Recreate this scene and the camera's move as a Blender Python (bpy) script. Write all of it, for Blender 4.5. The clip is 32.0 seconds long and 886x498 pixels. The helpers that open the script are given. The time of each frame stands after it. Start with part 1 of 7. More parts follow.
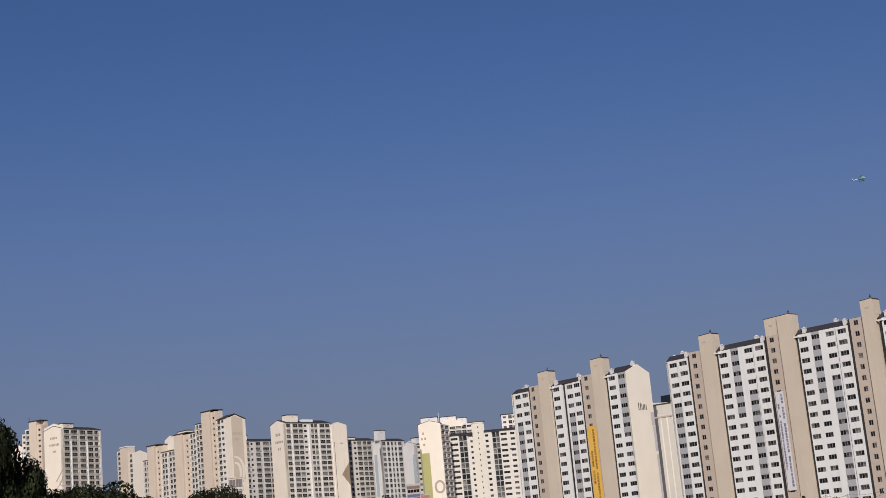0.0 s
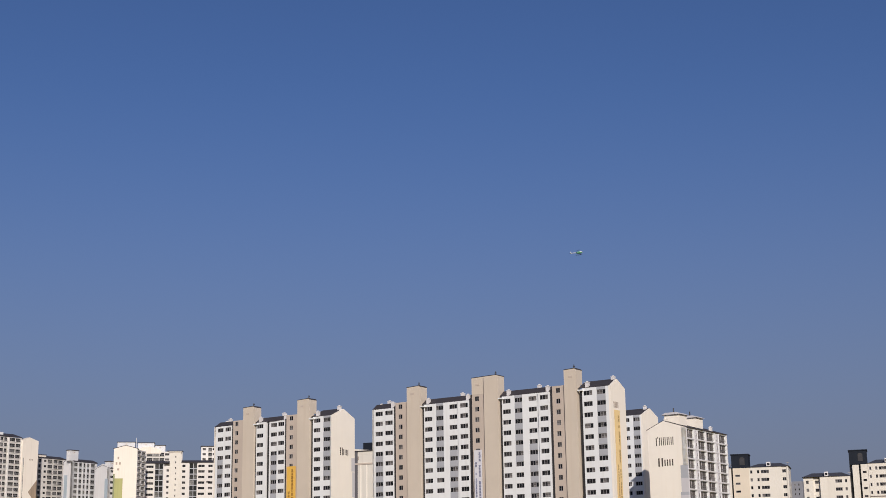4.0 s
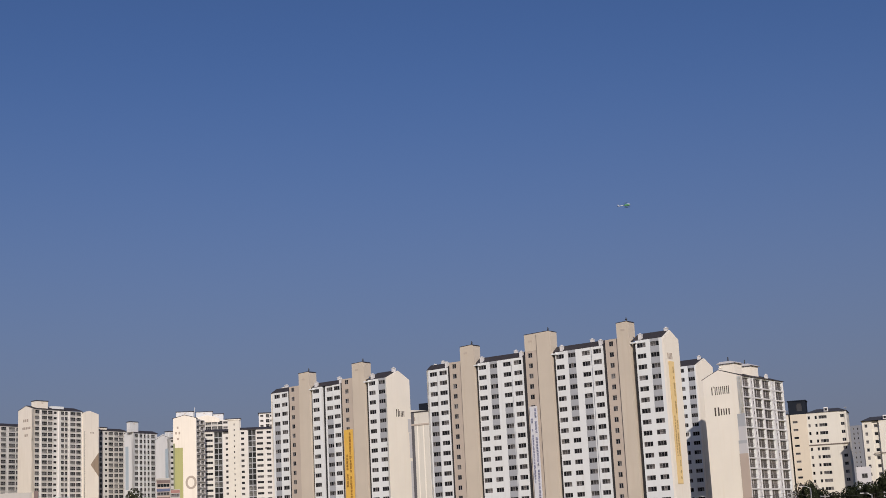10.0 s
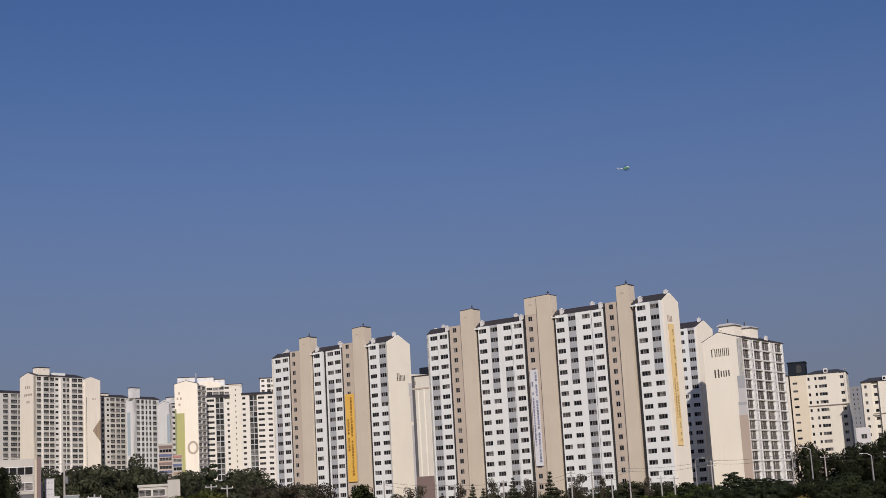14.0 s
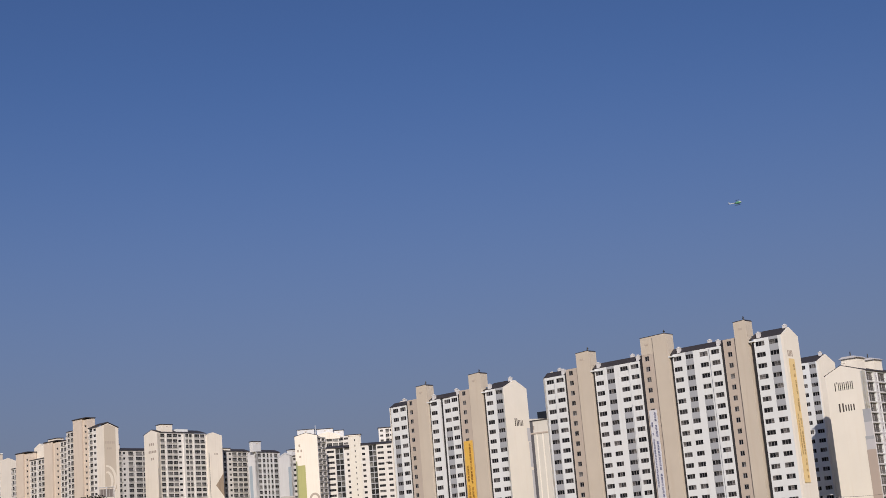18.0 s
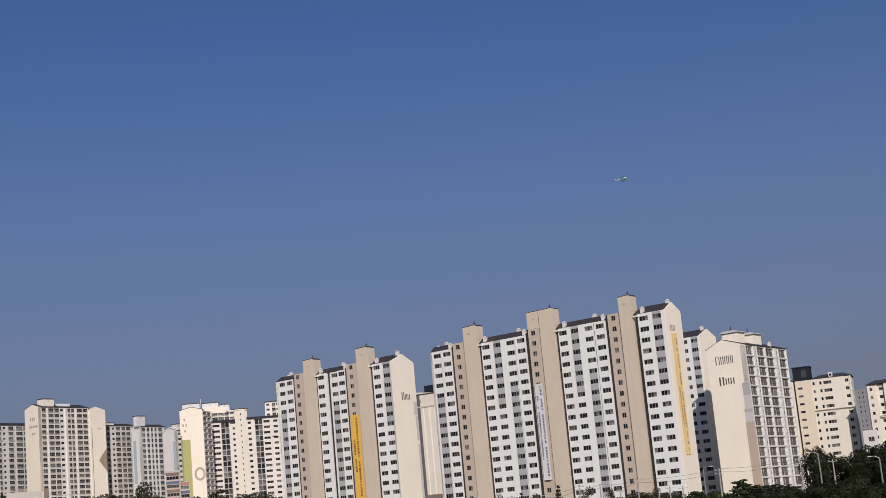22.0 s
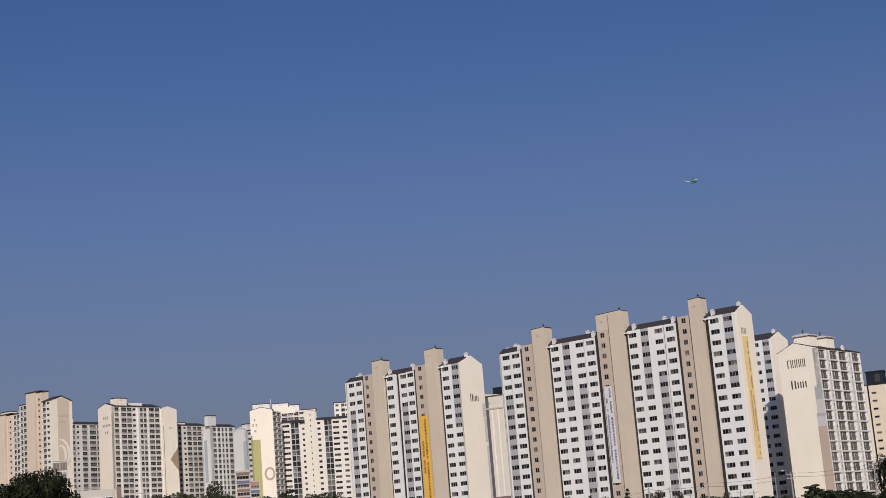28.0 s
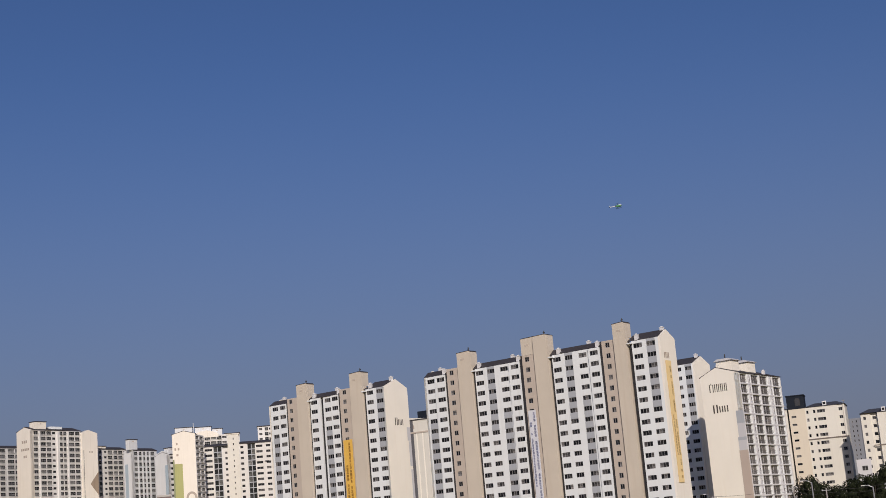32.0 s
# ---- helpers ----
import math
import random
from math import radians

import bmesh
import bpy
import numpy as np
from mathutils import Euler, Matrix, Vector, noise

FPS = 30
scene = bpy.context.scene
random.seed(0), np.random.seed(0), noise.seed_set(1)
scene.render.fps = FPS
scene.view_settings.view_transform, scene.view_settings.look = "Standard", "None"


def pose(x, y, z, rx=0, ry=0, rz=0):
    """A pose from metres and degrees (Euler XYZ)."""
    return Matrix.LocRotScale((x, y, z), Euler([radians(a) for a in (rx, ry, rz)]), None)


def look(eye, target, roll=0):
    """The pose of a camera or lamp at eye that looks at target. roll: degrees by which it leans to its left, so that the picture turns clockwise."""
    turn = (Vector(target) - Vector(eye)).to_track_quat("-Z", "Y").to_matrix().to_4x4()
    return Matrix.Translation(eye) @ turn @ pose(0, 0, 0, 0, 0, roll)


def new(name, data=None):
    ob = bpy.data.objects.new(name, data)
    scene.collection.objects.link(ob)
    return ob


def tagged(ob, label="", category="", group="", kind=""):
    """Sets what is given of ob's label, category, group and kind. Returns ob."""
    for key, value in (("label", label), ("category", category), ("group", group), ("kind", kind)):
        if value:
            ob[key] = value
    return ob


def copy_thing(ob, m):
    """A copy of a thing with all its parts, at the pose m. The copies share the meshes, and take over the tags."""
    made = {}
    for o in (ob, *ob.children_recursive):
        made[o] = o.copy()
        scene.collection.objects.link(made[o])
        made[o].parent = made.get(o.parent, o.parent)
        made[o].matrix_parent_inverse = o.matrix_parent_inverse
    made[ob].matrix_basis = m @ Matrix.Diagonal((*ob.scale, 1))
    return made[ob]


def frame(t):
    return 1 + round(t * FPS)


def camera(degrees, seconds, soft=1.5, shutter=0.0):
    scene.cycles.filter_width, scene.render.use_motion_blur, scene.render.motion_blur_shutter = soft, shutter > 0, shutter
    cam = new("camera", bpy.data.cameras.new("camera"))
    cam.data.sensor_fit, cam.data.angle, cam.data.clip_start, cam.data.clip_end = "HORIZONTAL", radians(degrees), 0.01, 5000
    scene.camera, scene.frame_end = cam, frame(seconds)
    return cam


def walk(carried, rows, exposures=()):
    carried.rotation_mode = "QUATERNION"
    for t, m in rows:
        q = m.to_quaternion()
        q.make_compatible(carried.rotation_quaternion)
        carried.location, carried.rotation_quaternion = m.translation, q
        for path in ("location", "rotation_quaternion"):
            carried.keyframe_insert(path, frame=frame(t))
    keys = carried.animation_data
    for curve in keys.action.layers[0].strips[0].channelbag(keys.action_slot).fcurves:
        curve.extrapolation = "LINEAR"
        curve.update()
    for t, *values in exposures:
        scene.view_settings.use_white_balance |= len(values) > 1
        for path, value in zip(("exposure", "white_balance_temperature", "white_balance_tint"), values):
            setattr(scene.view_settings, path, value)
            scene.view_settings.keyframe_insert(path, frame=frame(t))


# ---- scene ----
cam = camera(34.0, 32.0, soft=0.8)
EYE = 1.6
# seconds, then the camera's turn in degrees (it stands in one spot and is swung by hand)
ROWS = [
    (0.0, 102.46, 5.15, 7.84),
    (0.5, 103.26, 5.41, 9.19),
    (1.0, 103.57, 5.25, 9.48),
    (1.5, 104.17, 4.57, 9.20),
    (2.0, 104.79, 4.30, 7.99),
    (2.5, 105.17, 3.86, 6.25),
    (3.0, 105.06, 3.14, 3.37),
    (3.3, 105.02, 2.42, 0.00),
    (3.5, 104.39, 1.91, -1.98),
    (4.0, 103.39, 0.85, -4.32),
    (4.5, 102.70, -0.02, -6.44),
    (6.5, 100.03, 1.64, -3.80),
    (7.0, 100.17, 2.88, -2.05),
    (7.5, 100.18, 3.52, -0.10),
    (8.0, 100.25, 4.19, 1.08),
    (8.5, 100.48, 4.76, 1.78),
    (9.0, 100.82, 4.44, 1.57),
    (9.5, 101.43, 4.07, 0.64),
    (10.0, 101.86, 2.80, -1.94),
    (10.5, 102.22, 1.95, -5.60),
    (11.0, 102.35, 1.80, -8.96),
    (11.5, 101.48, 0.87, -10.68),
    (12.0, 101.26, 0.63, -10.04),
    (12.5, 101.23, 0.66, -8.81),
    (13.0, 100.95, 1.82, -6.65),
    (13.5, 100.65, 2.27, -4.61),
    (14.0, 100.45, 3.19, -1.88),
    (14.5, 100.22, 3.56, -0.44),
    (15.0, 100.28, 4.22, 0.86),
    (15.5, 100.84, 5.03, 4.15),
    (17.5, 102.65, 4.98, 6.21),
    (18.0, 102.56, 4.63, 2.93),
    (18.5, 102.58, 3.28, -2.81),
    (19.0, 102.79, 2.29, -6.96),
    (19.5, 103.19, 3.02, -7.76),
    (20.0, 102.89, 3.14, -7.21),
    (20.5, 101.86, 3.90, -5.84),
    (21.0, 101.34, 4.29, -4.62),
    (21.5, 100.31, 4.66, -2.36),
    (22.0, 101.16, 5.16, -1.50),
    (22.5, 102.36, 5.04, 1.17),
    (23.0, 101.64, 4.47, 1.93),
    (23.5, 101.32, 4.79, 2.34),
    (24.0, 101.09, 5.15, 3.82),
    (24.5, 101.55, 6.42, 5.07),
    (25.0, 101.65, 5.80, 3.38),
    (25.5, 101.64, 4.96, 1.74),
    (27.5, 102.81, 3.41, -0.55),
    (28.0, 101.45, 4.52, 1.16),
    (28.5, 99.41, 6.84, 4.06),
    (29.0, 99.98, 6.75, 3.93),
    (29.5, 98.21, 6.27, 2.41),
    (30.0, 97.67, 5.35, 0.72),
    (30.5, 99.42, 4.83, -0.20),
    (31.0, 100.27, 4.51, -0.62),
    (31.5, 101.04, 4.60, -1.64),
    (32.0, 102.14, 4.76, -1.80),
]
walk(cam, [(t, pose(0, 0, EYE, rx, ry, rz)) for t, rx, ry, rz in ROWS],
     exposures=[(t, e, 5900, 25) for t, e in (
         (0.0, -0.25), (0.6, -0.22), (1.0, -0.12), (2.0, -0.06), (3.0, 0.02), (4.0, -0.12), (5.5, -0.22), (7.0, -0.25), (17.0, -0.22),
         (18.0, -0.16), (19.5, -0.12), (20.4, -0.16), (21.0, -0.27), (22.0, -0.25), (29.0, -0.27), (30.0, -0.33), (31.0, -0.39), (32.0, -0.26))])

# ---- light ----
SUN_AZ, SUN_EL = 176.0, 24.0          # clockwise from +y; the sun stands behind the camera
world = bpy.data.worlds.new("world")
scene.world = world
world.use_nodes = True
wn, wl = world.node_tree.nodes, world.node_tree.links
sky = wn.new("ShaderNodeTexSky")
sky.sky_type, sky.sun_disc = "NISHITA", False
sky.sun_elevation, sky.sun_rotation = radians(SUN_EL), radians(SUN_AZ)
sky.altitude, sky.air_density, sky.dust_density, sky.ozone_density = 100, 1.0, 1.5, 4.0
# a grey-lavender haze layer that thins out with height
wtc, wsep, wmr, wmix = wn.new("ShaderNodeTexCoord"), wn.new("ShaderNodeSeparateXYZ"), wn.new("ShaderNodeMapRange"), wn.new("ShaderNodeMix")
wl.new(wtc.outputs["Generated"], wsep.inputs[0])
wl.new(wsep.outputs["Z"], wmr.inputs[0])
wmr.interpolation_type = "SMOOTHSTEP"
wmr.inputs[1].default_value, wmr.inputs[2].default_value, wmr.inputs[3].default_value, wmr.inputs[4].default_value = -0.05, 0.36, 0.9, 0.0
wmix.data_type = "RGBA"
wmix.inputs[7].default_value = (3.48, 3.66, 4.36, 1)
wl.new(wmr.outputs[0], wmix.inputs[0])
whs = wn.new("ShaderNodeHueSaturation")
whs.inputs["Saturation"].default_value, whs.inputs["Value"].default_value = 1.10, 1.32
whs.inputs["Hue"].default_value = 0.505
wl.new(sky.outputs[0], whs.inputs["Color"])
wl.new(whs.outputs[0], wmix.inputs[6])
wl.new(wmix.outputs[2], wn["Background"].inputs[0])
wn["Background"].inputs[1].default_value = 0.05
sun = new("sun", bpy.data.lights.new("sun", "SUN"))
sun.data.energy, sun.data.angle, sun.data.color = 3.88, radians(0.55), (1.0, 0.90, 0.66)
sun.matrix_world = look((0, 0, 0), (-math.sin(radians(SUN_AZ)) * math.cos(radians(SUN_EL)),
                                    -math.cos(radians(SUN_AZ)) * math.cos(radians(SUN_EL)), -math.sin(radians(SUN_EL))))


# ---- materials ----
def nodes_of(name):
    m = bpy.data.materials.new(name)
    m.use_nodes = True
    return m, m.node_tree.nodes, m.node_tree.links, m.node_tree.nodes["Principled BSDF"]


def noise_node(n, l, scale, detail=4, stretch=(1, 1, 1), coord="Object", rough=0.55):
    tc, mp, nz = n.new("ShaderNodeTexCoord"), n.new("ShaderNodeMapping"), n.new("ShaderNodeTexNoise")
    mp.inputs["Scale"].default_value = stretch
    nz.inputs["Scale"].default_value, nz.inputs["Detail"].default_value = scale, detail
    nz.inputs["Roughness"].default_value = rough
    l.new(tc.outputs[coord], mp.inputs[0])
    l.new(mp.outputs[0], nz.inputs["Vector"])
    return nz


def mix_col(n, l, fac, a, b):
    mx = n.new("ShaderNodeMix")
    mx.data_type = "RGBA"
    for sock, v in ((mx.inputs[0], fac), (mx.inputs[6], a), (mx.inputs[7], b)):
        if isinstance(v, (tuple, list)):
            sock.default_value = (*v, 1)
        elif isinstance(v, (int, float)):
            sock.default_value = v
        else:
            l.new(v, sock)
    return mx.outputs[2]


def ramp(n, l, src, lo, hi):
    r = n.new("ShaderNodeMapRange")
    r.inputs[1].default_value, r.inputs[2].default_value = lo, hi
    l.new(src, r.inputs[0])
    return r.outputs[0]


def paint(name, col, dirt=0.10, rough=0.75, streak=0.08):
    """Weathered wall paint: cloudy patches, rain streaks and a fine plaster grain."""
    m, n, l, b = nodes_of(name)
    dark = tuple(c * (1 - dirt) for c in col)
    big = noise_node(n, l, 0.12, 3)
    run = noise_node(n, l, 0.9, 4, (1, 1, 0.05))
    fine = noise_node(n, l, 9.0, 3)
    c1 = mix_col(n, l, ramp(n, l, big.outputs[0], 0.35, 0.7), col, dark)
    soot = tuple(c * (1 - 2.2 * streak) * k for c, k in zip(col, (1, 0.985, 0.96)))
    c2 = mix_col(n, l, ramp(n, l, run.outputs[0], 0.52, 0.78), c1, soot)
    l.new(c2, b.inputs["Base Color"])
    b.inputs["Roughness"].default_value = rough
    bp = n.new("ShaderNodeBump")
    bp.inputs["Strength"].default_value, bp.inputs["Distance"].default_value = 0.25, 0.02
    l.new(fine.outputs[0], bp.inputs["Height"])
    l.new(bp.outputs[0], b.inputs["Normal"])
    return m


def plain(name, col, rough=0.6, metal=0.0, vary=0.12, scale=1.5):
    m, n, l, b = nodes_of(name)
    nz = noise_node(n, l, scale, 4)
    l.new(mix_col(n, l, nz.outputs[0], col, tuple(c * (1 - 2 * vary) for c in col)), b.inputs["Base Color"])
    b.inputs["Roughness"].default_value, b.inputs["Metallic"].default_value = rough, metal
    return m


def glass(name, dark, pale):
    """Window glass before unlit rooms: each pane differs by blinds and curtains behind it."""
    m, n, l, b = nodes_of(name)
    oi = n.new("ShaderNodeObjectInfo")
    nz = noise_node(n, l, 0.8, 2, (1, 1, 2))
    cv = n.new("ShaderNodeMath")
    cv.operation = "POWER"
    l.new(oi.outputs["Random"], cv.inputs[0])
    cv.inputs[1].default_value = 3.5
    ad = n.new("ShaderNodeMath")
    ad.operation = "MULTIPLY"
    l.new(cv.outputs[0], ad.inputs[0])
    l.new(ramp(n, l, nz.outputs[0], 0.3, 0.6), ad.inputs[1])
    l.new(mix_col(n, l, ad.outputs[0], dark, pale), b.inputs["Base Color"])
    b.inputs["Roughness"].default_value = 0.08
    b.inputs["IOR"].default_value = 1.45
    b.inputs["Specular IOR Level"].default_value = 0.15
    return m


def leaf_mat(name, a, b2, rough=0.8):
    m, n, l, b = nodes_of(name)
    ge, oi = n.new("ShaderNodeNewGeometry"), n.new("ShaderNodeObjectInfo")
    c1 = mix_col(n, l, ge.outputs["Random Per Island"], a, b2)
    hs = n.new("ShaderNodeHueSaturation")
    l.new(c1, hs.inputs["Color"])
    mr = n.new("ShaderNodeMapRange")
    mr.inputs[3].default_value, mr.inputs[4].default_value = 0.75, 1.25
    l.new(oi.outputs["Random"], mr.inputs[0])
    # sprays of younger and older leaves
    cl = noise_node(n, l, 0.55, 3, (1, 1, 1.4))
    m2, mu = n.new("ShaderNodeMapRange"), n.new("ShaderNodeMath")
    m2.inputs[1].default_value, m2.inputs[2].default_value, m2.inputs[3].default_value, m2.inputs[4].default_value = 0.36, 0.64, 0.6, 1.4
    mu.operation = "MULTIPLY"
    l.new(cl.outputs[0], m2.inputs[0])
    l.new(mr.outputs[0], mu.inputs[0])
    l.new(m2.outputs[0], mu.inputs[1])
    l.new(mu.outputs[0], hs.inputs["Value"])
    l.new(hs.outputs[0], b.inputs["Base Color"])
    b.inputs["Roughness"].default_value = rough
    b.inputs["Specular IOR Level"].default_value = 0.06
    return m


WHITE = paint("white_wall_paint", (0.80, 0.84, 0.845), 0.06, streak=0.05)
CREAM = paint("cream_wall_paint", (0.90, 0.86, 0.755), 0.05, streak=0.022)
BEIGE = paint("beige_wall_paint", (0.63, 0.565, 0.465), 0.07, streak=0.03)
TAN = paint("dull_beige_wall_paint", (0.55, 0.48, 0.405), 0.08, streak=0.05)
PINK = paint("pinkish_beige_wall_paint", (0.70, 0.615, 0.515), 0.07, streak=0.05)
GREY = paint("grey_wall_paint", (0.42, 0.445, 0.48), 0.08, streak=0.05)
PALEGREY = paint("pale_grey_wall_paint", (0.58, 0.58, 0.60), 0.06, streak=0.04)
TAUPE = paint("taupe_wall_paint", (0.50, 0.42, 0.36), 0.05, streak=0.03)
YCREAM = paint("warm_cream_wall_paint", (0.71, 0.69, 0.61), 0.06, streak=0.05)
OCHRE = paint("pale_ochre_wall_paint", (0.69, 0.625, 0.50), 0.07, streak=0.05)
BLUEWHITE = paint("bluish_white_wall_paint", (0.68, 0.70, 0.71), 0.06, streak=0.05)
# dark grey of the podium, also painted as shade in recesses and openings
SHADEGREY = paint("dark_grey_paint_and_shade", (0.12, 0.12, 0.13), 0.1)
FARWHITE = paint("off_white_wall_paint", (0.78, 0.775, 0.745), 0.06, streak=0.05)
FARCREAM = paint("pale_cream_wall_paint", (0.86, 0.81, 0.705), 0.05, streak=0.05)
DULLWHITE = paint("dull_white_wall_paint", (0.50, 0.485, 0.45), 0.1, streak=0.08)
DUNGREY = paint("dun_grey_wall_paint", (0.70, 0.69, 0.65), 0.07, streak=0.05)
# bluish grey with the haze over the distant towers put into the colour
DIMGREY = paint("haze_grey_wall_paint", (0.22, 0.235, 0.265), 0.06, streak=0.03)
BOARDGREY = paint("weathered_grey_brown_board", (0.17, 0.15, 0.14), 0.15)
RINGPAINT = paint("pale_taupe_wall_paint", (0.44, 0.385, 0.32), 0.05, streak=0.03)
DARKLEDGE = paint("grey_brown_ledge_paint", (0.20, 0.17, 0.15), 0.08)
GREEN = paint("olive_green_wall_paint", (0.42, 0.43, 0.17), 0.08)
DULLGREEN = paint("dark_olive_wall_paint", (0.26, 0.29, 0.16), 0.08)
BROWN = paint("brown_wall_paint", (0.36, 0.28, 0.20), 0.08)
BRICKISH = paint("purplish_brown_stone_cladding", (0.22, 0.16, 0.15), 0.15)
BLUEPAINT = paint("blue_wall_paint", (0.38, 0.47, 0.54), 0.08)
ROOF = plain("dark_roof_shingle", (0.055, 0.05, 0.055), 0.75, 0, 0.2, 0.6)
SLATE = plain("bluish_slate_roof", (0.062, 0.066, 0.082), 0.8, 0, 0.2, 0.6)
BLACKCLAD = plain("black_metal_cladding", (0.018, 0.024, 0.036), 0.7, 0.0, 0.2, 0.8)
BLACKCLAD.node_tree.nodes["Principled BSDF"].inputs["Specular IOR Level"].default_value = 0.12
FRAME = plain("grey_window_frame", (0.34, 0.34, 0.35), 0.5)
WFRAME = plain("white_window_frame", (0.80, 0.80, 0.80), 0.45)
GLASS = glass("dark_window_glass", (0.011, 0.012, 0.014), (0.26, 0.25, 0.24))
BGLASS = glass("balcony_glass", (0.095, 0.086, 0.080), (0.34, 0.31, 0.29))
FARGLASS = glass("grey_balcony_glazing", (0.020, 0.022, 0.022), (0.30, 0.30, 0.28))
FARDARK = glass("dim_window_glass", (0.020, 0.021, 0.024), (0.26, 0.25, 0.24))
# near-black: dark metal fittings, and the painted shade in gaps between wall sections
METAL_AND_SHADE = plain("dark_metal_and_gap_shade", (0.03, 0.03, 0.032), 0.5)
CONC = plain("concrete", (0.42, 0.40, 0.38), 0.85, 0, 0.12, 2.0)
RAILING = plain("dark_grey_railing", (0.20, 0.20, 0.205), 0.5)
STEEL = plain("galvanised_steel", (0.35, 0.36, 0.37), 0.45, 0.6)
WIRE = plain("black_cable", (0.02, 0.02, 0.02), 0.6)
YELLOW = plain("yellow_banner_cloth", (0.82, 0.51, 0.09), 0.7, 0, 0.05)
PALEYELLOW = plain("pale_yellow_mesh_banner_cloth", (0.90, 0.69, 0.33), 0.7, 0, 0.05)
BANWHITE = plain("white_banner_cloth", (0.72, 0.74, 0.78), 0.7, 0, 0.04)
INKBROWN = plain("brown_banner_ink", (0.40, 0.21, 0.04), 0.7)
INKPALE = plain("faded_ochre_banner_ink", (0.55, 0.40, 0.18), 0.7)
INKBLUE = plain("blue_banner_ink", (0.24, 0.26, 0.42), 0.7)
MARK = plain("dark_brown_wall_marking", (0.085, 0.07, 0.06), 0.7)
SOFTMARK = plain("faded_grey_brown_wall_marking", (0.46, 0.39, 0.32), 0.75)
BARK = plain("tree_bark", (0.10, 0.075, 0.055), 0.9, 0, 0.25, 3.0)
LEAF_DARK = leaf_mat("dark_broadleaf_foliage", (0.015, 0.020, 0.011), (0.034, 0.042, 0.020))
LEAF_BELT = leaf_mat("dull_green_belt_foliage", (0.034, 0.039, 0.024), (0.062, 0.067, 0.040))
LEAF_MID = leaf_mat("green_foliage", (0.030, 0.045, 0.014), (0.065, 0.080, 0.024))
LEAF_BUSH = leaf_mat("yellowish_green_shrub_foliage", (0.042, 0.056, 0.014), (0.090, 0.095, 0.026))
LEAF_LONE = leaf_mat("deep_green_bush_foliage", (0.016, 0.024, 0.009), (0.036, 0.046, 0.016))
LEAF_PINE = leaf_mat("blackish_pine_needles", (0.018, 0.028, 0.016), (0.042, 0.052, 0.028))
LEAF_BROWN = leaf_mat("brownish_thinning_foliage", (0.042, 0.040, 0.030), (0.082, 0.072, 0.052))
COVER = leaf_mat("low_creeping_weed_foliage", (0.062, 0.074, 0.020), (0.120, 0.124, 0.040))
# the blue of distance haze is mixed into this foliage colour
LEAF_HILL = plain("haze_blue_wood_foliage", (0.048, 0.072, 0.108), 0.9, 0, 0.28, 0.09)
WEED = leaf_mat("green_meadow_weeds", (0.072, 0.080, 0.015), (0.132, 0.126, 0.032))
DRYWEED = leaf_mat("dry_meadow_grass", (0.16, 0.13, 0.052), (0.225, 0.18, 0.078))


def ground_mat(name, cols, s1=0.045, s2=0.35):
    """Patchy ground: broad patches, streaks drawn out sideways, and fine grain."""
    m, n, l, b = nodes_of(name)
    a = noise_node(n, l, s1, 6, (0.7, 1, 1), "Object", 0.68)
    c = noise_node(n, l, s2, 6, (1, 0.4, 1), "Object", 0.7)
    g = noise_node(n, l, s1 * 0.4, 3, (0.6, 1, 1), "Object", 0.5)
    f = noise_node(n, l, 5.0, 4, (1, 1, 1), "Object", 0.7)
    c1 = mix_col(n, l, ramp(n, l, a.outputs[0], 0.46, 0.54), cols[0], cols[1])
    c2 = mix_col(n, l, ramp(n, l, c.outputs[0], 0.52, 0.58), c1, cols[2])
    c3 = mix_col(n, l, ramp(n, l, g.outputs[0], 0.51, 0.64), c2, cols[4])
    l.new(mix_col(n, l, ramp(n, l, f.outputs[0], 0.4, 0.75), c3, cols[3]), b.inputs["Base Color"])
    b.inputs["Roughness"].default_value = 0.95
    b.inputs["Specular IOR Level"].default_value = 0.1
    bp = n.new("ShaderNodeBump")
    bp.inputs["Strength"].default_value, bp.inputs["Distance"].default_value = 0.7, 0.2 if s2 < 1 else 0.05
    l.new((c if s2 < 1 else f).outputs[0], bp.inputs["Height"])
    l.new(bp.outputs[0], b.inputs["Normal"])
    return m


MEADOW = ground_mat("dry_meadow_ground", ((0.138, 0.126, 0.015), (0.292, 0.186, 0.046), (0.084, 0.088, 0.009), (0.218, 0.146, 0.030), (0.336, 0.212, 0.064)))
DIRT = ground_mat("orange_tan_dirt", ((0.57, 0.39, 0.215), (0.50, 0.325, 0.168), (0.38, 0.240, 0.12), (0.52, 0.355, 0.19), (0.55, 0.385, 0.215)), 0.2, 1.5)
PALEDIRT = ground_mat("pale_sandy_dirt", ((0.62, 0.455, 0.255), (0.52, 0.37, 0.195), (0.44, 0.315, 0.165), (0.56, 0.415, 0.23), (0.58, 0.435, 0.25)), 0.2, 1.5)


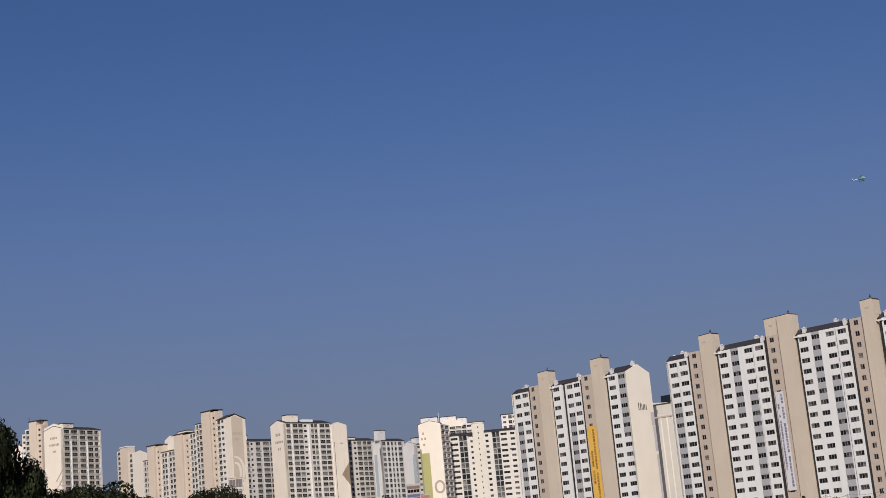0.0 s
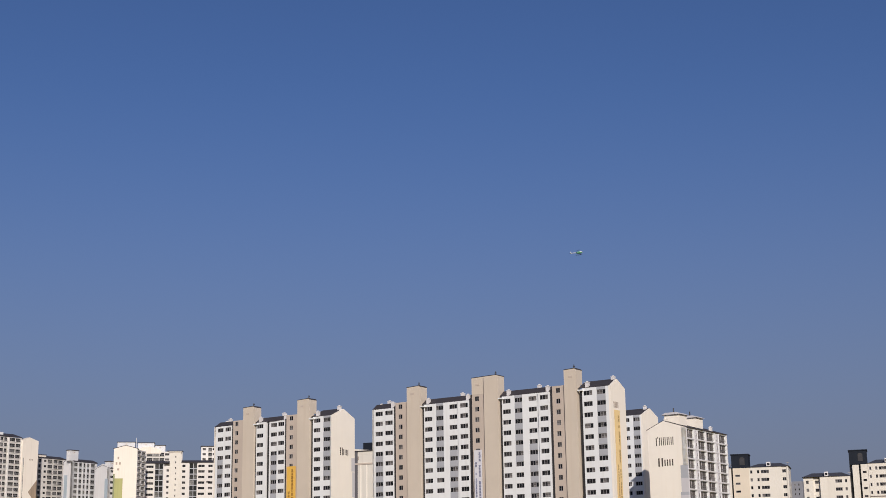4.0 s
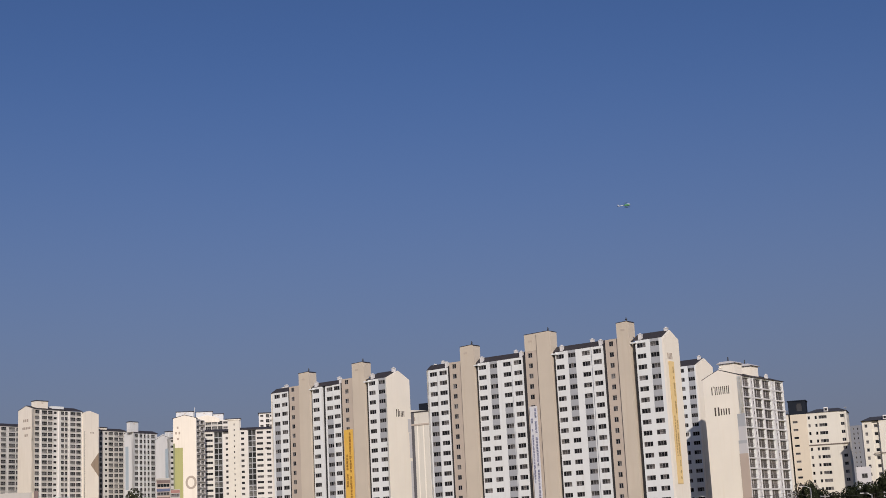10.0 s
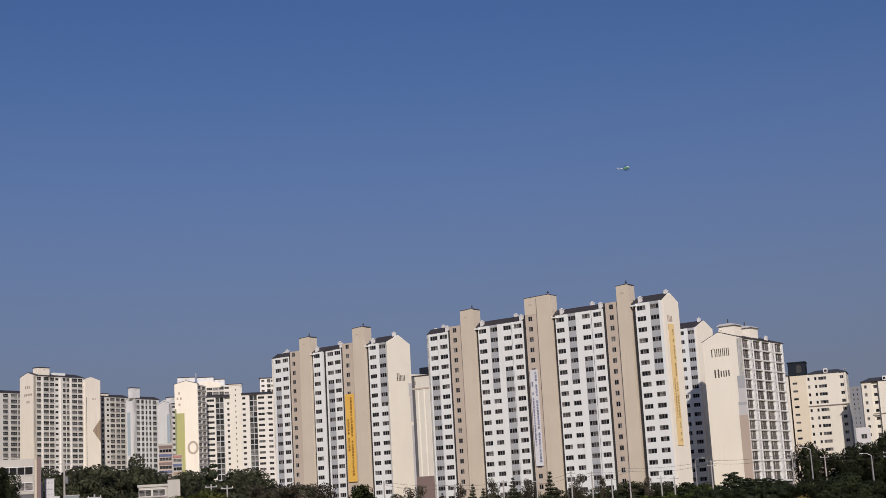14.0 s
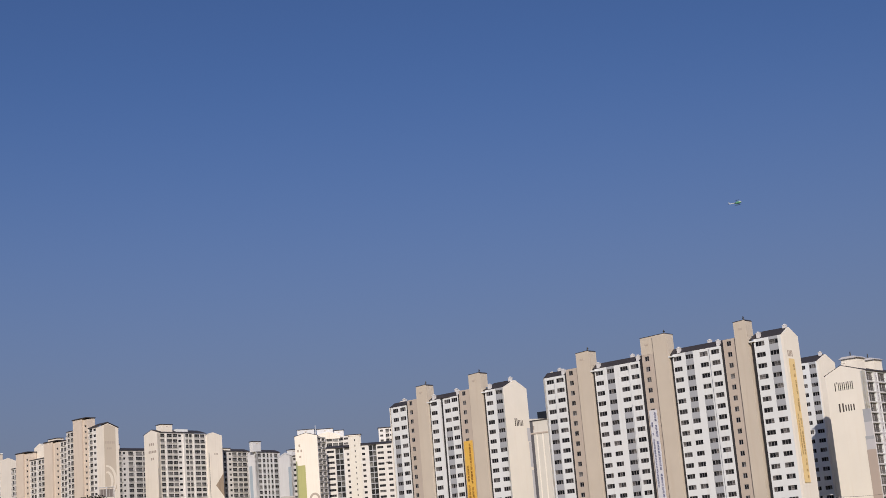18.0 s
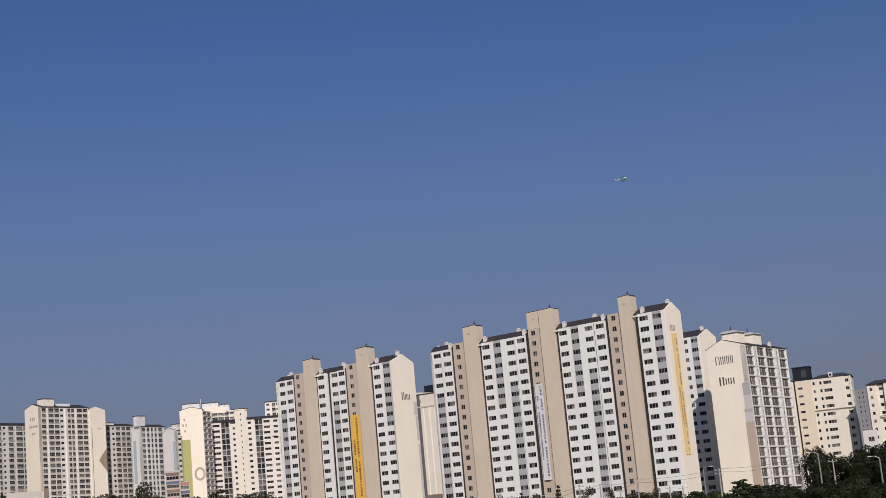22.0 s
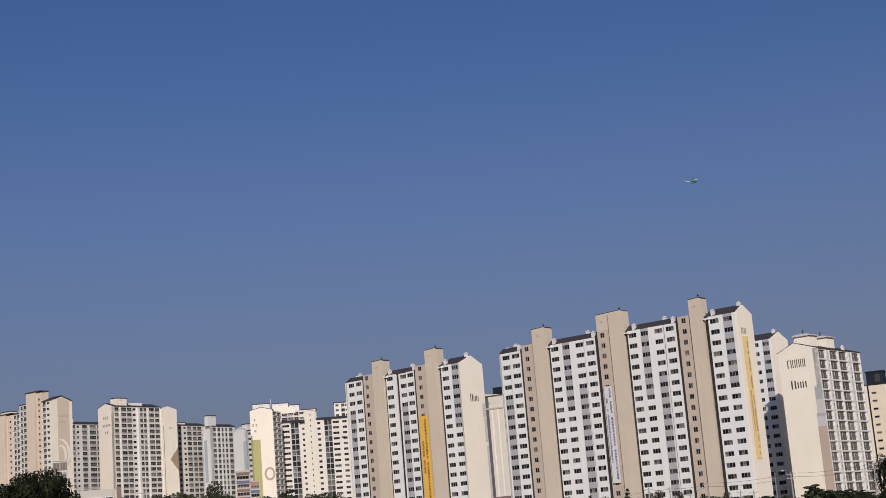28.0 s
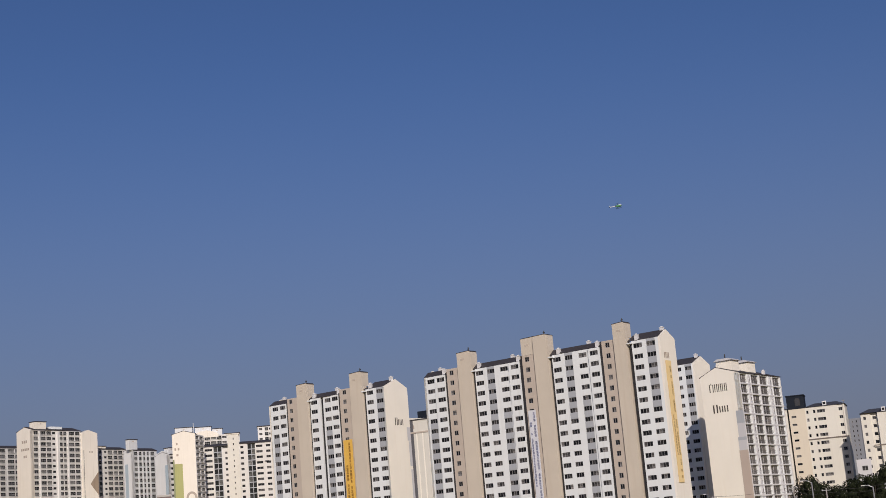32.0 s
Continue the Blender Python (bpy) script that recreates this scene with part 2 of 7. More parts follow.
# ---- mesh helpers ----
class Builder:
    def __init__(self):
        self.v, self.f, self.m, self.soft = [], [], [], []

    def face(self, pts, mat=0):
        k = len(self.v)
        self.v += [tuple(p) for p in pts]
        self.f.append(tuple(range(k, k + len(pts))))
        self.m.append(mat)

    def box(self, x0, x1, y0, y1, z0, z1, mat=0):
        k = len(self.v)
        self.v += [(x0, y0, z0), (x1, y0, z0), (x1, y1, z0), (x0, y1, z0), (x0, y0, z1), (x1, y0, z1), (x1, y1, z1), (x0, y1, z1)]
        for q in ((0, 3, 2, 1), (4, 5, 6, 7), (0, 1, 5, 4), (1, 2, 6, 5), (2, 3, 7, 6), (3, 0, 4, 7)):
            self.f.append(tuple(k + i for i in q))
            self.m.append(mat)

    def prism(self, outline, y0, y1, mat=0):
        """A closed outline of (x, z) drawn counter-clockwise as seen from -y, swept from y0 to y1."""
        k, n = len(self.v), len(outline)
        self.v += [(x, y0, z) for x, z in outline] + [(x, y1, z) for x, z in outline]
        self.f += [tuple(range(k, k + n)), tuple(range(k + 2 * n - 1, k + n - 1, -1))]
        self.f += [(k + i, k + n + i, k + n + (i + 1) % n, k + (i + 1) % n) for i in range(n)]
        self.m += [mat] * (n + 2)

    def tube(self, path, radii, sides=7, mat=0):
        k = len(self.v)
        path = [Vector(p) for p in path]
        for i, p in enumerate(path):
            d = (path[min(i + 1, len(path) - 1)] - path[max(i - 1, 0)]).normalized()
            a = d.orthogonal().normalized()
            c = d.cross(a)
            for j in range(sides):
                w = 2 * math.pi * j / sides
                self.v.append(tuple(p + (a * math.cos(w) + c * math.sin(w)) * radii[i]))
        for i in range(len(path) - 1):
            for j in range(sides):
                a0, a1 = k + i * sides + j, k + i * sides + (j + 1) % sides
                self.f.append((a0, a1, a1 + sides, a0 + sides))
                self.m.append(mat)
        self.f.append(tuple(k + j for j in reversed(range(sides))))
        self.f.append(tuple(k + (len(path) - 1) * sides + j for j in range(sides)))
        self.m += [mat, mat]

    def mesh(self, name, mats):
        me = bpy.data.meshes.new(name)
        me.from_pydata(self.v, [], self.f)
        for m in mats:
            me.materials.append(m)
        if len(mats) > 1:
            me.polygons.foreach_set("material_index", self.m)
        me.update()
        if self.soft:
            me.shade_smooth()
            me.normals_split_custom_set_from_vertices(self.soft)
        return me


def part(name, bld, mats, parent=None, label="", at=None):
    me = bld if isinstance(bld, bpy.types.Mesh) else bld.mesh(name, mats if isinstance(mats, (list, tuple)) else [mats])
    ob = new(name, me)
    if parent is not None:
        ob.parent = parent
    if at is not None:
        ob.matrix_basis = at
    return tagged(ob, label)


def thing(name, m, label, category, group="", kind=""):
    ob = new(name)
    ob.matrix_basis = m
    return tagged(ob, label, category, group, kind)


# ---- buildings: one grid of walls, x along the front, y into the depth ----
FRAMES = {}
FAR_OFF = [False]          # far blocks: a window with its glass in one piece


def window_meshes(w, h, n, thick, frame_mat, glass_mat, one=False):
    key = (round(w, 2), round(h, 2), n, thick, frame_mat.name, glass_mat.name, one)
    if key not in FRAMES:
        pw = (w - 2 * thick) / n
        bars = [(-w / 2, -w / 2 + thick)] + [(-w / 2 + thick + pw * i - thick / 2, -w / 2 + thick + pw * i + thick / 2) for i in range(1, n)] + [(w / 2 - thick, w / 2)]
        p = Builder()
        if one:
            q = lattice(bars, [(-h / 2, -h / 2 + thick), (h / 2 - thick, h / 2)], 0.0, 0.14)
            q.box(-w / 2 + thick * 0.5, w / 2 - thick * 0.5, 0.06, 0.09, -h / 2 + thick * 0.5, h / 2 - thick * 0.5, 1)
            FRAMES[key] = (q.mesh("window", [frame_mat, glass_mat]), None, pw)
            return FRAMES[key]
        p.box(-pw / 2, pw / 2, 0.06, 0.09, -h / 2 + thick, h / 2 - thick)
        FRAMES[key] = (lattice(bars, [(-h / 2, -h / 2 + thick), (h / 2 - thick, h / 2)], 0.0, 0.14).mesh("window", [frame_mat]), p.mesh("pane", [glass_mat]), pw)
    return FRAMES[key]


def lattice(ubars, zbars, y0, y1):
    """A frame of upright and level bars in one piece."""
    us = sorted({v for p in ubars for v in p})
    zs = sorted({v for p in zbars for v in p})
    b, n = Builder(), len(us)
    b.v = [(u, y, z) for y in (y0, y1) for z in zs for u in us]
    k = n * len(zs)

    def solid(i, j):
        if not (0 <= i < n - 1 and 0 <= j < len(zs) - 1):
            return False
        u, z = (us[i] + us[i + 1]) / 2, (zs[j] + zs[j + 1]) / 2
        return any(a <= u <= c for a, c in ubars) or any(a <= z <= c for a, c in zbars)
    for j in range(len(zs) - 1):
        for i in range(n - 1):
            if not solid(i, j):
                continue
            q = (j * n + i, j * n + i + 1, (j + 1) * n + i + 1, (j + 1) * n + i)
            b.f.append(q)
            b.f.append(tuple(k + v for v in reversed(q)))
            for e, (di, dj) in enumerate(((0, -1), (1, 0), (0, 1), (-1, 0))):
                if not solid(i + di, j + dj):
                    a, c = q[e], q[(e + 1) % 4]
                    b.f.append((c, a, k + a, k + c))
    b.m = [0] * len(b.f)
    return b


def window(bld, fm, u, z, dep, w, h, n=2, thick=0.08, frame_mat=None, glass_mat=None):
    one = FAR_OFF[0]
    fme, pme, pw = window_meshes(w, h, n, thick, frame_mat or FRAME, glass_mat or GLASS, one)
    win = part("window", fme, None, bld, at=fm @ Matrix.Translation((u, dep, z)))
    for i in range(0 if one else n):
        part("pane", pme, None, win, at=Matrix.Translation((-w / 2 + thick + pw * (i + 0.5), 0, 0)))


def strip(bld, fm, u0, u1, dep, z0, z1, mats, cols=(), zs=(), back=1.5, name="wall", label="", reveal=0.16):
    """One upright strip of a front, with openings. cols: (u0, u1, height, panes, spandrel rows, frame, glass)."""
    b = Builder()
    ub = sorted({u0, u1, *(c[0] for c in cols), *(c[1] for c in cols)})
    hmax = max((c[2] for c in cols), default=1)
    for a, c in zip(ub, ub[1:]):
        col = next((k for k in cols if k[0] <= a + 1e-4 and k[1] >= c - 1e-4), None)
        if col is None:
            b.face([(a, dep, z0), (c, dep, z0), (c, dep, z1), (a, dep, z1)])
            continue
        h, span = col[2], col[4] if len(col) > 4 else ()
        cuts = [z1] + [v for z in zs for v in (z + h / 2, z - h / 2)] + [z0]
        for i in range(0, len(cuts), 2):
            mi = 1 if len(mats) > 1 and (i // 2) in span else 0
            b.face([(a, dep, cuts[i + 1]), (c, dep, cuts[i + 1]), (c, dep, cuts[i]), (a, dep, cuts[i])], mi)
        for z in zs:
            t, s, d2 = z + h / 2, z - h / 2, dep + reveal
            b.face([(a, dep, s), (a, d2, s), (c, d2, s), (c, dep, s)])
            b.face([(a, dep, t), (c, dep, t), (c, d2, t), (a, d2, t)])
            b.face([(a, dep, s), (a, dep, t), (a, d2, t), (a, d2, s)])
            b.face([(c, dep, s), (c, d2, s), (c, d2, t), (c, dep, t)])
    b.face([(u0, back, z0), (u0, dep, z0), (u0, dep, z1), (u0, back, z1)])
    b.face([(u1, dep, z0), (u1, back, z0), (u1, back, z1), (u1, dep, z1)])
    b.face([(u0, dep, z1), (u1, dep, z1), (u1, back, z1), (u0, back, z1)])
    part(name, b, mats, bld, label, fm)
    for c in cols:
        for z in zs:
            window(bld, fm, (c[0] + c[1]) / 2, z, dep + reveal - 0.06, c[1] - c[0], c[2], c[3], c[7] if len(c) > 7 else 0.08,
                   c[5] if len(c) > 5 else None, c[6] if len(c) > 6 else None)


def gable(bld, fm, u0, u1, z0, z1, rise, mat, dep=0.0, thick=0.6, apex=0.5, name="end_wall", label=""):
    b = Builder()
    um = u0 + (u1 - u0) * apex
    b.prism([(u0, z0), (u1, z0), (u1, z1), (um, z1 + rise), (u0, z1)], dep, dep + thick)
    return part(name, b, mat, bld, label, fm)


def pitched_roof(bld, fm, u0, u1, d0, d1, z, rise, over=0.35, mat=None, thick=0.3, apex=0.5):
    """Ridge along u, between depths d0 and d1."""
    b = Builder()
    dm, s = d0 + (d1 - d0) * apex, rise / ((d1 - d0) * apex)
    a0, a1 = d0 - over, d1 + over
    ol = [(a0, z - over * s), (dm, z + rise), (a1, z - over * s), (a1, z - over * s + thick), (dm, z + rise + thick), (a0, z - over * s + thick)]
    k = len(ol)
    b.v += [(u0, d, h) for d, h in ol] + [(u1, d, h) for d, h in ol]
    for q in ((0, 1, 4, 5), (1, 2, 3, 4)):
        b.f += [tuple(q), tuple(k + i for i in reversed(q))]
        b.m += [0, 0]
    b.f += [(i, k + i, k + (i + 1) % k, (i + 1) % k) for i in range(k)]
    b.m += [0] * k
    return part("roof", b, mat or ROOF, bld, "", fm)


def body(bld, x0, x1, y0, y1, z0, z1, mat, name="rear_wall"):
    b = Builder()
    b.box(x0, x1, y0, y1, z0, z1)
    return part(name, b, mat, bld)


def tower(bld, fm, u0, u1, d0, d1, z0, z1, mat, cap=0.5):
    """A stair and lift head over the roof, under a low pitched cap, with a vent slit and an aerial."""
    b = Builder()
    um = u0 + (u1 - u0) * 0.9
    b.prism([(u0, z0), (u1, z0), (u1, z1), (um, z1 + cap * 0.55), (u0, z1 + 0.1)], d0, d1)
    t = part("stair_tower", b, mat, bld, "", fm)
    c = Builder()
    c.prism([(u0 - 0.05, z1 + 0.08), (um, z1 + cap * 0.55), (u1 + 0.05, z1 - 0.02), (u1 + 0.05, z1 + 0.12), (um, z1 + cap * 0.55 + 0.16), (u0 - 0.05, z1 + 0.24)], d0 - 0.05, d1 + 0.05)
    part("roof_cap", c, ROOF, t)
    s = Builder()
    s.box(u0 + 1.3, u0 + 2.5, d0 - 0.05, d0 + 0.05, z1 - 2.1, z1 - 1.6)
    part("vent_slit", s, TAN, t)
    a = Builder()
    a.tube([(um - 0.8, d0 + 1.2, z1 + 0.3), (um - 0.8, d0 + 1.2, z1 + 1.5)], [0.16, 0.12], 6)
    a.box(um - 1.1, um - 0.5, d0 + 1.1, d0 + 1.3, z1 + 0.9, z1 + 1.1)
    part("aerial", a, METAL_AND_SHADE, t)
    return t


def vent(bld, fm, u, d, z, w=1.0, h=1.6, mat=None):
    b = Builder()
    b.box(u - w / 2, u + w / 2, d, d + w, z, z + h)
    b.box(u - w / 2 - 0.08, u + w / 2 + 0.08, d - 0.08, d + w + 0.08, z + h, z + h + 0.14)
    b.box(u - w / 4, u + w / 4, d + w / 4, d + w * 0.75, z + h + 0.14, z + h + 0.42)
    part("roof_vent", b, mat or WFRAME, bld, "", fm)


# a near-black upright strip that paints the shade of a gap in the front
def gap_shade(bld, fm, u, dep, z0, z1, r=0.2):
    b = Builder()
    b.box(u - r, u + r, dep - 0.02, dep + 0.3, z0, z1)
    part("drain_shaft", b, METAL_AND_SHADE, bld, "", fm)


def marks(bld, fm, dep, bars, mat, name="painted_sign"):
    """Painted signs on a wall as plain bars: (u0, u1, z0, z1)."""
    b = Builder()
    for u0, u1, z0, z1 in bars:
        b.box(u0, u1, dep - 0.03, dep + 0.02, z0, z1)
    tagged(part(name, b, mat, bld, "", fm), kind="stuff")


STOREY = 2.86
GRID = -39.0
ATB = pose(0, 0, 0, 0, 0, 90)          # turns a front to the end of the building: u runs into the depth


def at_corner(x, y, theta=GRID):
    return pose(x, y, 0, 0, 0, theta)


def rows_down(eave, n, first=1.35, step=2.8):
    return [eave - first - step * k for k in range(n)]


def eave_beam(bld, fm, u0, u1, dep, z):
    b = Builder()
    b.box(u0, u1, dep, dep + 0.8, z, z + 0.35)
    part("eave_beam", b, WHITE, bld, "", fm)


def stair_core(bld, fm, u0, us, u1, dep, z0, eave, top, zs, win, whole=False, n=2):
    """A stair core that stands proud of the front: a duller strip with the stair windows, a blank paler strip, and its head over the roof."""
    ztop = top if whole else eave + 1.3
    front = dep - 0.25
    strip(bld, fm, u0, us, dep + 0.35, z0, ztop - (0.3 if whole else 0), [TAN], [(win[0], win[1], 1.3, n)], zs, 1.5, "stair_wall")
    strip(bld, fm, us + 0.3, u1, front, z0, eave + 1.3, [BEIGE], (), (), 1.5, "core_wall")
    tower(bld, fm, u0 if whole else us + 0.3, u1, (dep + 0.3) if whole else front + 0.05, 2.6, eave + 1.25, top, BEIGE)
    if whole:
        b = Builder()
        b.box(us + 0.3, u1 - 0.01, front + 0.02, dep + 0.3, eave + 1.3, top - 0.02)
        part("tower_front", b, BEIGE, bld, "", fm)


def banner(m, w, z0, z1, cloth, ink, columns, label, rnd, ink2=None):
    """A long cloth hung down a wall, with lettering too far off to read as plain bars."""
    t = thing("banner", m, label, "banner")
    b = Builder()
    n = 14
    for i in range(n):
        za, zb = z0 + (z1 - z0) * i / n, z0 + (z1 - z0) * (i + 1) / n
        ya, yb = (0.05 * math.sin(i * 1.7), 0.05 * math.sin((i + 1) * 1.7))
        b.face([(0, ya, za), (w, ya, za), (w, yb, zb), (0, yb, zb)])
        b.face([(0, ya + 0.05, za), (0, yb + 0.05, zb), (w, yb + 0.05, zb), (w, ya + 0.05, za)])
    for x in (0, w):
        b.face([(x, 0.0, z0), (x, 0.05, z0), (x, 0.05, z1), (x, 0.0, z1)])
    part("cloth", b, cloth, t)
    for j, (u0, u1, za, zb) in enumerate(columns):
        k = Builder()
        z = zb
        while z > za + 1.0:
            h = (u1 - u0) * rnd.uniform(0.85, 1.1)
            if rnd.random() > 0.16:
                for q in range(3):
                    k.box(u0 + rnd.uniform(0, 0.15), u1 - rnd.uniform(0, 0.15), -0.12, -0.07, z - h * (0.36 * q + 0.2), z - h * 0.36 * q)
            z -= h * 1.28
        tagged(part("lettering", k, ink2 if (j and ink2) else ink, t), kind="stuff")
    return t


def sign_bars(chars):
    """Each wide character of a wall sign as two plain upright bars."""
    out = []
    for u0, u1, z0, z1 in chars:
        w = (u1 - u0) * 0.3
        out += [(u0, u0 + w, z0, z1), (u1 - w, u1, z0, z1)] if u1 - u0 > 0.5 else [(u0, u1, z0, z1)]
    return out


G_NEAR = "apartment blocks beside the field"
rb = random.Random(5)


# the long three-core block
def long_block():
    L, D, E, Z0 = 77.6, 8.1, 53.6, 1.2
    bl = thing("apartment_block", at_corner(72.2, 369.5), "long white apartment block with three beige stair cores", "apartment building", G_NEAR)
    fm = Matrix.Translation((-L, 0, 0))
    zs = rows_down(E, 18, 1.38, STOREY)
    zc = [z - 1.4 for z in zs[:17]]
    zc = [zc[0] + STOREY] + zc
    lo, hi, h = range(5, 19), range(0, 7), 1.24
    strip(bl, fm, 0, 4.2, 0, Z0, E, [WHITE, GREY], [(1.1, 3.7, h, 3, lo)], zs)
    strip(bl, fm, 4.2, 7.85, -0.45, Z0, E - 0.1, [WHITE, GREY], [(4.9, 7.6, h, 3)], zs)
    strip(bl, fm, 18.3, 30.1, 0, Z0, E, [WHITE, GREY], [(18.5, 21.1, h, 3), (22.4, 24.9, h, 3, hi), (26.9, 29.5, h, 3, lo)], zs)
    strip(bl, fm, 30.1, 33.7, -0.45, Z0, E - 0.1, [WHITE, GREY], [(30.8, 33.4, h, 3)], zs)
    strip(bl, fm, 44.3, 56.0, 0, Z0, E, [WHITE, GREY], [(44.5, 47, h, 3), (48.3, 50.7, h, 3, hi), (52.7, 55.2, h, 3, lo)], zs)
    strip(bl, fm, 56.0, 59.5, -0.45, Z0, E - 0.1, [WHITE, GREY], [(56.5, 59, h, 3)], zs)
    strip(bl, fm, 69.2, 77.0, 0, Z0, E, [WHITE, GREY], [(69.6, 72.2, h, 3), (73.5, 76.1, h, 3, hi)], zs)
    stair_core(bl, fm, 8.4, 12.5, 17.55, -0.45, Z0, E, 58.7, zc, (9.4, 10.8))
    stair_core(bl, fm, 34.6, 38.6, 43.5, -0.45, Z0, E, 59.4, zc, (35.5, 36.9), True)
    stair_core(bl, fm, 60.2, 63.9, 67.9, -0.45, Z0, E, 58.7, zc, (61.3, 62.6))
    for u in (17.95, 43.95, 68.75):
        gap_shade(bl, fm, u, 0.15, Z0, E - 0.6, 0.26)
        eave_beam(bl, fm, u - 0.55, u + 0.9, -0.75, E - 0.75)
    for u, r in ((8.12, 0.26), (34.15, 0.42), (59.85, 0.33)):
        gap_shade(bl, fm, u, -0.1, Z0, E + 0.3, r)
    gable(bl, ATB, 0.0, D, Z0, E - 0.1, 2.2, CREAM, 0.0, 0.6, 0.47)
    gable(bl, Matrix.Translation((-L, 0, 0)) @ pose(0, 0, 0, 0, 0, 90), 0.0, D, Z0, E, 2.2, CREAM, -0.6)
    body(bl, -L + 0.02, -0.6, 1.5, D, Z0, E - 0.02, WHITE)
    for a, c in ((0.05, 12.6), (17.6, 38.6), (43.6, 63.9)):
        pitched_roof(bl, fm, a, c, 0.1, D * 0.5, E + 0.02, 1.5, 0.1, None, 0.14)
    pitched_roof(bl, fm, 68.0, L - 0.62, 0.1, D, E + 0.02, 2.1, 0.1, None, 0.14)
    for u, d in ((4.0, 2.6), (7.2, 0.0), (19.6, 0.0), (29.4, 2.8), (33.0, 0.0), (46.3, 0.0), (54.4, 2.8), (58.6, 0.0), (70.6, 0.0), (76.4, 3.6)):
        vent(bl, fm, u, d, E + d * 0.42 - 0.1, 0.9, 1.5 if d < 1 else 1.3)
    marks(bl, ATB, 0.0, [(1.4 + 0.7 * i, 1.85 + 0.7 * i, 48.0, 49.6) for i in range(4)], SOFTMARK)
    return bl


long_block()
m_long = at_corner(72.2, 369.5)
banner(m_long @ Matrix.Translation((-77.6 + 35.3, -0.62, 0)), 2.5, 13.5, 39.6, BANWHITE, INKBLUE, [(1.5, 2.2, 14, 39), (0.35, 0.95, 18, 37)],
       "long white vertical banner with blue lettering hung on a stair core", rb, INKBLUE)
banner(m_long @ ATB @ Matrix.Translation((1.4, -0.2, 0)), 2.8, 16.0, 47.4, PALEYELLOW, INKPALE, [(1.6, 2.3, 16.5, 46), (0.5, 1.1, 22, 34)],
       "sun-faded yellow vertical banner hung down an end wall", rb)


# the two-core block
def two_core_block():
    L, D, E, Z0 = 47.1, 11.1, 53.6, 1.4
    bl = thing("apartment_block", at_corner(0.15, 430.0), "white apartment block with two beige stair cores", "apartment building", G_NEAR)
    fm = Matrix.Translation((-L, 0, 0))
    zs = rows_down(E, 18, 1.2, STOREY)
    zc = [z - 1.4 for z in zs[:17]]
    zc = [zc[0] + STOREY] + zc
    lo, hi, h = range(4, 19), range(0, 7), 1.24
    strip(bl, fm, 0.3, 4.2, 0, Z0, E, [WHITE, GREY], [(1.4, 3.9, h, 3, lo)], zs)
    strip(bl, fm, 4.2, 7.6, -0.45, Z0, E - 0.1, [WHITE, GREY], [(5, 7.4, h, 3)], zs)
    strip(bl, fm, 17.55, 21.6, 0, Z0, E, [WHITE, GREY], [(17.75, 20.3, h, 3)], zs)
    strip(bl, fm, 22.6, 26.2, 0.2, Z0, E, [WHITE, GREY], [(23.2, 25.7, h, 3, lo)], zs)
    strip(bl, fm, 26.2, 29.2, -0.45, Z0, E - 0.1, [WHITE, GREY], [(26.7, 29.1, h, 3)], zs)
    strip(bl, fm, 39.95, 47.0, 0, Z0, E, [WHITE, GREY], [(40.3, 42.8, h, 3), (44, 46.5, h, 3, hi)], zs)
    stair_core(bl, fm, 8.0, 12.3, 17.1, -0.45, Z0, E, 58.4, zc, (8.8, 10.1))
    stair_core(bl, fm, 29.7, 34.1, 39.2, -0.45, Z0, E, 58.9, zc, (30.9, 32.3))
    for u, z in ((17.35, 0.15), (22.1, 0.35), (39.6, 0.15)):
        gap_shade(bl, fm, u, z, Z0, E - 0.6, 0.28)
    eave_beam(bl, fm, 16.8, 18.2, -0.75, E - 0.75)
    eave_beam(bl, fm, 38.9, 40.5, -0.75, E - 0.75)
    for u in (7.8, 29.45):
        gap_shade(bl, fm, u, -0.1, Z0, E + 0.3, 0.22)
    gable(bl, ATB, 0.0, D, Z0, E - 0.1, 2.5, CREAM, 0.0, 0.6, 0.52)
    gable(bl, Matrix.Translation((-L, 0, 0)) @ ATB, 0.0, D, Z0, E, 2.4, CREAM, -0.6)
    body(bl, -L + 0.32, -0.6, 1.5, D, Z0, E - 0.02, WHITE)
    for a, c in ((0.05, 12.3), (17.1, 34.1)):
        pitched_roof(bl, fm, a, c, 0.1, D * 0.45, E + 0.02, 1.5, 0.1, None, 0.14)
    pitched_roof(bl, fm, 39.2, L - 0.62, 0.1, D, E + 0.02, 2.4, 0.1, None, 0.14)
    for u, d in ((4.0, 2.6), (19.0, 0.0), (26.0, 2.8), (29.0, 0.0), (41.6, 0.0), (46.2, 4.4)):
        vent(bl, fm, u, d, E + d * 0.42 - 0.1, 0.9, 1.5 if d < 1 else 1.3)
    marks(bl, ATB, 0.0, sign_bars([(4.1, 5.3, 42.1, 44.4), (5.6, 6.6, 42.2, 43.9), (6.9, 7.9, 42.2, 43.9)]), MARK)
    for a, z0, z1 in ((9.5, 37.6, 41.6), (9.9, 30.0, 37.4), (10.1, Z0, 29.0)):
        b = Builder()
        b.box(a, D + 0.02, -0.02, 0.3, z0, z1)
        part("corner_panel", b, PALEGREY, bl, "pale grey painted panel", ATB)
    return bl


two_core_block()
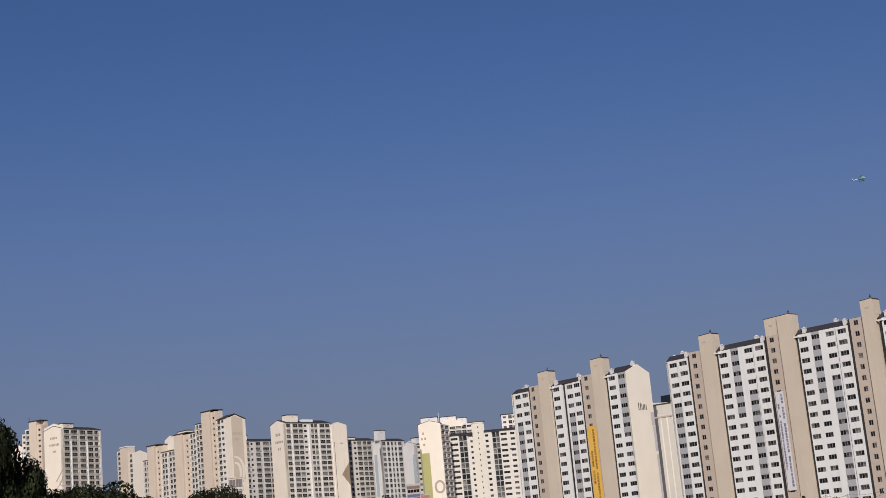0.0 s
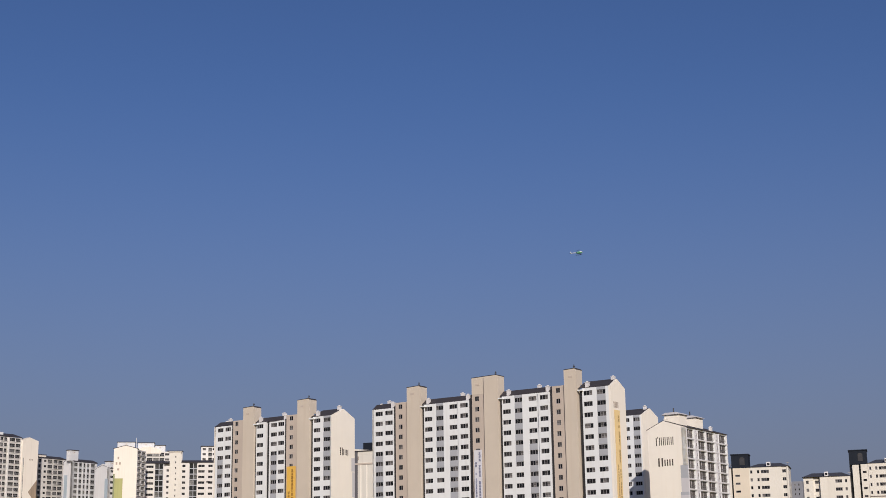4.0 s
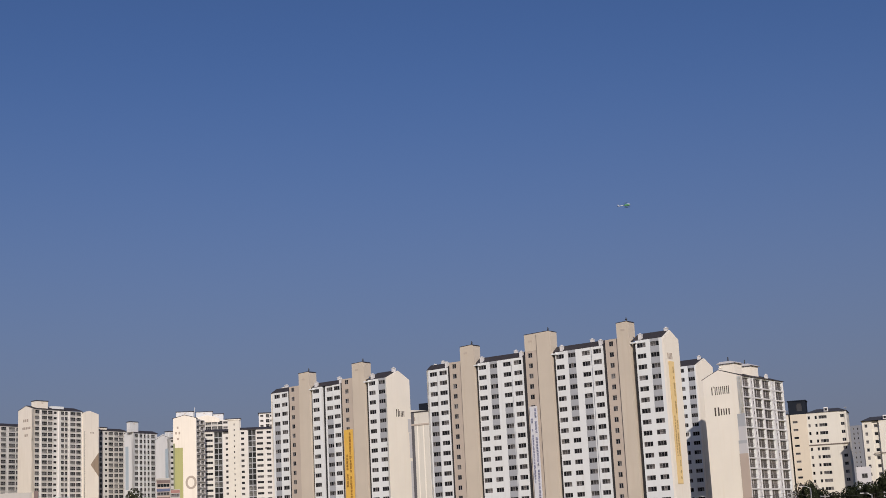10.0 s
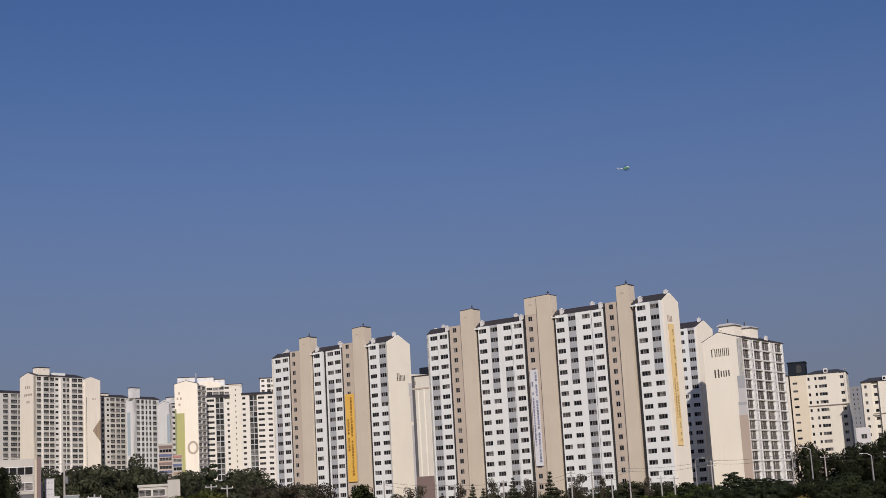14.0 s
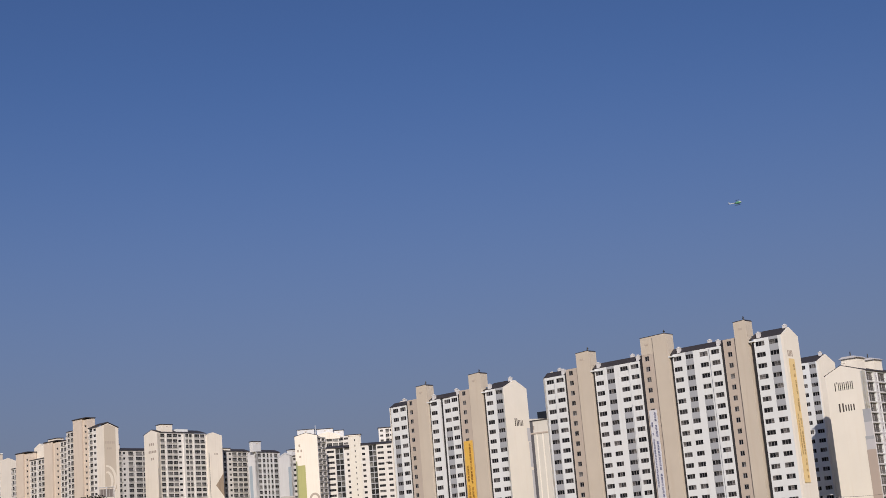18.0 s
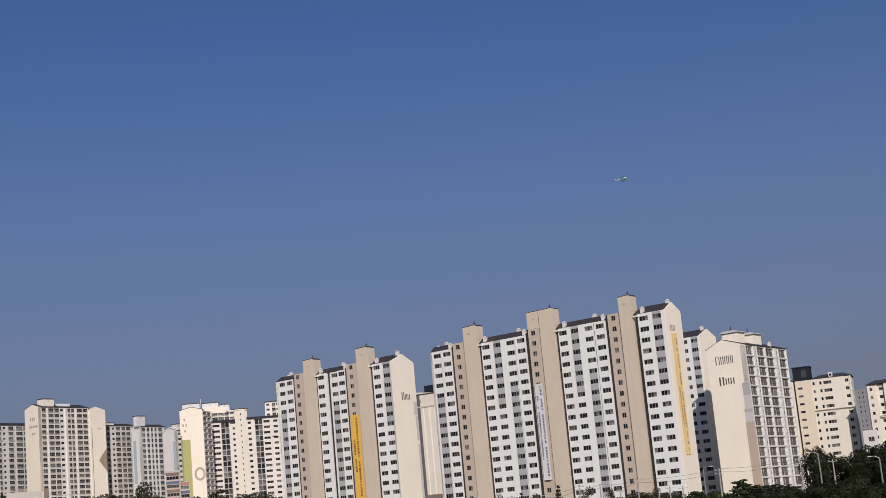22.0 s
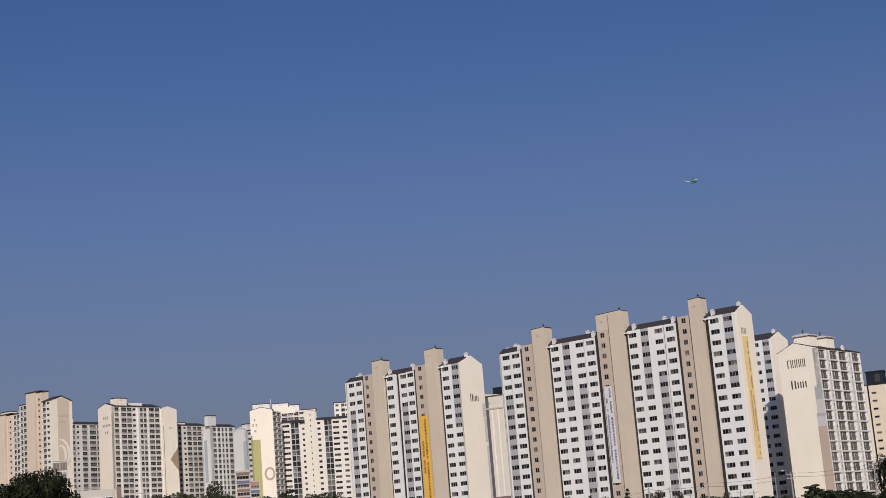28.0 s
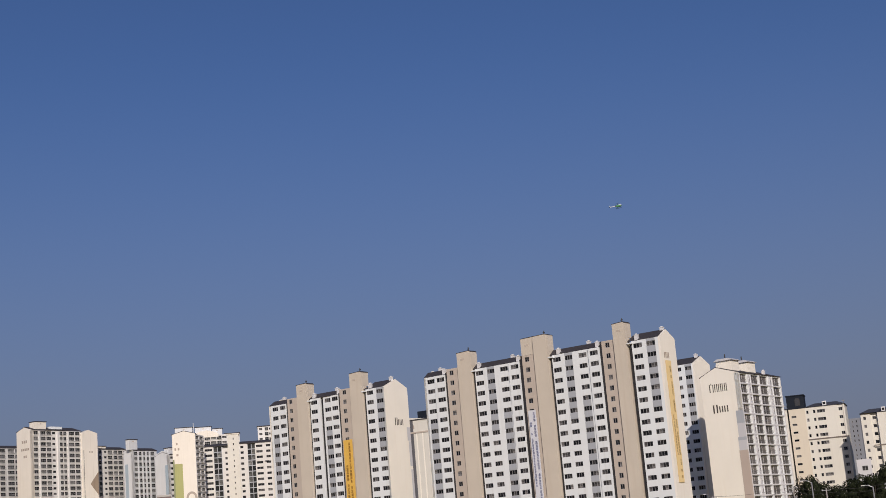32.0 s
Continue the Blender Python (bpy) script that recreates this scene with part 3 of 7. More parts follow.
banner(at_corner(0.15, 430.0) @ Matrix.Translation((-47.1 + 30.4, -0.62, 0)), 3.5, 13.2, 39.4, YELLOW, INKBROWN, [(1.9, 2.7, 14, 38.5), (0.6, 1.4, 22, 33)],
       "bright yellow vertical banner with brown lettering on a stair core", rb)


# the block half hidden between the long block and the block with glazed balconies
def shaded_block():
    L, D, E, Z0 = 36.0, 11.0, 55.6, 1.8
    bl = thing("apartment_block", at_corner(97.6, 449.4), "white apartment block standing partly in the shade of its neighbour", "apartment building", G_NEAR)
    fm = Matrix.Translation((-L, 0, 0))
    zs = rows_down(E, 19, 1.38, STOREY)
    lo, hi = range(5, 20), range(0, 7)
    strip(bl, fm, 0, 26.5, 0, Z0, E, [WHITE, GREY], [(1.9, 4.3, 1.24, 2), (7.9, 10.3, 1.24, 2), (13.9, 16.3, 1.24, 2), (19.9, 22.3, 1.24, 2)], zs)
    strip(bl, fm, 28.2, L - 0.6, 0, Z0, E, [WHITE, GREY], [(29.2, 31.4, 1.24, 3), (32.7, 35, 1.24, 3, hi)], zs)
    gap_shade(bl, fm, 27.4, 0.4, Z0, E, 0.4)
    gable(bl, ATB, 0.0, D, Z0, E, 2.4, CREAM, 0.0)
    body(bl, -L + 0.02, -0.6, 1.5, D, Z0, E - 0.02, WHITE)
    pitched_roof(bl, fm, 0.05, L - 0.62, 0.1, D, E + 0.02, 2.4, 0.1, None, 0.14)
    for u, d in ((29.0, 0.0), (34.6, 4.4), (20.0, 3.0)):
        vent(bl, fm, u, d, E + d * 0.42, 0.9, 1.2)
    return bl


shaded_block()


# the block with a broad beige end wall and glazed balconies
def balcony_block():
    W, L, E, Z0 = 12.2, 28.3, 46.9, 1.6
    bl = thing("apartment_block", at_corner(101.0, 407.7), "beige-ended apartment block with white-framed glazed balconies", "apartment building", G_NEAR)
    fm = Matrix.Translation((-W, 0, 0))
    zs = rows_down(E, 15, 1.62, 2.88)
    gable(bl, fm, 0.0, W, Z0, E, 2.3, CREAM, 0.0, 0.6, 0.42)
    for a, z0, z1, mat, lab in ((9.9, 32.6, 36.2, GREY, "grey painted panel"), (9.6, 27.8, 28.7, GREY, "grey painted panel"),
                                (9.9, 28.7, 32.6, PALEGREY, "pale grey painted panel"), (9.6, 25.0, 27.8, PALEGREY, "pale grey painted panel"),
                                (9.5, Z0, 25.0, TAUPE, "taupe painted panel")):
        b = Builder()
        b.box(a, W + 0.02, -0.022, 0.3, z0, z1)
        part("corner_panel", b, mat, bl, lab, fm)
    bays = [(0.45, 5.0, 2), (5.7, 6.9, 1), (7.7, 12.8, 2), (13.6, 19.0, 2), (20.1, 21.4, 1), (22.4, 27.5, 2)]
    cols = [(a, c, 2.5, n, (), WFRAME, BGLASS, 0.08) if n > 1 else (a, c, 1.3, 1, (), WFRAME, GLASS, 0.11) for a, c, n in bays]
    strip(bl, ATB, 0.0, L, 0.0, Z0, E, [WHITE], [c for c in cols if c[3] > 1], zs, 1.5, "balcony_front", "white-framed glazed balcony front", 0.5)
    for a, c, n in bays:
        if n == 1:
            s = Builder()
            s.box(a, c, -0.06, 0.1, Z0, E - 0.5)
            part("pilaster", s, PALEGREY, bl, "", ATB)
            for z in zs:
                window(bl, ATB, (a + c) / 2, z, -0.16, 0.7, 1.2, 1, 0.1, WFRAME, GLASS)
    rail = {}
    for a, c, n in bays:
        if n == 1:
            continue
        for z in zs:
            w = round(c - a, 2)
            if w not in rail:
                k = int(w / 0.62)
                rail[w] = lattice([(w * i / k - 0.02, w * i / k + 0.02) for i in range(k + 1)], [(-0.85, -0.80), (-0.22, -0.15)], 0.22, 0.26).mesh("railing", [RAILING])
            part("railing", rail[w], None, bl, "dark grey balcony railing", ATB @ Matrix.Translation((a, 0, z)))
    for z in zs:
        s = Builder()
        s.box(0.02, L - 0.02, -0.12, 0.03, z - 1.62, z - 1.22)
        part("floor_band", s, WFRAME, bl, "", ATB)
    for a, c, n in bays:
        if n > 1:
            for x in (a - 0.38, c + 0.12):
                s = Builder()
                s.box(x, x + 0.26, -0.14, 0.05, Z0, E)
                part("pier", s, WFRAME, bl, "", ATB)
    body(bl, -W + 0.02, -1.5, 0.6, L, Z0, E - 0.02, BEIGE)
    b = Builder()
    b.box(-2.0, 0.8, -0.2, L * 0.8, 1.2, 5.2)
    part("podium", b, SHADEGREY, bl, "dark ground-floor podium", Matrix.Translation((0, 3, 0)))
    pitched_roof(bl, ATB, 0.0, L + 0.3, 0.0, W, E, 2.3, 0.3, ROOF, 0.16, 0.58)
    for y0, y1 in ((4.0, 9.0), (15.0, 20.0)):
        t = Builder()
        t.box(-8.6, -3.8, y0, y1, E + 0.2, E + 4.4)
        tw = part("roof_house", t, CREAM, bl)
        c = Builder()
        c.prism([(-9.2, E + 4.4), (-3.2, E + 4.4), (-4.4, E + 5.0), (-8.0, E + 5.0)], y0 - 0.6, y1 + 0.6)
        part("roof_cap", c, PALEGREY, tw)
        a = Builder()
        a.tube([(-6, y0 + 1, E + 5.3), (-6, y0 + 1, E + 6.4)], [0.2, 0.15], 6)
        part("aerial", a, METAL_AND_SHADE, tw)
    vent(bl, Matrix.Identity(4), -6.9, 1.0, E + 1.9, 0.8, 1.0, CREAM)
    vent(bl, Matrix.Identity(4), -1.6, 20.0, E + 0.4, 0.8, 1.2)
    # the faded sign on the end wall, as plain shapes
    bars = sign_bars([(2.55, 2.85, 42.2, 44.5), (3.1, 3.3, 44.2, 44.8)] + [(3.6 + 1.22 * i, 4.4 + 1.22 * i, 42.2, 44.5) for i in range(4)])
    bars += sign_bars([(3.0, 4.5, 36.2, 38.6), (4.95, 6.1, 36.3, 38.1), (6.5, 7.7, 36.3, 38.1)])
    marks(bl, fm, 0.0, bars, MARK)
    return bl


balcony_block()


# the cream block seen in the gap between the two-core and the long block
def gap_block():
    W, D, E, Z0 = 22.0, 14.0, 55.5, 2.0
    bl = thing("apartment_block", at_corner(17.5, 558.6, -30), "cream apartment block with a brown stone base", "apartment building", "far apartment blocks")
    fm = Matrix.Translation((-W, 0, 0))
    gable(bl, fm, 0, W, Z0, E, 1.2, YCREAM, 0, 0.8)
    body(bl, -W + 0.02, -0.02, 0.8, D, Z0, E - 0.02, YCREAM)
    b = Builder()
    b.box(0.01, W + 0.1, -0.25, 0.1, 50.4, 51.0)
    part("ledge", b, TAN, bl, "", fm)
    for u in (14.8, 17.4, 20.0):
        b = Builder()
        b.box(u, u + 0.45, -0.1, 0.1, 17, 50.4)
        part("wall_rib", b, CREAM, bl, "", fm)
    b = Builder()
    b.box(-0.1, W + 0.1, -0.3, 0.2, Z0, 17.0)
    part("base_cladding", b, BRICKISH, bl, "purplish brown stone cladding", fm)
    # flat dark strip, painting the shade of an upright recess
    b = Builder()
    b.box(11.4, 13.7, -0.05, 0.1, 17.0, E)
    part("recess", b, SHADEGREY, bl, "", fm)
    b = Builder()
    b.box(15, 19, 2, 8, E, E + 3.4)
    part("roof_house", b, BLACKCLAD, bl, "black metal roof house", fm)
    pitched_roof(bl, fm, 0.0, W, 0.0, D, E, 1.2)
    marks(bl, fm, 0.0, [(11 + 1.2 * i, 11.8 + 1.2 * i, 52.2, 53.6) for i in range(3)], SOFTMARK)


gap_block()

# ---- the cream blocks with black roof houses ----
G_RIGHT = "cream apartment blocks with black roof houses"


def black_house(bld, fm, u0, u1, z0, z1):
    b = Builder()
    b.box(u0, u1, 0.3, 7.5, z0, z1 - 0.35)
    t = part("roof_house", b, BLACKCLAD, bld, "black metal-clad roof house", fm)
    c = Builder()
    c.box(u0 - 0.25, u1 + 0.25, 0.05, 7.7, z1 - 0.35, z1)
    part("parapet", c, BLACKCLAD, t)
    a = Builder()
    um = (u0 + u1) / 2 + 0.8
    a.prism([(um - 0.9, z0 + 1.2), (um + 0.9, z0 + 1.2), (um + 0.9, z1 - 1.8), (um + 0.5, z1 - 1.2), (um - 0.5, z1 - 1.2), (um - 0.9, z1 - 1.8)], 0.22, 0.35)
    part("arched_louvre", a, METAL_AND_SHADE, t)
    k = Builder()
    for i in range(6):
        z = z0 + 1.4 + i * (z1 - z0 - 3.2) / 6
        k.box(um - 0.62, um + 0.62, 0.16, 0.24, z, z + (z1 - z0 - 3.2) / 12)
    part("louvre_slats", k, SLATE, t)


def hip_roof(bld, fm, u0, u1, d0, d1, z, rise=1.7):
    b = Builder()
    k = 3.0
    v = [(u0 - 0.4, d0 - 0.4, z), (u1 + 0.4, d0 - 0.4, z), (u1 + 0.4, d1, z), (u0 - 0.4, d1, z),
         (u0 + k, (d0 + d1) / 2, z + rise), (u1 - k, (d0 + d1) / 2, z + rise)]
    b.v, b.f, b.m = v, [(0, 1, 5, 4), (1, 2, 5), (2, 3, 4, 5), (3, 0, 4), (3, 2, 1, 0)], [0] * 5
    part("roof", b, SLATE, bld, "", fm)
    dm = Builder()
    um = u0 + (u1 - u0) * 0.5
    dm.box(um - 0.7, um + 0.7, d0 + 0.2, d0 + 1.8, z + 0.2, z + 1.7)
    d = part("dormer", dm, WFRAME, bld, "small white dormer", fm)
    g = Builder()
    g.box(um - 0.45, um + 0.45, d0 + 0.14, d0 + 0.3, z + 0.5, z + 1.3)
    part("pane", g, GLASS, d)
    a = Builder()
    a.tube([(u1 - 0.2, d0 + 1, z), (u1 - 0.2, d0 + 1, z + 1.6)], [0.12, 0.1], 6)
    a.box(u1 - 0.7, u1 + 0.4, d0 + 0.9, d0 + 1.1, z + 1.1, z + 1.3)
    part("aerial", a, STEEL, bld, "", fm)


def ledge(bld, fm, u0, u1, z):
    b = Builder()
    b.box(u0, u1, -0.3, 0.1, z, z + 0.34)
    part("ledge", b, DARKLEDGE, bld, "", fm)


def right_wing(bld, fm, u0, u1, dep, eave, z0, cols, n, mat=None, back=4.0):
    strip(bld, fm, u0, u1, dep, z0, eave, [mat or YCREAM], [(a, c, 1.15, k) for a, c, k in cols], rows_down(eave, n, 1.7, 2.8), back)


def right_long():
    L, D, Z0 = 73.5, 12.0, 3.0
    bl = thing("apartment_block", pose(221.8, 466.2, 0.06, 0, 0, -21.0) @ Matrix.Diagonal((0.885, 0.965, 0.965, 1)), "long cream apartment block with two black roof houses", "apartment building", G_RIGHT)
    fm = Matrix.Translation((-L, 0, 0))
    E1, E2, E3, E4 = 39.9, 43.9, 39.1, 38.1
    right_wing(bl, fm, 0, 3.6, 0.6, E1 - 0.05, Z0, [(0.9, 1.9, 1)], 12)
    right_wing(bl, fm, 3.6, 6.2, 1.2, E1 - 0.1, Z0, [(4.3, 5.6, 1)], 12)
    right_wing(bl, fm, 6.2, 17.5, 0.0, E1, Z0, [(11.9, 14.4, 3), (15.5, 16.3, 1)], 12)
    strip(bl, fm, 18.6, 21.0, 0.2, Z0, E2 - 0.3, [YCREAM], (), (), 4.0)
    strip(bl, fm, 21.7, 24.4, 0.0, Z0, E2 - 0.2, [YCREAM], [(22.3, 23.7, 0.8, 1)], [z - 1.2 for z in rows_down(E2, 13, 1.7)], 4.0, "stair_wall")
    right_wing(bl, fm, 24.4, 38.4, -0.2, E2, Z0, [(24.8, 25.5, 1), (27.0, 27.8, 1), (28.3, 31.2, 3), (35.9, 37.8, 2)], 13)
    right_wing(bl, fm, 38.4, 42.0, 1.0, E3 + 0.8, Z0, [(39.6, 41.3, 2)], 12)
    right_wing(bl, fm, 42.2, 52.0, 0.0, E3, Z0, [(46.7, 49.3, 3), (51.0, 51.6, 1)], 11)
    strip(bl, fm, 53.8, 59.7, -0.3, Z0, E4 + 0.8, [OCHRE], [(54.9, 56.5, 0.8, 1)], [z - 1.2 for z in rows_down(E4, 11, 1.7)], 4.0, "stair_wall")
    right_wing(bl, fm, 59.7, 72.9, 0.0, E4, Z0, [(59.95, 60.6, 1), (62.4, 63.0, 1), (63.6, 66.4, 3), (70.8, 72.6, 2)], 11)
    for u in (17.9, 21.3, 52.4, 53.1):
        gap_shade(bl, fm, u, 1.8, Z0, E2 - 0.6 if u < 30 else E3 - 0.2, 0.36)
    for a, c, z in ((0, 17.4, E1), (24.5, 38.3, E2), (42.2, 52.0, E3), (59.8, L, E4)):
        hip_roof(bl, fm, a, c, 0.0, D, z)
    for a, c, z in ((3.6, 17.5, E1 - 11.6), (24.4, 38.4, E2 - 11.6), (42.2, 52.0, E3 - 11.6), (59.7, 73.5, E4 - 11.6)):
        ledge(bl, fm, a, c, z)
    black_house(bl, fm, 17.6, 24.3, E2 - 0.2, E2 + 5.0)
    black_house(bl, fm, 52.8, 59.6, E4 + 0.8, E4 + 6.8)
    for a, c, z in ((0.02, 17.5, E1), (17.5, 38.4, E2), (38.4, 53.0, E3), (53.0, 72.9, E4)):
        body(bl, -L + a, -L + c, 4.0, D, Z0, z - 0.05, YCREAM)
    strip(bl, ATB, 0.0, D, 0.0, Z0, E4, [YCREAM], [(4, 5.2, 1.15, 1)], rows_down(E4, 11, 1.7), 0.58)


def right_short():
    L, D, Z0, E = 36.0, 14.0, 3.0, 44.2
    bl = thing("apartment_block", pose(162.5, 509.7, 0, 0, 0, -21.0), "cream apartment block with ochre stair strip and black roof house", "apartment building", G_RIGHT)
    fm = Matrix.Translation((-L, 0, 0))
    right_wing(bl, fm, 0, 15.9, 0.0, E, Z0, [(3.6, 6.2, 3), (9.5, 11.5, 2)], 13)
    strip(bl, fm, 16.5, 22.2, -0.3, Z0, E - 0.2, [OCHRE], [(17.3, 19.0, 0.8, 1)], [z - 1.2 for z in rows_down(E, 13, 1.7)], 4.0, "stair_wall")
    right_wing(bl, fm, 22.2, 33.6, 0.0, E, Z0, [(22.6, 23.4, 1), (25.0, 25.8, 1), (26.4, 29.2, 3)], 13)
    right_wing(bl, fm, 33.6, 35.4, 0.25, E, Z0, [(33.85, 35.15, 2)], 13)
    gap_shade(bl, fm, 16.2, 1.8, Z0, E - 0.2, 0.35)
    hip_roof(bl, fm, 22.3, L, 0.0, D, E)
    hip_roof(bl, fm, 0.0, 15.9, 0.0, D, E)
    ledge(bl, fm, 22.2, L + 0.3, E - 11.6)
    black_house(bl, fm, 16.1, 22.2, E - 0.2, E + 4.9)
    body(bl, -L + 0.02, -0.6, 4.0, D, Z0, E - 0.05, YCREAM)
    strip(bl, ATB, 0.0, D, 0.0, Z0, E, [YCREAM], [(1.2, 2.6, 1.15, 2), (6, 7.4, 1.15, 2)], rows_down(E, 13, 1.7), 0.58)


right_long()
right_short()

# ---- the far estate behind the trees ----
G_FAR = "far apartment blocks"
FAR_OFF[0] = True
HIGH = {"b": 1.78, "w": 1.2, "g": 2.45, "t": 1.0}          # opening heights: balcony, window, stair glazing, stair window


def bays(u0, u1, n, gap=0.8):
    w = (u1 - u0) / n
    return [(u0 + w * i + gap / 2, u0 + w * (i + 1) - gap / 2) for i in range(n)]


def slab(bl, fm, name, u0, u1, d0, d1, z0, z1, mat, label=""):
    b = Builder()
    b.box(u0, u1, d0, d1, z0, z1)
    return part(name, b, mat, bl, label, fm)


def far_front(bl, fm, u0, u1, top, floors, cols, mat, dep=0.0, first=1.5, base=4.0, name="wall", back=2.0, reveal=0.4):
    """One strip of a far front. cols: (u0, u1, kind of opening); balconies get a slab and a rail on each floor."""
    zs = rows_down(top, floors, first)
    cc = [(a, c, HIGH[k], max(1, round((c - a) / (1.15 if k == "b" else 1.4))), (), FRAME, FARGLASS if k in "bg" else FARDARK, 0.055) for a, c, k in cols]
    strip(bl, fm, u0, u1, dep, base, top, [mat], cc, zs, back, name, "", reveal)
    for a, c, k in cols:
        if k != "b":
            continue
        key = ("slab", round(c - a, 2), mat.name)
        if key not in FRAMES:
            w = c - a
            b = Builder()
            b.box(-w / 2 - 0.12, w / 2 + 0.12, -0.42, 0.03, -1.14, -0.92)
            n = max(2, int(w / 0.9))
            for i in range(n + 1):
                x = -w / 2 + w * i / n
                b.box(x - 0.03, x + 0.03, -0.41, -0.36, -0.92, -0.10, 1)
            b.box(-w / 2 - 0.12, w / 2 + 0.12, -0.42, -0.36, -0.14, -0.06, 1)
            FRAMES[key] = b.mesh("balcony_slab", [mat, FRAME])
        for z in zs:
            part("balcony_slab", FRAMES[key], None, bl, "", fm @ Matrix.Translation(((a + c) / 2, dep, z)))


def ribbon(bl, fm, name, pts, widths, mat, label, dep=-0.06):
    """A painted band along a bent line on a wall: points (u, z)."""
    b = Builder()
    v = [Vector((u, 0, z)) for u, z in pts]
    for i, p in enumerate(v):
        d = (v[min(i + 1, len(v) - 1)] - v[max(i - 1, 0)]).normalized()
        s = Vector((d.z, 0, -d.x)) * widths[i] / 2
        b.v += [(p.x - s.x, dep, p.z - s.z), (p.x + s.x, dep, p.z + s.z), (p.x + s.x, 0.02, p.z + s.z), (p.x - s.x, 0.02, p.z - s.z)]
    for i in range(len(v) - 1):
        for j in range(4):
            a, c = 4 * i + j, 4 * i + (j + 1) % 4
            b.f.append((a, a + 4, c + 4, c))
            b.m.append(0)
    return part(name, b, mat, bl, label, fm)


def arc(cu, cz, ru, rz, a0, a1, n=18):
    return [(cu + ru * math.cos(radians(a0 + (a1 - a0) * i / n)), cz + rz * math.sin(radians(a0 + (a1 - a0) * i / n))) for i in range(n + 1)]


def roof_house(bl, fm, u0, u1, d0, d1, z0, z1, mat, cap=ROOF, over=0.3):
    """A lift house on a roof, with a thin overhanging cap, a vent slit and a short aerial."""
    h = slab(bl, fm, "roof_house", u0, u1, d0, d1, z0, z1, mat)
    b = Builder()
    b.box(u0 - over, u1 + over, d0 - over, d1 + over, z1, z1 + 0.3)
    part("roof_cap", b, cap, h)
    b = Builder()
    um = (u0 + u1) / 2
    b.box(um - 0.5, um + 0.5, d0 - 0.04, d0 + 0.04, z1 - 1.2, z1 - 0.7)
    part("vent_slit", b, TAN, h)
    return h


def twin():
    bl = thing("apartment_block", at_corner(-177.9, 739.9), "cream apartment block with balconies and a brown painted diamond", "apartment building", G_FAR)
    D, L, E = 13.0, 40.4, 83.2
    fm = Matrix.Translation((-D, 0, 0))
    gable(bl, fm, 0.0, D, 4.0, E - 0.2, 2.2, FARCREAM, 0.0, 0.6, 0.45)
    far_front(bl, ATB, 0.0, 14.9, E, 19, [(0.6, 3.4, "b"), (4.6, 8.25, "b"), (8.5, 11.6, "b"), (12.1, 14.2, "w")], FARWHITE)
    far_front(bl, ATB, 14.9, 30.2, E - 0.3, 19, [(16.8, 18.9, "b"), (19.2, 21.2, "b"), (22.7, 26.3, "b"), (26.6, 29.7, "b")], FARWHITE, 0.0, 1.2)
    for u in (3.65, 14.95, 21.55):
        slab(bl, ATB, "pier", u, u + 0.75, -0.55, 0.05, 4.0, E - 0.5, FARWHITE)
    gable(bl, ATB, 30.2, L, 4.0, E - 1.2, 1.6, FARCREAM, -1.0, 3.0, 0.42, "wing_wall")
    slab(bl, ATB, "drain_shaft", 31.1, 31.3, -1.06, -0.9, 4.0, 73.0, METAL_AND_SHADE)
    d = Builder()
    d.prism([(35.0, 55.6), (40.36, 49.6), (40.36, 62.0)], -1.05, -0.9)
    part("painted_diamond", d, BROWN, bl, "brown painted half diamond", ATB)
    body(bl, -D + 0.02, -2.0, 0.6, L - 0.02, 4.0, E - 1.4, FARCREAM)
    pitched_roof(bl, ATB, 0.0, 30.2, 0.0, D, E - 0.1, 2.0)
    pitched_roof(bl, ATB, 30.2, L, 0.3, D, E - 1.3, 1.6)
    roof_house(bl, ATB, 2.4, 9.4, 1.2, 5.5, E, 87.4, FARCREAM)
    slab(bl, ATB, "roof_house", 12.6, 20.0, 2.0, 6.0, E, 85.3, WHITE)
    marks(bl, fm, 0.0, [(4.2 + 1.5 * i, 5.2 + 1.5 * i, 77.0, 78.4) for i in range(3)] + [(3.6 + 1.35 * i, 4.6 + 1.35 * i, 73.2, 74.4) for i in range(5)]
          + [(5.4 + 1.5 * i, 6.4 + 1.5 * i, 69.6, 70.8) for i in range(2)], SOFTMARK)
    marks(bl, ATB, -1.0, [(34.8 + 0.9 * i, 35.4 + 0.9 * i, 71.8, 72.5) for i in range(3)], SOFTMARK)


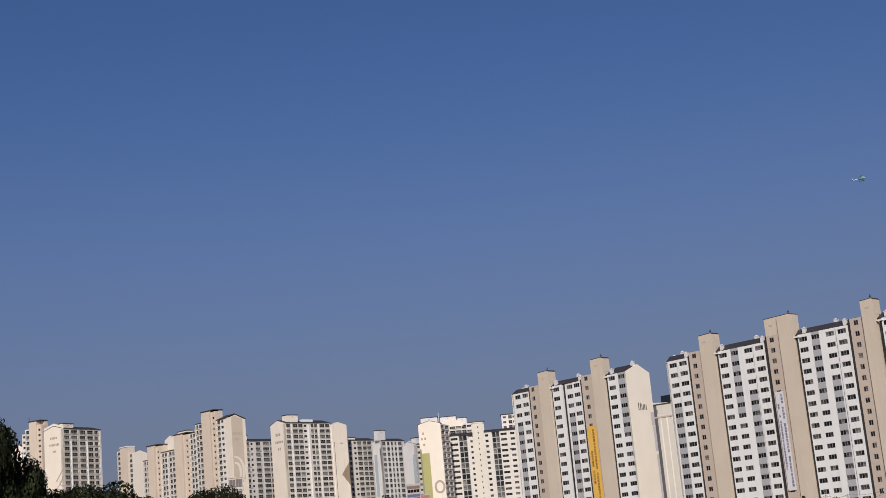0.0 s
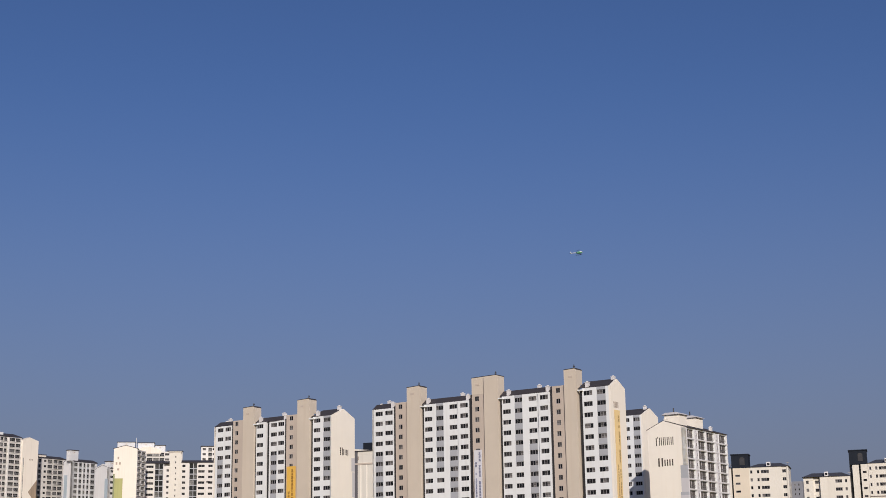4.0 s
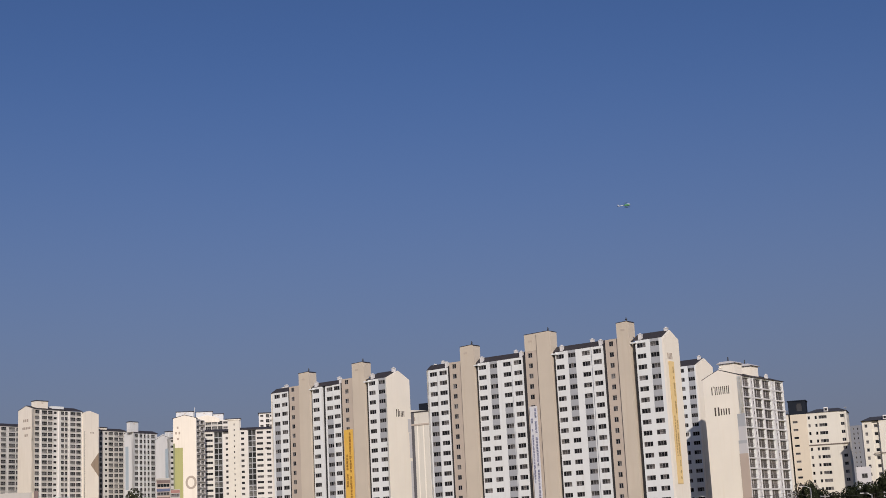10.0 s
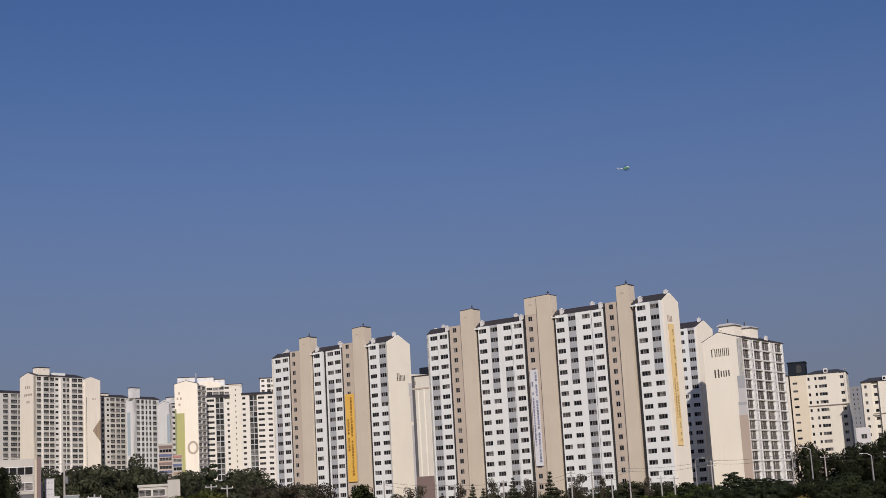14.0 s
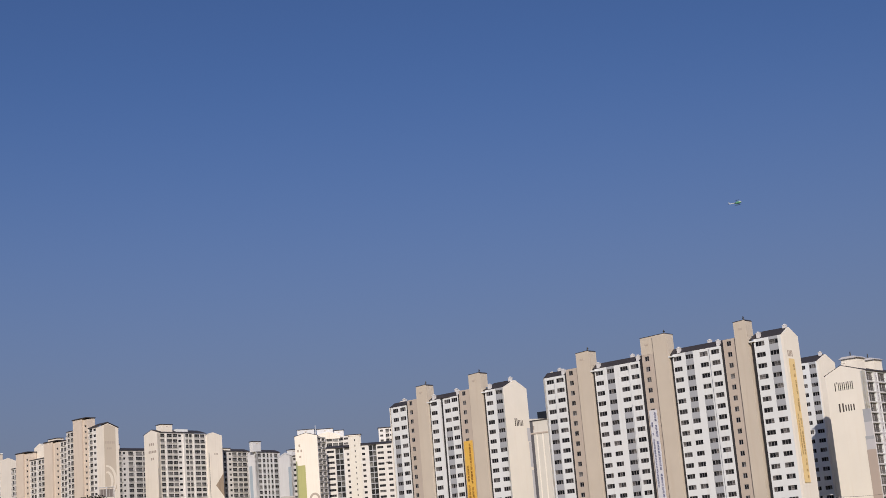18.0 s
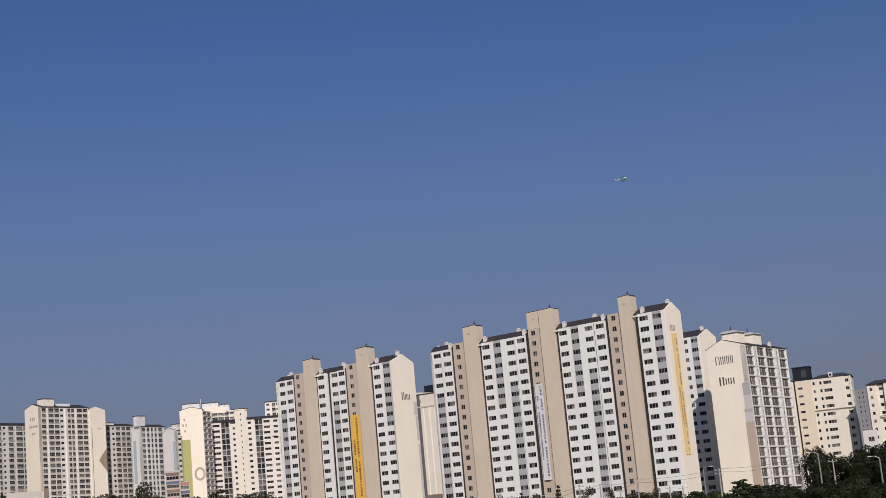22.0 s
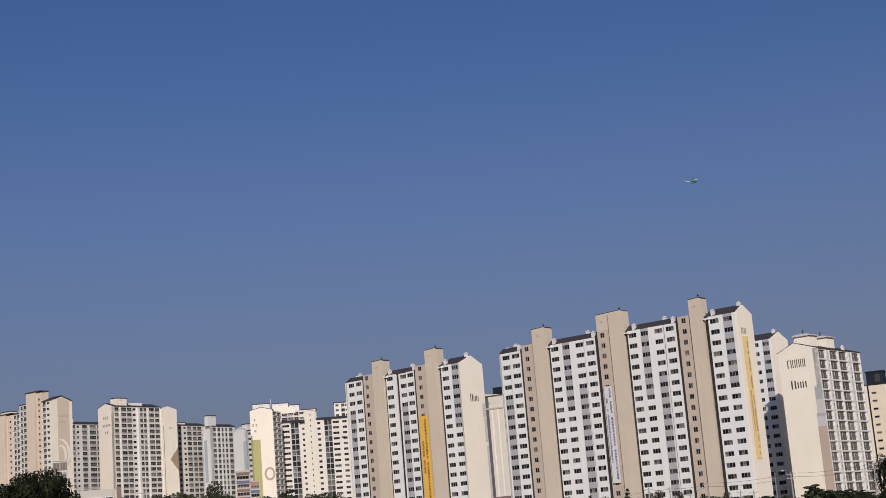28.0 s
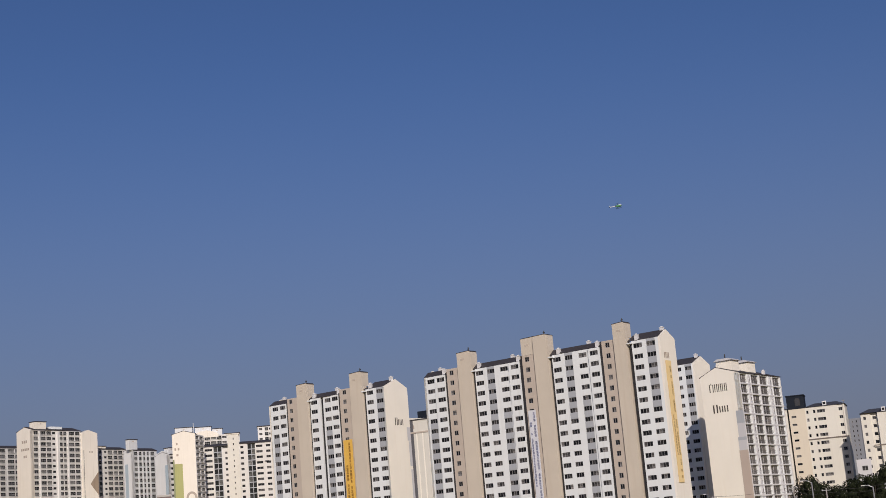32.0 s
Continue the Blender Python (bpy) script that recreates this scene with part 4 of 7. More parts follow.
def swirl_block():
    bl = thing("apartment_block", at_corner(-196.8, 692.6), "stepped white apartment block with pinkish stair cores and a painted swirl", "apartment building", G_FAR)
    I, E = Matrix.Identity(4), 83.5
    gable(bl, ATB, 0.0, 12.4, 4.0, 82.8, 2.3, FARCREAM, 0.0, 0.6, 0.52)
    p = Builder()
    p.prism([(3.9, 52.0), (10.6, 52.0), (10.6, 83.2), (6.5, 84.8), (3.9, 84.0)], -0.05, 0.1)
    part("painted_panel", p, BEIGE, bl, "beige painted panel with a swirl", ATB)
    for q in (arc(5.0, 57.6, 5.0, 6.8, 95, -75), arc(5.4, 57.0, 2.6, 4.4, 110, -80, 14), arc(7.0, 52.6, 3.2, 2.2, 20, -120, 12)):
        n = len(q)
        ribbon(bl, ATB, "painted_swirl", q, [1.5 - 0.9 * abs(2 * i / (n - 1) - 0.9) for i in range(n)], FARCREAM, "cream painted swirl", -0.1)
    marks(bl, ATB, -0.06, [(4.3 + 1.0 * i, 5.0 + 1.0 * i, 75.2, 76.4) for i in range(6)] + [(5.4 + 1.0 * i, 6.1 + 1.0 * i, 72.4, 73.4) for i in range(3)], TAN)
    far_front(bl, I, -7.0, -0.6, E, 18, [(-6.6, -3.9, "b"), (-3.3, -1.0, "w")], FARWHITE)
    pitched_roof(bl, I, -7.6, 0.0, 0.0, 12.4, E - 0.3, 2.3)
    body(bl, -7.6, -0.6, 2.0, 12.3, 4.0, E - 0.4, FARWHITE)
    # the tall core and its neighbours, stepping down; each core has a blank front and a narrow windowed side strip
    for a, m, c, top in ((-18.2, -10.6, -7.0, 88.4), (-43.6, -36.0, -31.2, 80.3), (-69.0, -62.0, -58.2, 77.6)):
        far_front(bl, I, a, m, top, 0, [], PINK, -1.2, name="core_wall")
        far_front(bl, I, m, c, top - 0.6, 18, [(c - 2.6, c - 0.9, "t")], PINK, -0.5, 3.2, name="stair_wall")
        slab(bl, I, "roof_cap", a - 0.4, c + 0.3, -1.6, 4.2, top, top + 0.4, ROOF)
        slab(bl, I, "core_rear", a + 0.1, c - 0.1, 1.9, 4.0, 4.0, top, PINK)
        slab(bl, I, "drain_shaft", m - 0.12, m + 0.12, -1.3, -0.5, 4.0, top - 0.8, TAN)
    far_front(bl, I, -25.5, -18.2, 83.6, 18, [(-25.0, -22.9, "b"), (-22.5, -19.3, "b")], FARWHITE)
    far_front(bl, I, -31.2, -25.5, 79.8, 17, [(-30.8, -28.6, "b"), (-28.2, -26.0, "b")], FARWHITE)
    gable(bl, Matrix.Translation((-25.4, 0.4, 0)) @ pose(0, 0, 0, 0, 0, 0), -3.9, 0.0, 76.0, 81.4, 1.4, FARCREAM, 1.6, 1.0, 0.6, "roof_gable")
    far_front(bl, I, -58.2, -43.6, 73.2, 15, [(-57.4, -55.2, "b"), (-54.9, -52.6, "b"), (-50.8, -48.3, "b"), (-48.0, -45.3, "b")], FARWHITE)
    far_front(bl, I, -75.2, -69.7, 70.8, 14, [(-74.8, -72.6, "b"), (-72.2, -70.2, "b")], FARWHITE)
    gable(bl, I, -60.9, -50.5, 70.0, 79.8, 2.0, FARCREAM, 4.4, 5.0, 0.45, "roof_gable")
    far_front(bl, I, -50.5, -44.6, 79.4, 3, [(-49.9, -45.4, "b")], FARWHITE, 4.6, 1.5, 70.0, back=6.0)
    roof_house(bl, I, -48.4, -40.0, 4.4, 8.0, 78.5, 82.6, FARCREAM)
    for a, c, z in ((-25.5, -18.9, 83.6), (-31.2, -25.5, 79.8), (-58.2, -44.1, 73.2), (-75.2, -69.7, 70.8)):
        pitched_roof(bl, I, a, c, 0.0, 10.0, z, 1.0)
        body(bl, a + 0.02, c - 0.02, 2.0, 10.0, 4.0, z - 0.1, FARWHITE)


def side_block(x, y, theta, label, D, E, front, L, floors, gmat, fmat, house=None, rise=1.4, gz=0.0, k=1.0):
    """A block that shows its blank gabled end, then its balcony side running into the depth."""
    bl = thing("apartment_block", at_corner(x * k, y * k, theta) @ Matrix.Scale(k, 4), label, "apartment building", G_FAR)
    fm = Matrix.Translation((-D, 0, 0))
    gable(bl, fm, 0.0, D, 3.4, E + gz, rise, gmat)
    far_front(bl, ATB, 0.0, L, E, floors, front, fmat)
    body(bl, -D + 0.02, -2.0, 0.6, L - 0.02, 3.4, E - 0.25, gmat)
    pitched_roof(bl, ATB, 0.0, L + 0.2, 0.0, D, E, rise)
    if house:
        roof_house(bl, ATB, house[0], house[1], D * 0.1, D * 0.45, E + 0.4, house[2], gmat)
    return bl, fm


def farthest_left():
    D, E = 13.6, 86.0
    bl, fm = side_block(-276.9, 686.2, -25, "cream apartment block with dark glazed balconies and a painted emblem", D, E,
                        [(0.4, 4.2, "b"), (5.3, 9.4, "b"), (10.8, 14.9, "b"), (16.0, 20.0, "b"), (20.8, 23.4, "b")], 25.0, 20, FARCREAM, DUNGREY, (1.0, 8.0, 88.6), 1.8, 1.4)
    for u in (4.5, 15.2):
        slab(bl, ATB, "pier", u, u + 0.6, -0.6, 0.05, 4.0, 80.0, WHITE)
    slab(bl, ATB, "edge_pilaster", 24.0, 25.0, -0.3, 0.05, 4.0, E - 0.4, BLUEWHITE)
    for q in ([(12.6, 66.0), (7.6, 60.4), (11.6, 60.2), (8.0, 57.0), (12.8, 55.5)], [(13.0, 62.6), (10.0, 59.0), (13.0, 57.6)]):
        ribbon(bl, fm, "painted_emblem", q, [0.7] * len(q), TAUPE, "grey-brown painted emblem")
    marks(bl, fm, 0.0, [(4.3 + i, 5.0 + i, 81.4, 82.5) for i in range(5)] + [(3.6 + 0.9 * i, 4.2 + 0.9 * i, 78.0, 79.2) for i in range(8)] + [(5.8 + 0.9 * i, 6.4 + 0.9 * i, 74.8, 75.8) for i in range(3)], SOFTMARK)


def stair_far():
    """The taller core block just behind the farthest gable."""
    bl = thing("apartment_block", at_corner(-299.7, 714.7, -25), "tall cream apartment block with a stair tower behind another", "apartment building", G_FAR)
    I = Matrix.Identity(4)
    far_front(bl, I, -8.6, -3.2, 94.8, 0, [], PINK, -1.0, name="core_wall")
    far_front(bl, I, -3.2, 0.0, 92.8, 18, [(-2.6, -0.8, "t")], PINK, -0.4, 2.6, name="stair_wall")
    slab(bl, I, "roof_cap", -9.0, 0.3, -1.4, 4.0, 94.8, 95.2, ROOF)
    slab(bl, I, "core_rear", -8.5, -0.1, 1.9, 4.0, 4.0, 94.7, PINK)
    far_front(bl, I, -12.6, -8.6, 91.4, 17, [(-12.2, -9.2, "b")], FARWHITE)
    far_front(bl, I, -16.0, -12.6, 89.4, 16, [(-15.5, -13.2, "w")], FARWHITE, 0.8)
    body(bl, -15.9, -0.02, 2.0, 11.0, 4.0, 88.6, FARWHITE)
    slab(bl, I, "aerial", -8.5, -8.35, -0.9, -0.75, 95.2, 97.2, METAL_AND_SHADE)


def small_far():
    bl = thing("apartment_block", at_corner(-285.8, 811.1), "small far cream apartment block behind the others", "apartment building", G_FAR)
    I = Matrix.Identity(4)
    gable(bl, ATB, 0, 9.6, 4.0, 82.8, 1.6, FARCREAM)
    far_front(bl, I, -12.4, -4.4, 87.0, 0, [], PINK, -1.0, name="core_wall")
    slab(bl, I, "roof_cap", -12.7, -4.1, -1.4, 4.0, 87.0, 87.5, WHITE)
    slab(bl, I, "core_rear", -12.3, -4.5, 1.9, 4.0, 4.0, 86.9, PINK)
    far_front(bl, I, -4.4, -0.6, 83.0, 14, [(-4.0, -1.0, "b")], FARWHITE)
    far_front(bl, I, -17.4, -12.4, 85.6, 14, [(-16.9, -13.0, "b")], FARWHITE)
    body(bl, -17.3, -0.6, 2, 9.5, 4.0, 82.4, FARWHITE)


def white_gable_left():
    bl = thing("apartment_block", at_corner(-313.1, 725.3, -15), "white gabled apartment block rising behind dark trees", "apartment building", G_FAR)
    gable(bl, Matrix.Translation((-9.8, 0, 0)), 0, 9.8, 4, 82.2, 2.6, FARCREAM)
    body(bl, -9.8, -0.02, 0.6, 16, 4, 82.0, FARWHITE)
    pitched_roof(bl, ATB, 0.05, 16, 0.0, 9.8, 82.2, 2.6)


def green_block():
    W, E = 11.2, 72.7
    bl = thing("apartment_block", pose(-94.0, 719.0, 0, 0, 0, 3), "cream apartment block with olive stripe and grey ring", "apartment building", G_FAR)
    fm = Matrix.Translation((-W, 0, 0))
    gable(bl, fm, 0, W, 4.0, E, 1.6, FARCREAM)
    s = Builder()
    s.box(0.7, 4.6, -0.05, 0.1, 4.0, 58.4)
    part("painted_stripe", s, GREEN, bl, "olive green painted stripe", fm)
    slab(bl, fm, "painted_edge", -0.04, 0.75, -0.07, 0.1, 4.0, 60.6, DULLGREEN, "dark olive painted edge")
    ring = arc(8.4, 41.4, 2.15, 2.75, 0, 360, 36)
    ribbon(bl, fm, "painted_ring", ring, [1.05] * 37, RINGPAINT, "grey-brown painted ring")
    marks(bl, fm, 0.0, [(1.8, 2.6, 67.6, 68.8), (1.0, 1.8, 65.0, 66.2), (2.6, 3.4, 65.0, 66.2), (1.8, 2.8, 62.2, 63.2)], SOFTMARK)
    far_front(bl, pose(0, 0, 0, 0, 0, 72), 0.0, 11.0, E - 0.4, 18, [(0.8, 5.0, "b"), (6.2, 10.4, "b")], FARWHITE)
    body(bl, -W + 0.02, -0.8, 0.6, 10, 4.0, E - 0.1, FARCREAM)
    pitched_roof(bl, ATB, 0.0, 10, 0.0, W, E, 1.5)


def block_behind():
    """The white block whose roof houses and balconies show over its neighbours."""
    bl = thing("apartment_block", pose(-104.5, 805.0, 0, 0, 0, 5), "white apartment block with stepped roof houses behind its neighbours", "apartment building", G_FAR)
    I = Matrix.Identity(4)
    far_front(bl, I, 0.5, 17.0, 79.6, 8, [(1.0, 4.0, "b"), (4.4, 7.4, "b"), (7.8, 10.8, "b"), (11.2, 13.6, "b"), (14.0, 16.4, "w")], DUNGREY)
    far_front(bl, I, -12.0, 0.5, 79.0, 2, [(-11.0, -7.0, "w")], DUNGREY, 0.4)
    b = Builder()
    b.prism([(-0.3, 78.5), (12.0, 78.5), (12.0, 80.4), (8.8, 81.8), (5.2, 82.4), (2.4, 82.0), (-0.3, 81.2)], -0.3, 3.0)
    part("roof_gable", b, FARCREAM, bl)
    body(bl, -11.9, 16.9, 2.0, 12, 4.0, 79.0, DUNGREY)
    for a, c, z in ((-11.7, -2.2, 85.0), (-0.8, 8.1, 84.6), (8.6, 14.1, 83.2)):
        roof_house(bl, I, a, c, 3.2, 7.5, 79.0, z, BLUEWHITE)
    far_front(bl, I, 17.0, 23.5, 79.8, 6, [(17.6, 19.6, "w"), (20.4, 22.8, "b")], DUNGREY, 1.0)
    slab(bl, I, "roof_cap", 15.0, 23.9, 0.4, 6.0, 79.85, 80.2, ROOF)
    body(bl, 16.9, 23.4, 3.0, 12, 4.0, 79.5, DUNGREY)
    slab(bl, I, "mast", -1.7, -1.45, 4.0, 4.25, 79.0, 87.4, STEEL)


def band_block():
    bl = thing("apartment_block", pose(-93.4, 746.2, 0, 0, 0, 5), "white apartment block with cream core and dark strips of stairwell glazing", "apartment building", G_FAR)
    I = Matrix.Identity(4)
    E1, E2, L = 68.0, 68.4, 34.5
    far_front(bl, I, 0.0, 4.6, E1, 17, [(0.5, 4.1, "w")], DUNGREY, 0.0, 1.7)
    far_front(bl, I, 4.6, 9.2, E1, 17, [(4.95, 6.75, "g"), (6.95, 8.8, "g")], GREY, 0.5, 1.6, name="stair_glazing", reveal=0.15)
    far_front(bl, I, 9.2, 12.1, E1 - 1.6, 17, [(10.6, 11.8, "w")], DUNGREY, 0.0, 2.0)
    far_front(bl, I, 12.1, 17.8, 73.4, 18, [(14.8, 15.3, "t")], YCREAM, -1.2, 2.2, name="core_wall")
    far_front(bl, I, 17.8, 21.8, E2, 17, [(18.4, 20.0, "w")], DUNGREY, 0.0, 1.7)
    far_front(bl, I, 21.8, 26.0, E2, 17, [(22.1, 23.9, "g"), (24.1, 25.8, "g")], GREY, 0.5, 1.6, name="stair_glazing", reveal=0.15)
    far_front(bl, I, 26.0, L, E2, 17, [(26.4, 29.6, "w"), (31.4, 33.6, "w")], DUNGREY, 0.0, 1.7)
    body(bl, 0.02, L, 2.0, 13.0, 4.0, E1 - 0.2, DUNGREY)
    slab(bl, I, "core_rear", 12.2, 17.7, 1.9, 7.0, 4.0, 73.2, YCREAM)
    slab(bl, I, "roof_cap", 11.8, 18.1, -1.5, 7.3, 73.4, 73.8, FARCREAM)
    for a, c, z in ((-0.3, 12.0, E1), (17.9, L + 0.2, E2)):
        pitched_roof(bl, I, a, c, 0.0, 13.0, z, 1.4)
    for u in (4.45, 9.05, 21.65, 25.85):
        slab(bl, I, "pier", u, u + 0.35, -0.25, 0.6, 4.0, E1 - 0.6, DUNGREY)
    # the step at the end, with its own small canopy
    slab(bl, I, "canopy", 30.6, 32.6, -0.8, 0.1, 58.6, 59.0, ROOF)


def peeping_block():
    """The upper corner of a block that rises behind the two-core block."""
    bl = thing("apartment_block", pose(-73.0, 830.0, 0, 0, 0, 5), "white apartment block rising behind a nearer block", "apartment building", G_FAR)
    I = Matrix.Identity(4)
    far_front(bl, I, 0.0, 9.0, 84.6, 8, [(0.8, 2.6, "w"), (4.0, 6.0, "b"), (6.4, 8.4, "w")], FARWHITE)
    body(bl, 0.02, 8.9, 2.0, 12.0, 4.0, 84.4, FARWHITE)
    slab(bl, I, "roof_cap", -0.4, 9.4, -0.5, 12.0, 84.6, 85.0, ROOF)


farthest_left()
stair_far()
white_gable_left()
small_far()
swirl_block()
twin()
side_block(-204.0, 754.0, GRID, "far beige apartment block with rows of open balconies", 9.0, 77.2,
           [(0.6, 3.0, "b"), (3.9, 5.4, "w"), (7.2, 10.4, "b"), (12.0, 16.2, "b"), (16.6, 20.0, "b")], 21.0, 17, FARCREAM, DUNGREY, (0.2, 2.4, 80.2), 1.4, 0.0, 1.09)
side_block(-154.6, 784.9, GRID, "far beige apartment block with rows of open balconies", 9.0, 75.0,
           [(0.8, 2.6, "b"), (4.4, 6.2, "w"), (6.9, 10.2, "b"), (10.9, 13.8, "b"), (14.1, 17.2, "b")], 19.0, 16, FARCREAM, DUNGREY, (0.0, 6.4, 76.6))
b3, fm3 = side_block(-132.9, 768.6, GRID, "pale bluish apartment block with a blue painted stripe", 7.7, 71.3,
                     [(0.6, 2.9, "b"), (3.2, 5.8, "b"), (6.2, 8.2, "b"), (9.2, 10.8, "b"), (11.3, 14.6, "b")], 16.0, 16, BLUEWHITE, BLUEWHITE, (-2.0, 3.6, 77.0))
slab(b3, fm3, "painted_stripe", 1.0, 3.3, -0.06, 0.1, 42.0, 64.5, BLUEPAINT, "greyish blue painted stripe")
for u in (3.0, 5.95, 8.4, 10.95):
    slab(b3, ATB, "pier", u - 0.2, u + 0.3, -0.6, 0.05, 4.0, 71.0, BLUEWHITE)
b4, fm4 = side_block(-113.3, 761.6, GRID, "far white apartment block with a narrow blue stripe", 10.8, 67.0, [(0.3, 2.8, "w")], 8.0, 15, BLUEWHITE, FARWHITE, (1.0, 4.0, 70.6), 1.8, 0.8)
slab(b4, fm4, "painted_stripe", 7.4, 9.6, -0.06, 0.1, 43.0, 61.8, BLUEPAINT, "narrow greyish blue painted stripe")
green_block()
block_behind()
band_block()
peeping_block()


def grey_tower(x, y, w, d, z, label):
    bl = thing("tower_block", pose(x, y, 0, 0, 0, -25), label, "apartment building", "hazy distant towers")
    strip(bl, Matrix.Translation((-w / 2, 0, 0)), 0, w, 0, 3, z, [DIMGREY], [(a, c, 1.4, 1) for a, c in bays(1, w - 1, 3, 1.6)], rows_down(z, 14, 2.0), 1.0)
    body(bl, -w / 2 + 0.02, w / 2 - 0.02, 1.0, d, 3, z, DIMGREY)


grey_tower(277, 858, 9, 12, 64, "hazy grey distant apartment tower")
grey_tower(266, 850, 6, 10, 60, "hazy grey distant apartment tower")
grey_tower(424, 800, 18, 16, 81, "dim grey distant apartment tower near a wooded hill")

# ---- ground ----
def smooth(a, b, x):
    t = min(1.0, max(0.0, (x - a) / (b - a)))
    return t * t * (3 - 2 * t)


def ground_z(x, y):
    r = math.hypot(x, y)
    z = 1.3 * max(smooth(120, 330, y), smooth(5, 28, -x) * smooth(50, 115, y)) + 3.0 * smooth(420, 700, y) if y > 0 else 0.0
    if 12 < r < 420:
        k = smooth(12, 40, r) * (1 - smooth(330, 420, r))
        z += k * (0.16 * noise.noise((x * 0.06, y * 0.03, 0)) + 0.10 * noise.noise((x * 0.2, y * 0.12, 3)))
    return z


def bank_y(x):
    return 40.2 + 12.2 * math.exp(-x / 4.6) + 0.7 * noise.noise((x * 0.3, 5.0, 0)) + 0.35 * noise.noise((x * 1.1, 9.0, 0))


def ground():
    xs = sorted({round(s * v, 2) for v in [i * 2.0 for i in range(0, 40)] + [80 * 1.13 ** i for i in range(0, 34)] for s in (-1, 1)})
    ys = [-4000, -2000, -800, -300, -120, -50, -20, 0, 10] + [14 + i * 1.0 for i in range(0, 110)] + [124 * 1.045 ** i for i in range(0, 82)]
    b = Builder()
    b.v = [(x, y, ground_z(x, y)) for y in ys for x in xs]
    n = len(xs)
    b.f = [(j * n + i, j * n + i + 1, (j + 1) * n + i + 1, (j + 1) * n + i) for j in range(len(ys) - 1) for i in range(n - 1)]
    b.m = [0] * len(b.f)
    me = b.mesh("ground", [MEADOW])
    me.shade_smooth()
    return tagged(new("ground", me), "dry meadow with scraped soil in front of an estate", "ground", kind="structure")


ground()


def polar(az, d):
    return d * math.sin(radians(az)), d * math.cos(radians(az))


def track(name, pts, width, mat, label, lift=0.04):
    """A strip of bare soil lying on the meadow, with ragged edges."""
    b = Builder()
    rows = []
    for i in range(len(pts) - 1):
        (x0, y0), (x1, y1) = polar(*pts[i]), polar(*pts[i + 1])
        k = max(2, int(math.hypot(x1 - x0, y1 - y0) / 1.5))
        rows += [(x0 + (x1 - x0) * j / k, y0 + (y1 - y0) * j / k) for j in range(k)]
    for i, (x, y) in enumerate(rows):
        w = width * (0.5 + 0.35 * noise.noise((i * 0.21, 1.0, len(pts))) + 0.15 * noise.noise((i * 0.9, 7.0, 0)))
        w2 = width * (0.5 + 0.35 * noise.noise((i * 0.19, 4.0, len(pts))) + 0.15 * noise.noise((i * 0.8, 2.0, 0)))
        for o, k in ((-w, -1.5), (-w * 0.6, 1), (w2 * 0.6, 1), (w2, -1.5)):
            b.v.append((x, y + o, ground_z(x, y + o) + lift * k))
    for i in range(len(rows) - 1):
        for j in range(3):
            b.f.append((4 * i + j, 4 * i + 4 + j, 4 * i + 5 + j, 4 * i + 1 + j))
            b.m.append(0)
    return tagged(new(name, b.mesh(name, [mat])), label, "dirt track", kind="structure")


track("road", [(21, 74), (15.3, 72), (9, 68), (4, 77), (0, 92), (-2.9, 105), (-4.9, 107.5), (-7.1, 105.5), (-9.2, 105), (-11.4, 103), (-13.5, 106)], 6.5, PALEDIRT, "pale dirt track across the meadow")
track("road", [(-13.2, 122), (-11.3, 126), (-9.2, 146), (-7.0, 176), (-4.8, 235), (-3.5, 256), (-0.4, 254)], 9.0, PALEDIRT, "pale dirt track along the foot of the bushes")
for az, d, w in ((0.6, 280, 9), (11.6, 175, 12), (8.2, 190, 9), (13.6, 205, 10), (5.0, 150, 6), (3.2, 128, 5)):
    track("road", [(az, d), (az + 0.6, d - 2), (az + 1.3, d + 1)], w, PALEDIRT, "small bare patch in the meadow")


BANK_FACE = ((-0.9, -0.06), (-0.5, 0.08), (-0.22, 0.42), (-0.08, 0.80), (0.1, 1.0), (1.2, 0.98), (4.0, 0.5), (8.0, -0.2))


def soil_bank(feet, heights, reach, label):
    """A low scraped step: a crumbling soil face, then a grown-over back that falls to the meadow."""
    b = Builder()
    n = len(BANK_FACE)
    for (x, y), h in zip(feet, heights):
        for k, (o, f) in enumerate(BANK_FACE):
            yy = y + reach * o + (reach * (0.26 * noise.noise((x * 2.2 / reach, k * 0.7, 4.0)) + 0.16 * noise.noise((x * 5.3 / reach, k * 0.9, 1.0))) if 0 < k < 5 else 0)
            b.v.append((x, yy, ground_z(x, yy) + h * f + (h * (0.18 * noise.noise((x * 3.1 / reach, k * 1.3, 0)) + 0.12 * noise.noise((x * 7.1 / reach, k * 1.7, 2))) if 0 < k < 5 else 0)))
    for i in range(len(feet) - 1):
        for j in range(n - 1):
            b.f.append((n * i + j, n * i + n + j, n * i + n + 1 + j, n * i + 1 + j))
            b.m.append(0 if j < 4 else 1)
    me = b.mesh("soil_bank", [DIRT, MEADOW])
    me.shade_smooth()
    tagged(new("soil_bank", me), label, "soil bank", "cut banks of soil in the meadow")


def long_bank(az):
    """Place of the longer bank's foot at a bearing."""
    d = next(d0 + (d1 - d0) * (az - a0) / (a1 - a0) for (a0, d0), (a1, d1) in zip(LONG_BANK, LONG_BANK[1:]) if az <= a1)
    return polar(az, d + 0.9 * noise.noise((az * 0.9, 5.0, 0)) + 0.5 * noise.noise((az * 3.1, 9.0, 0)))


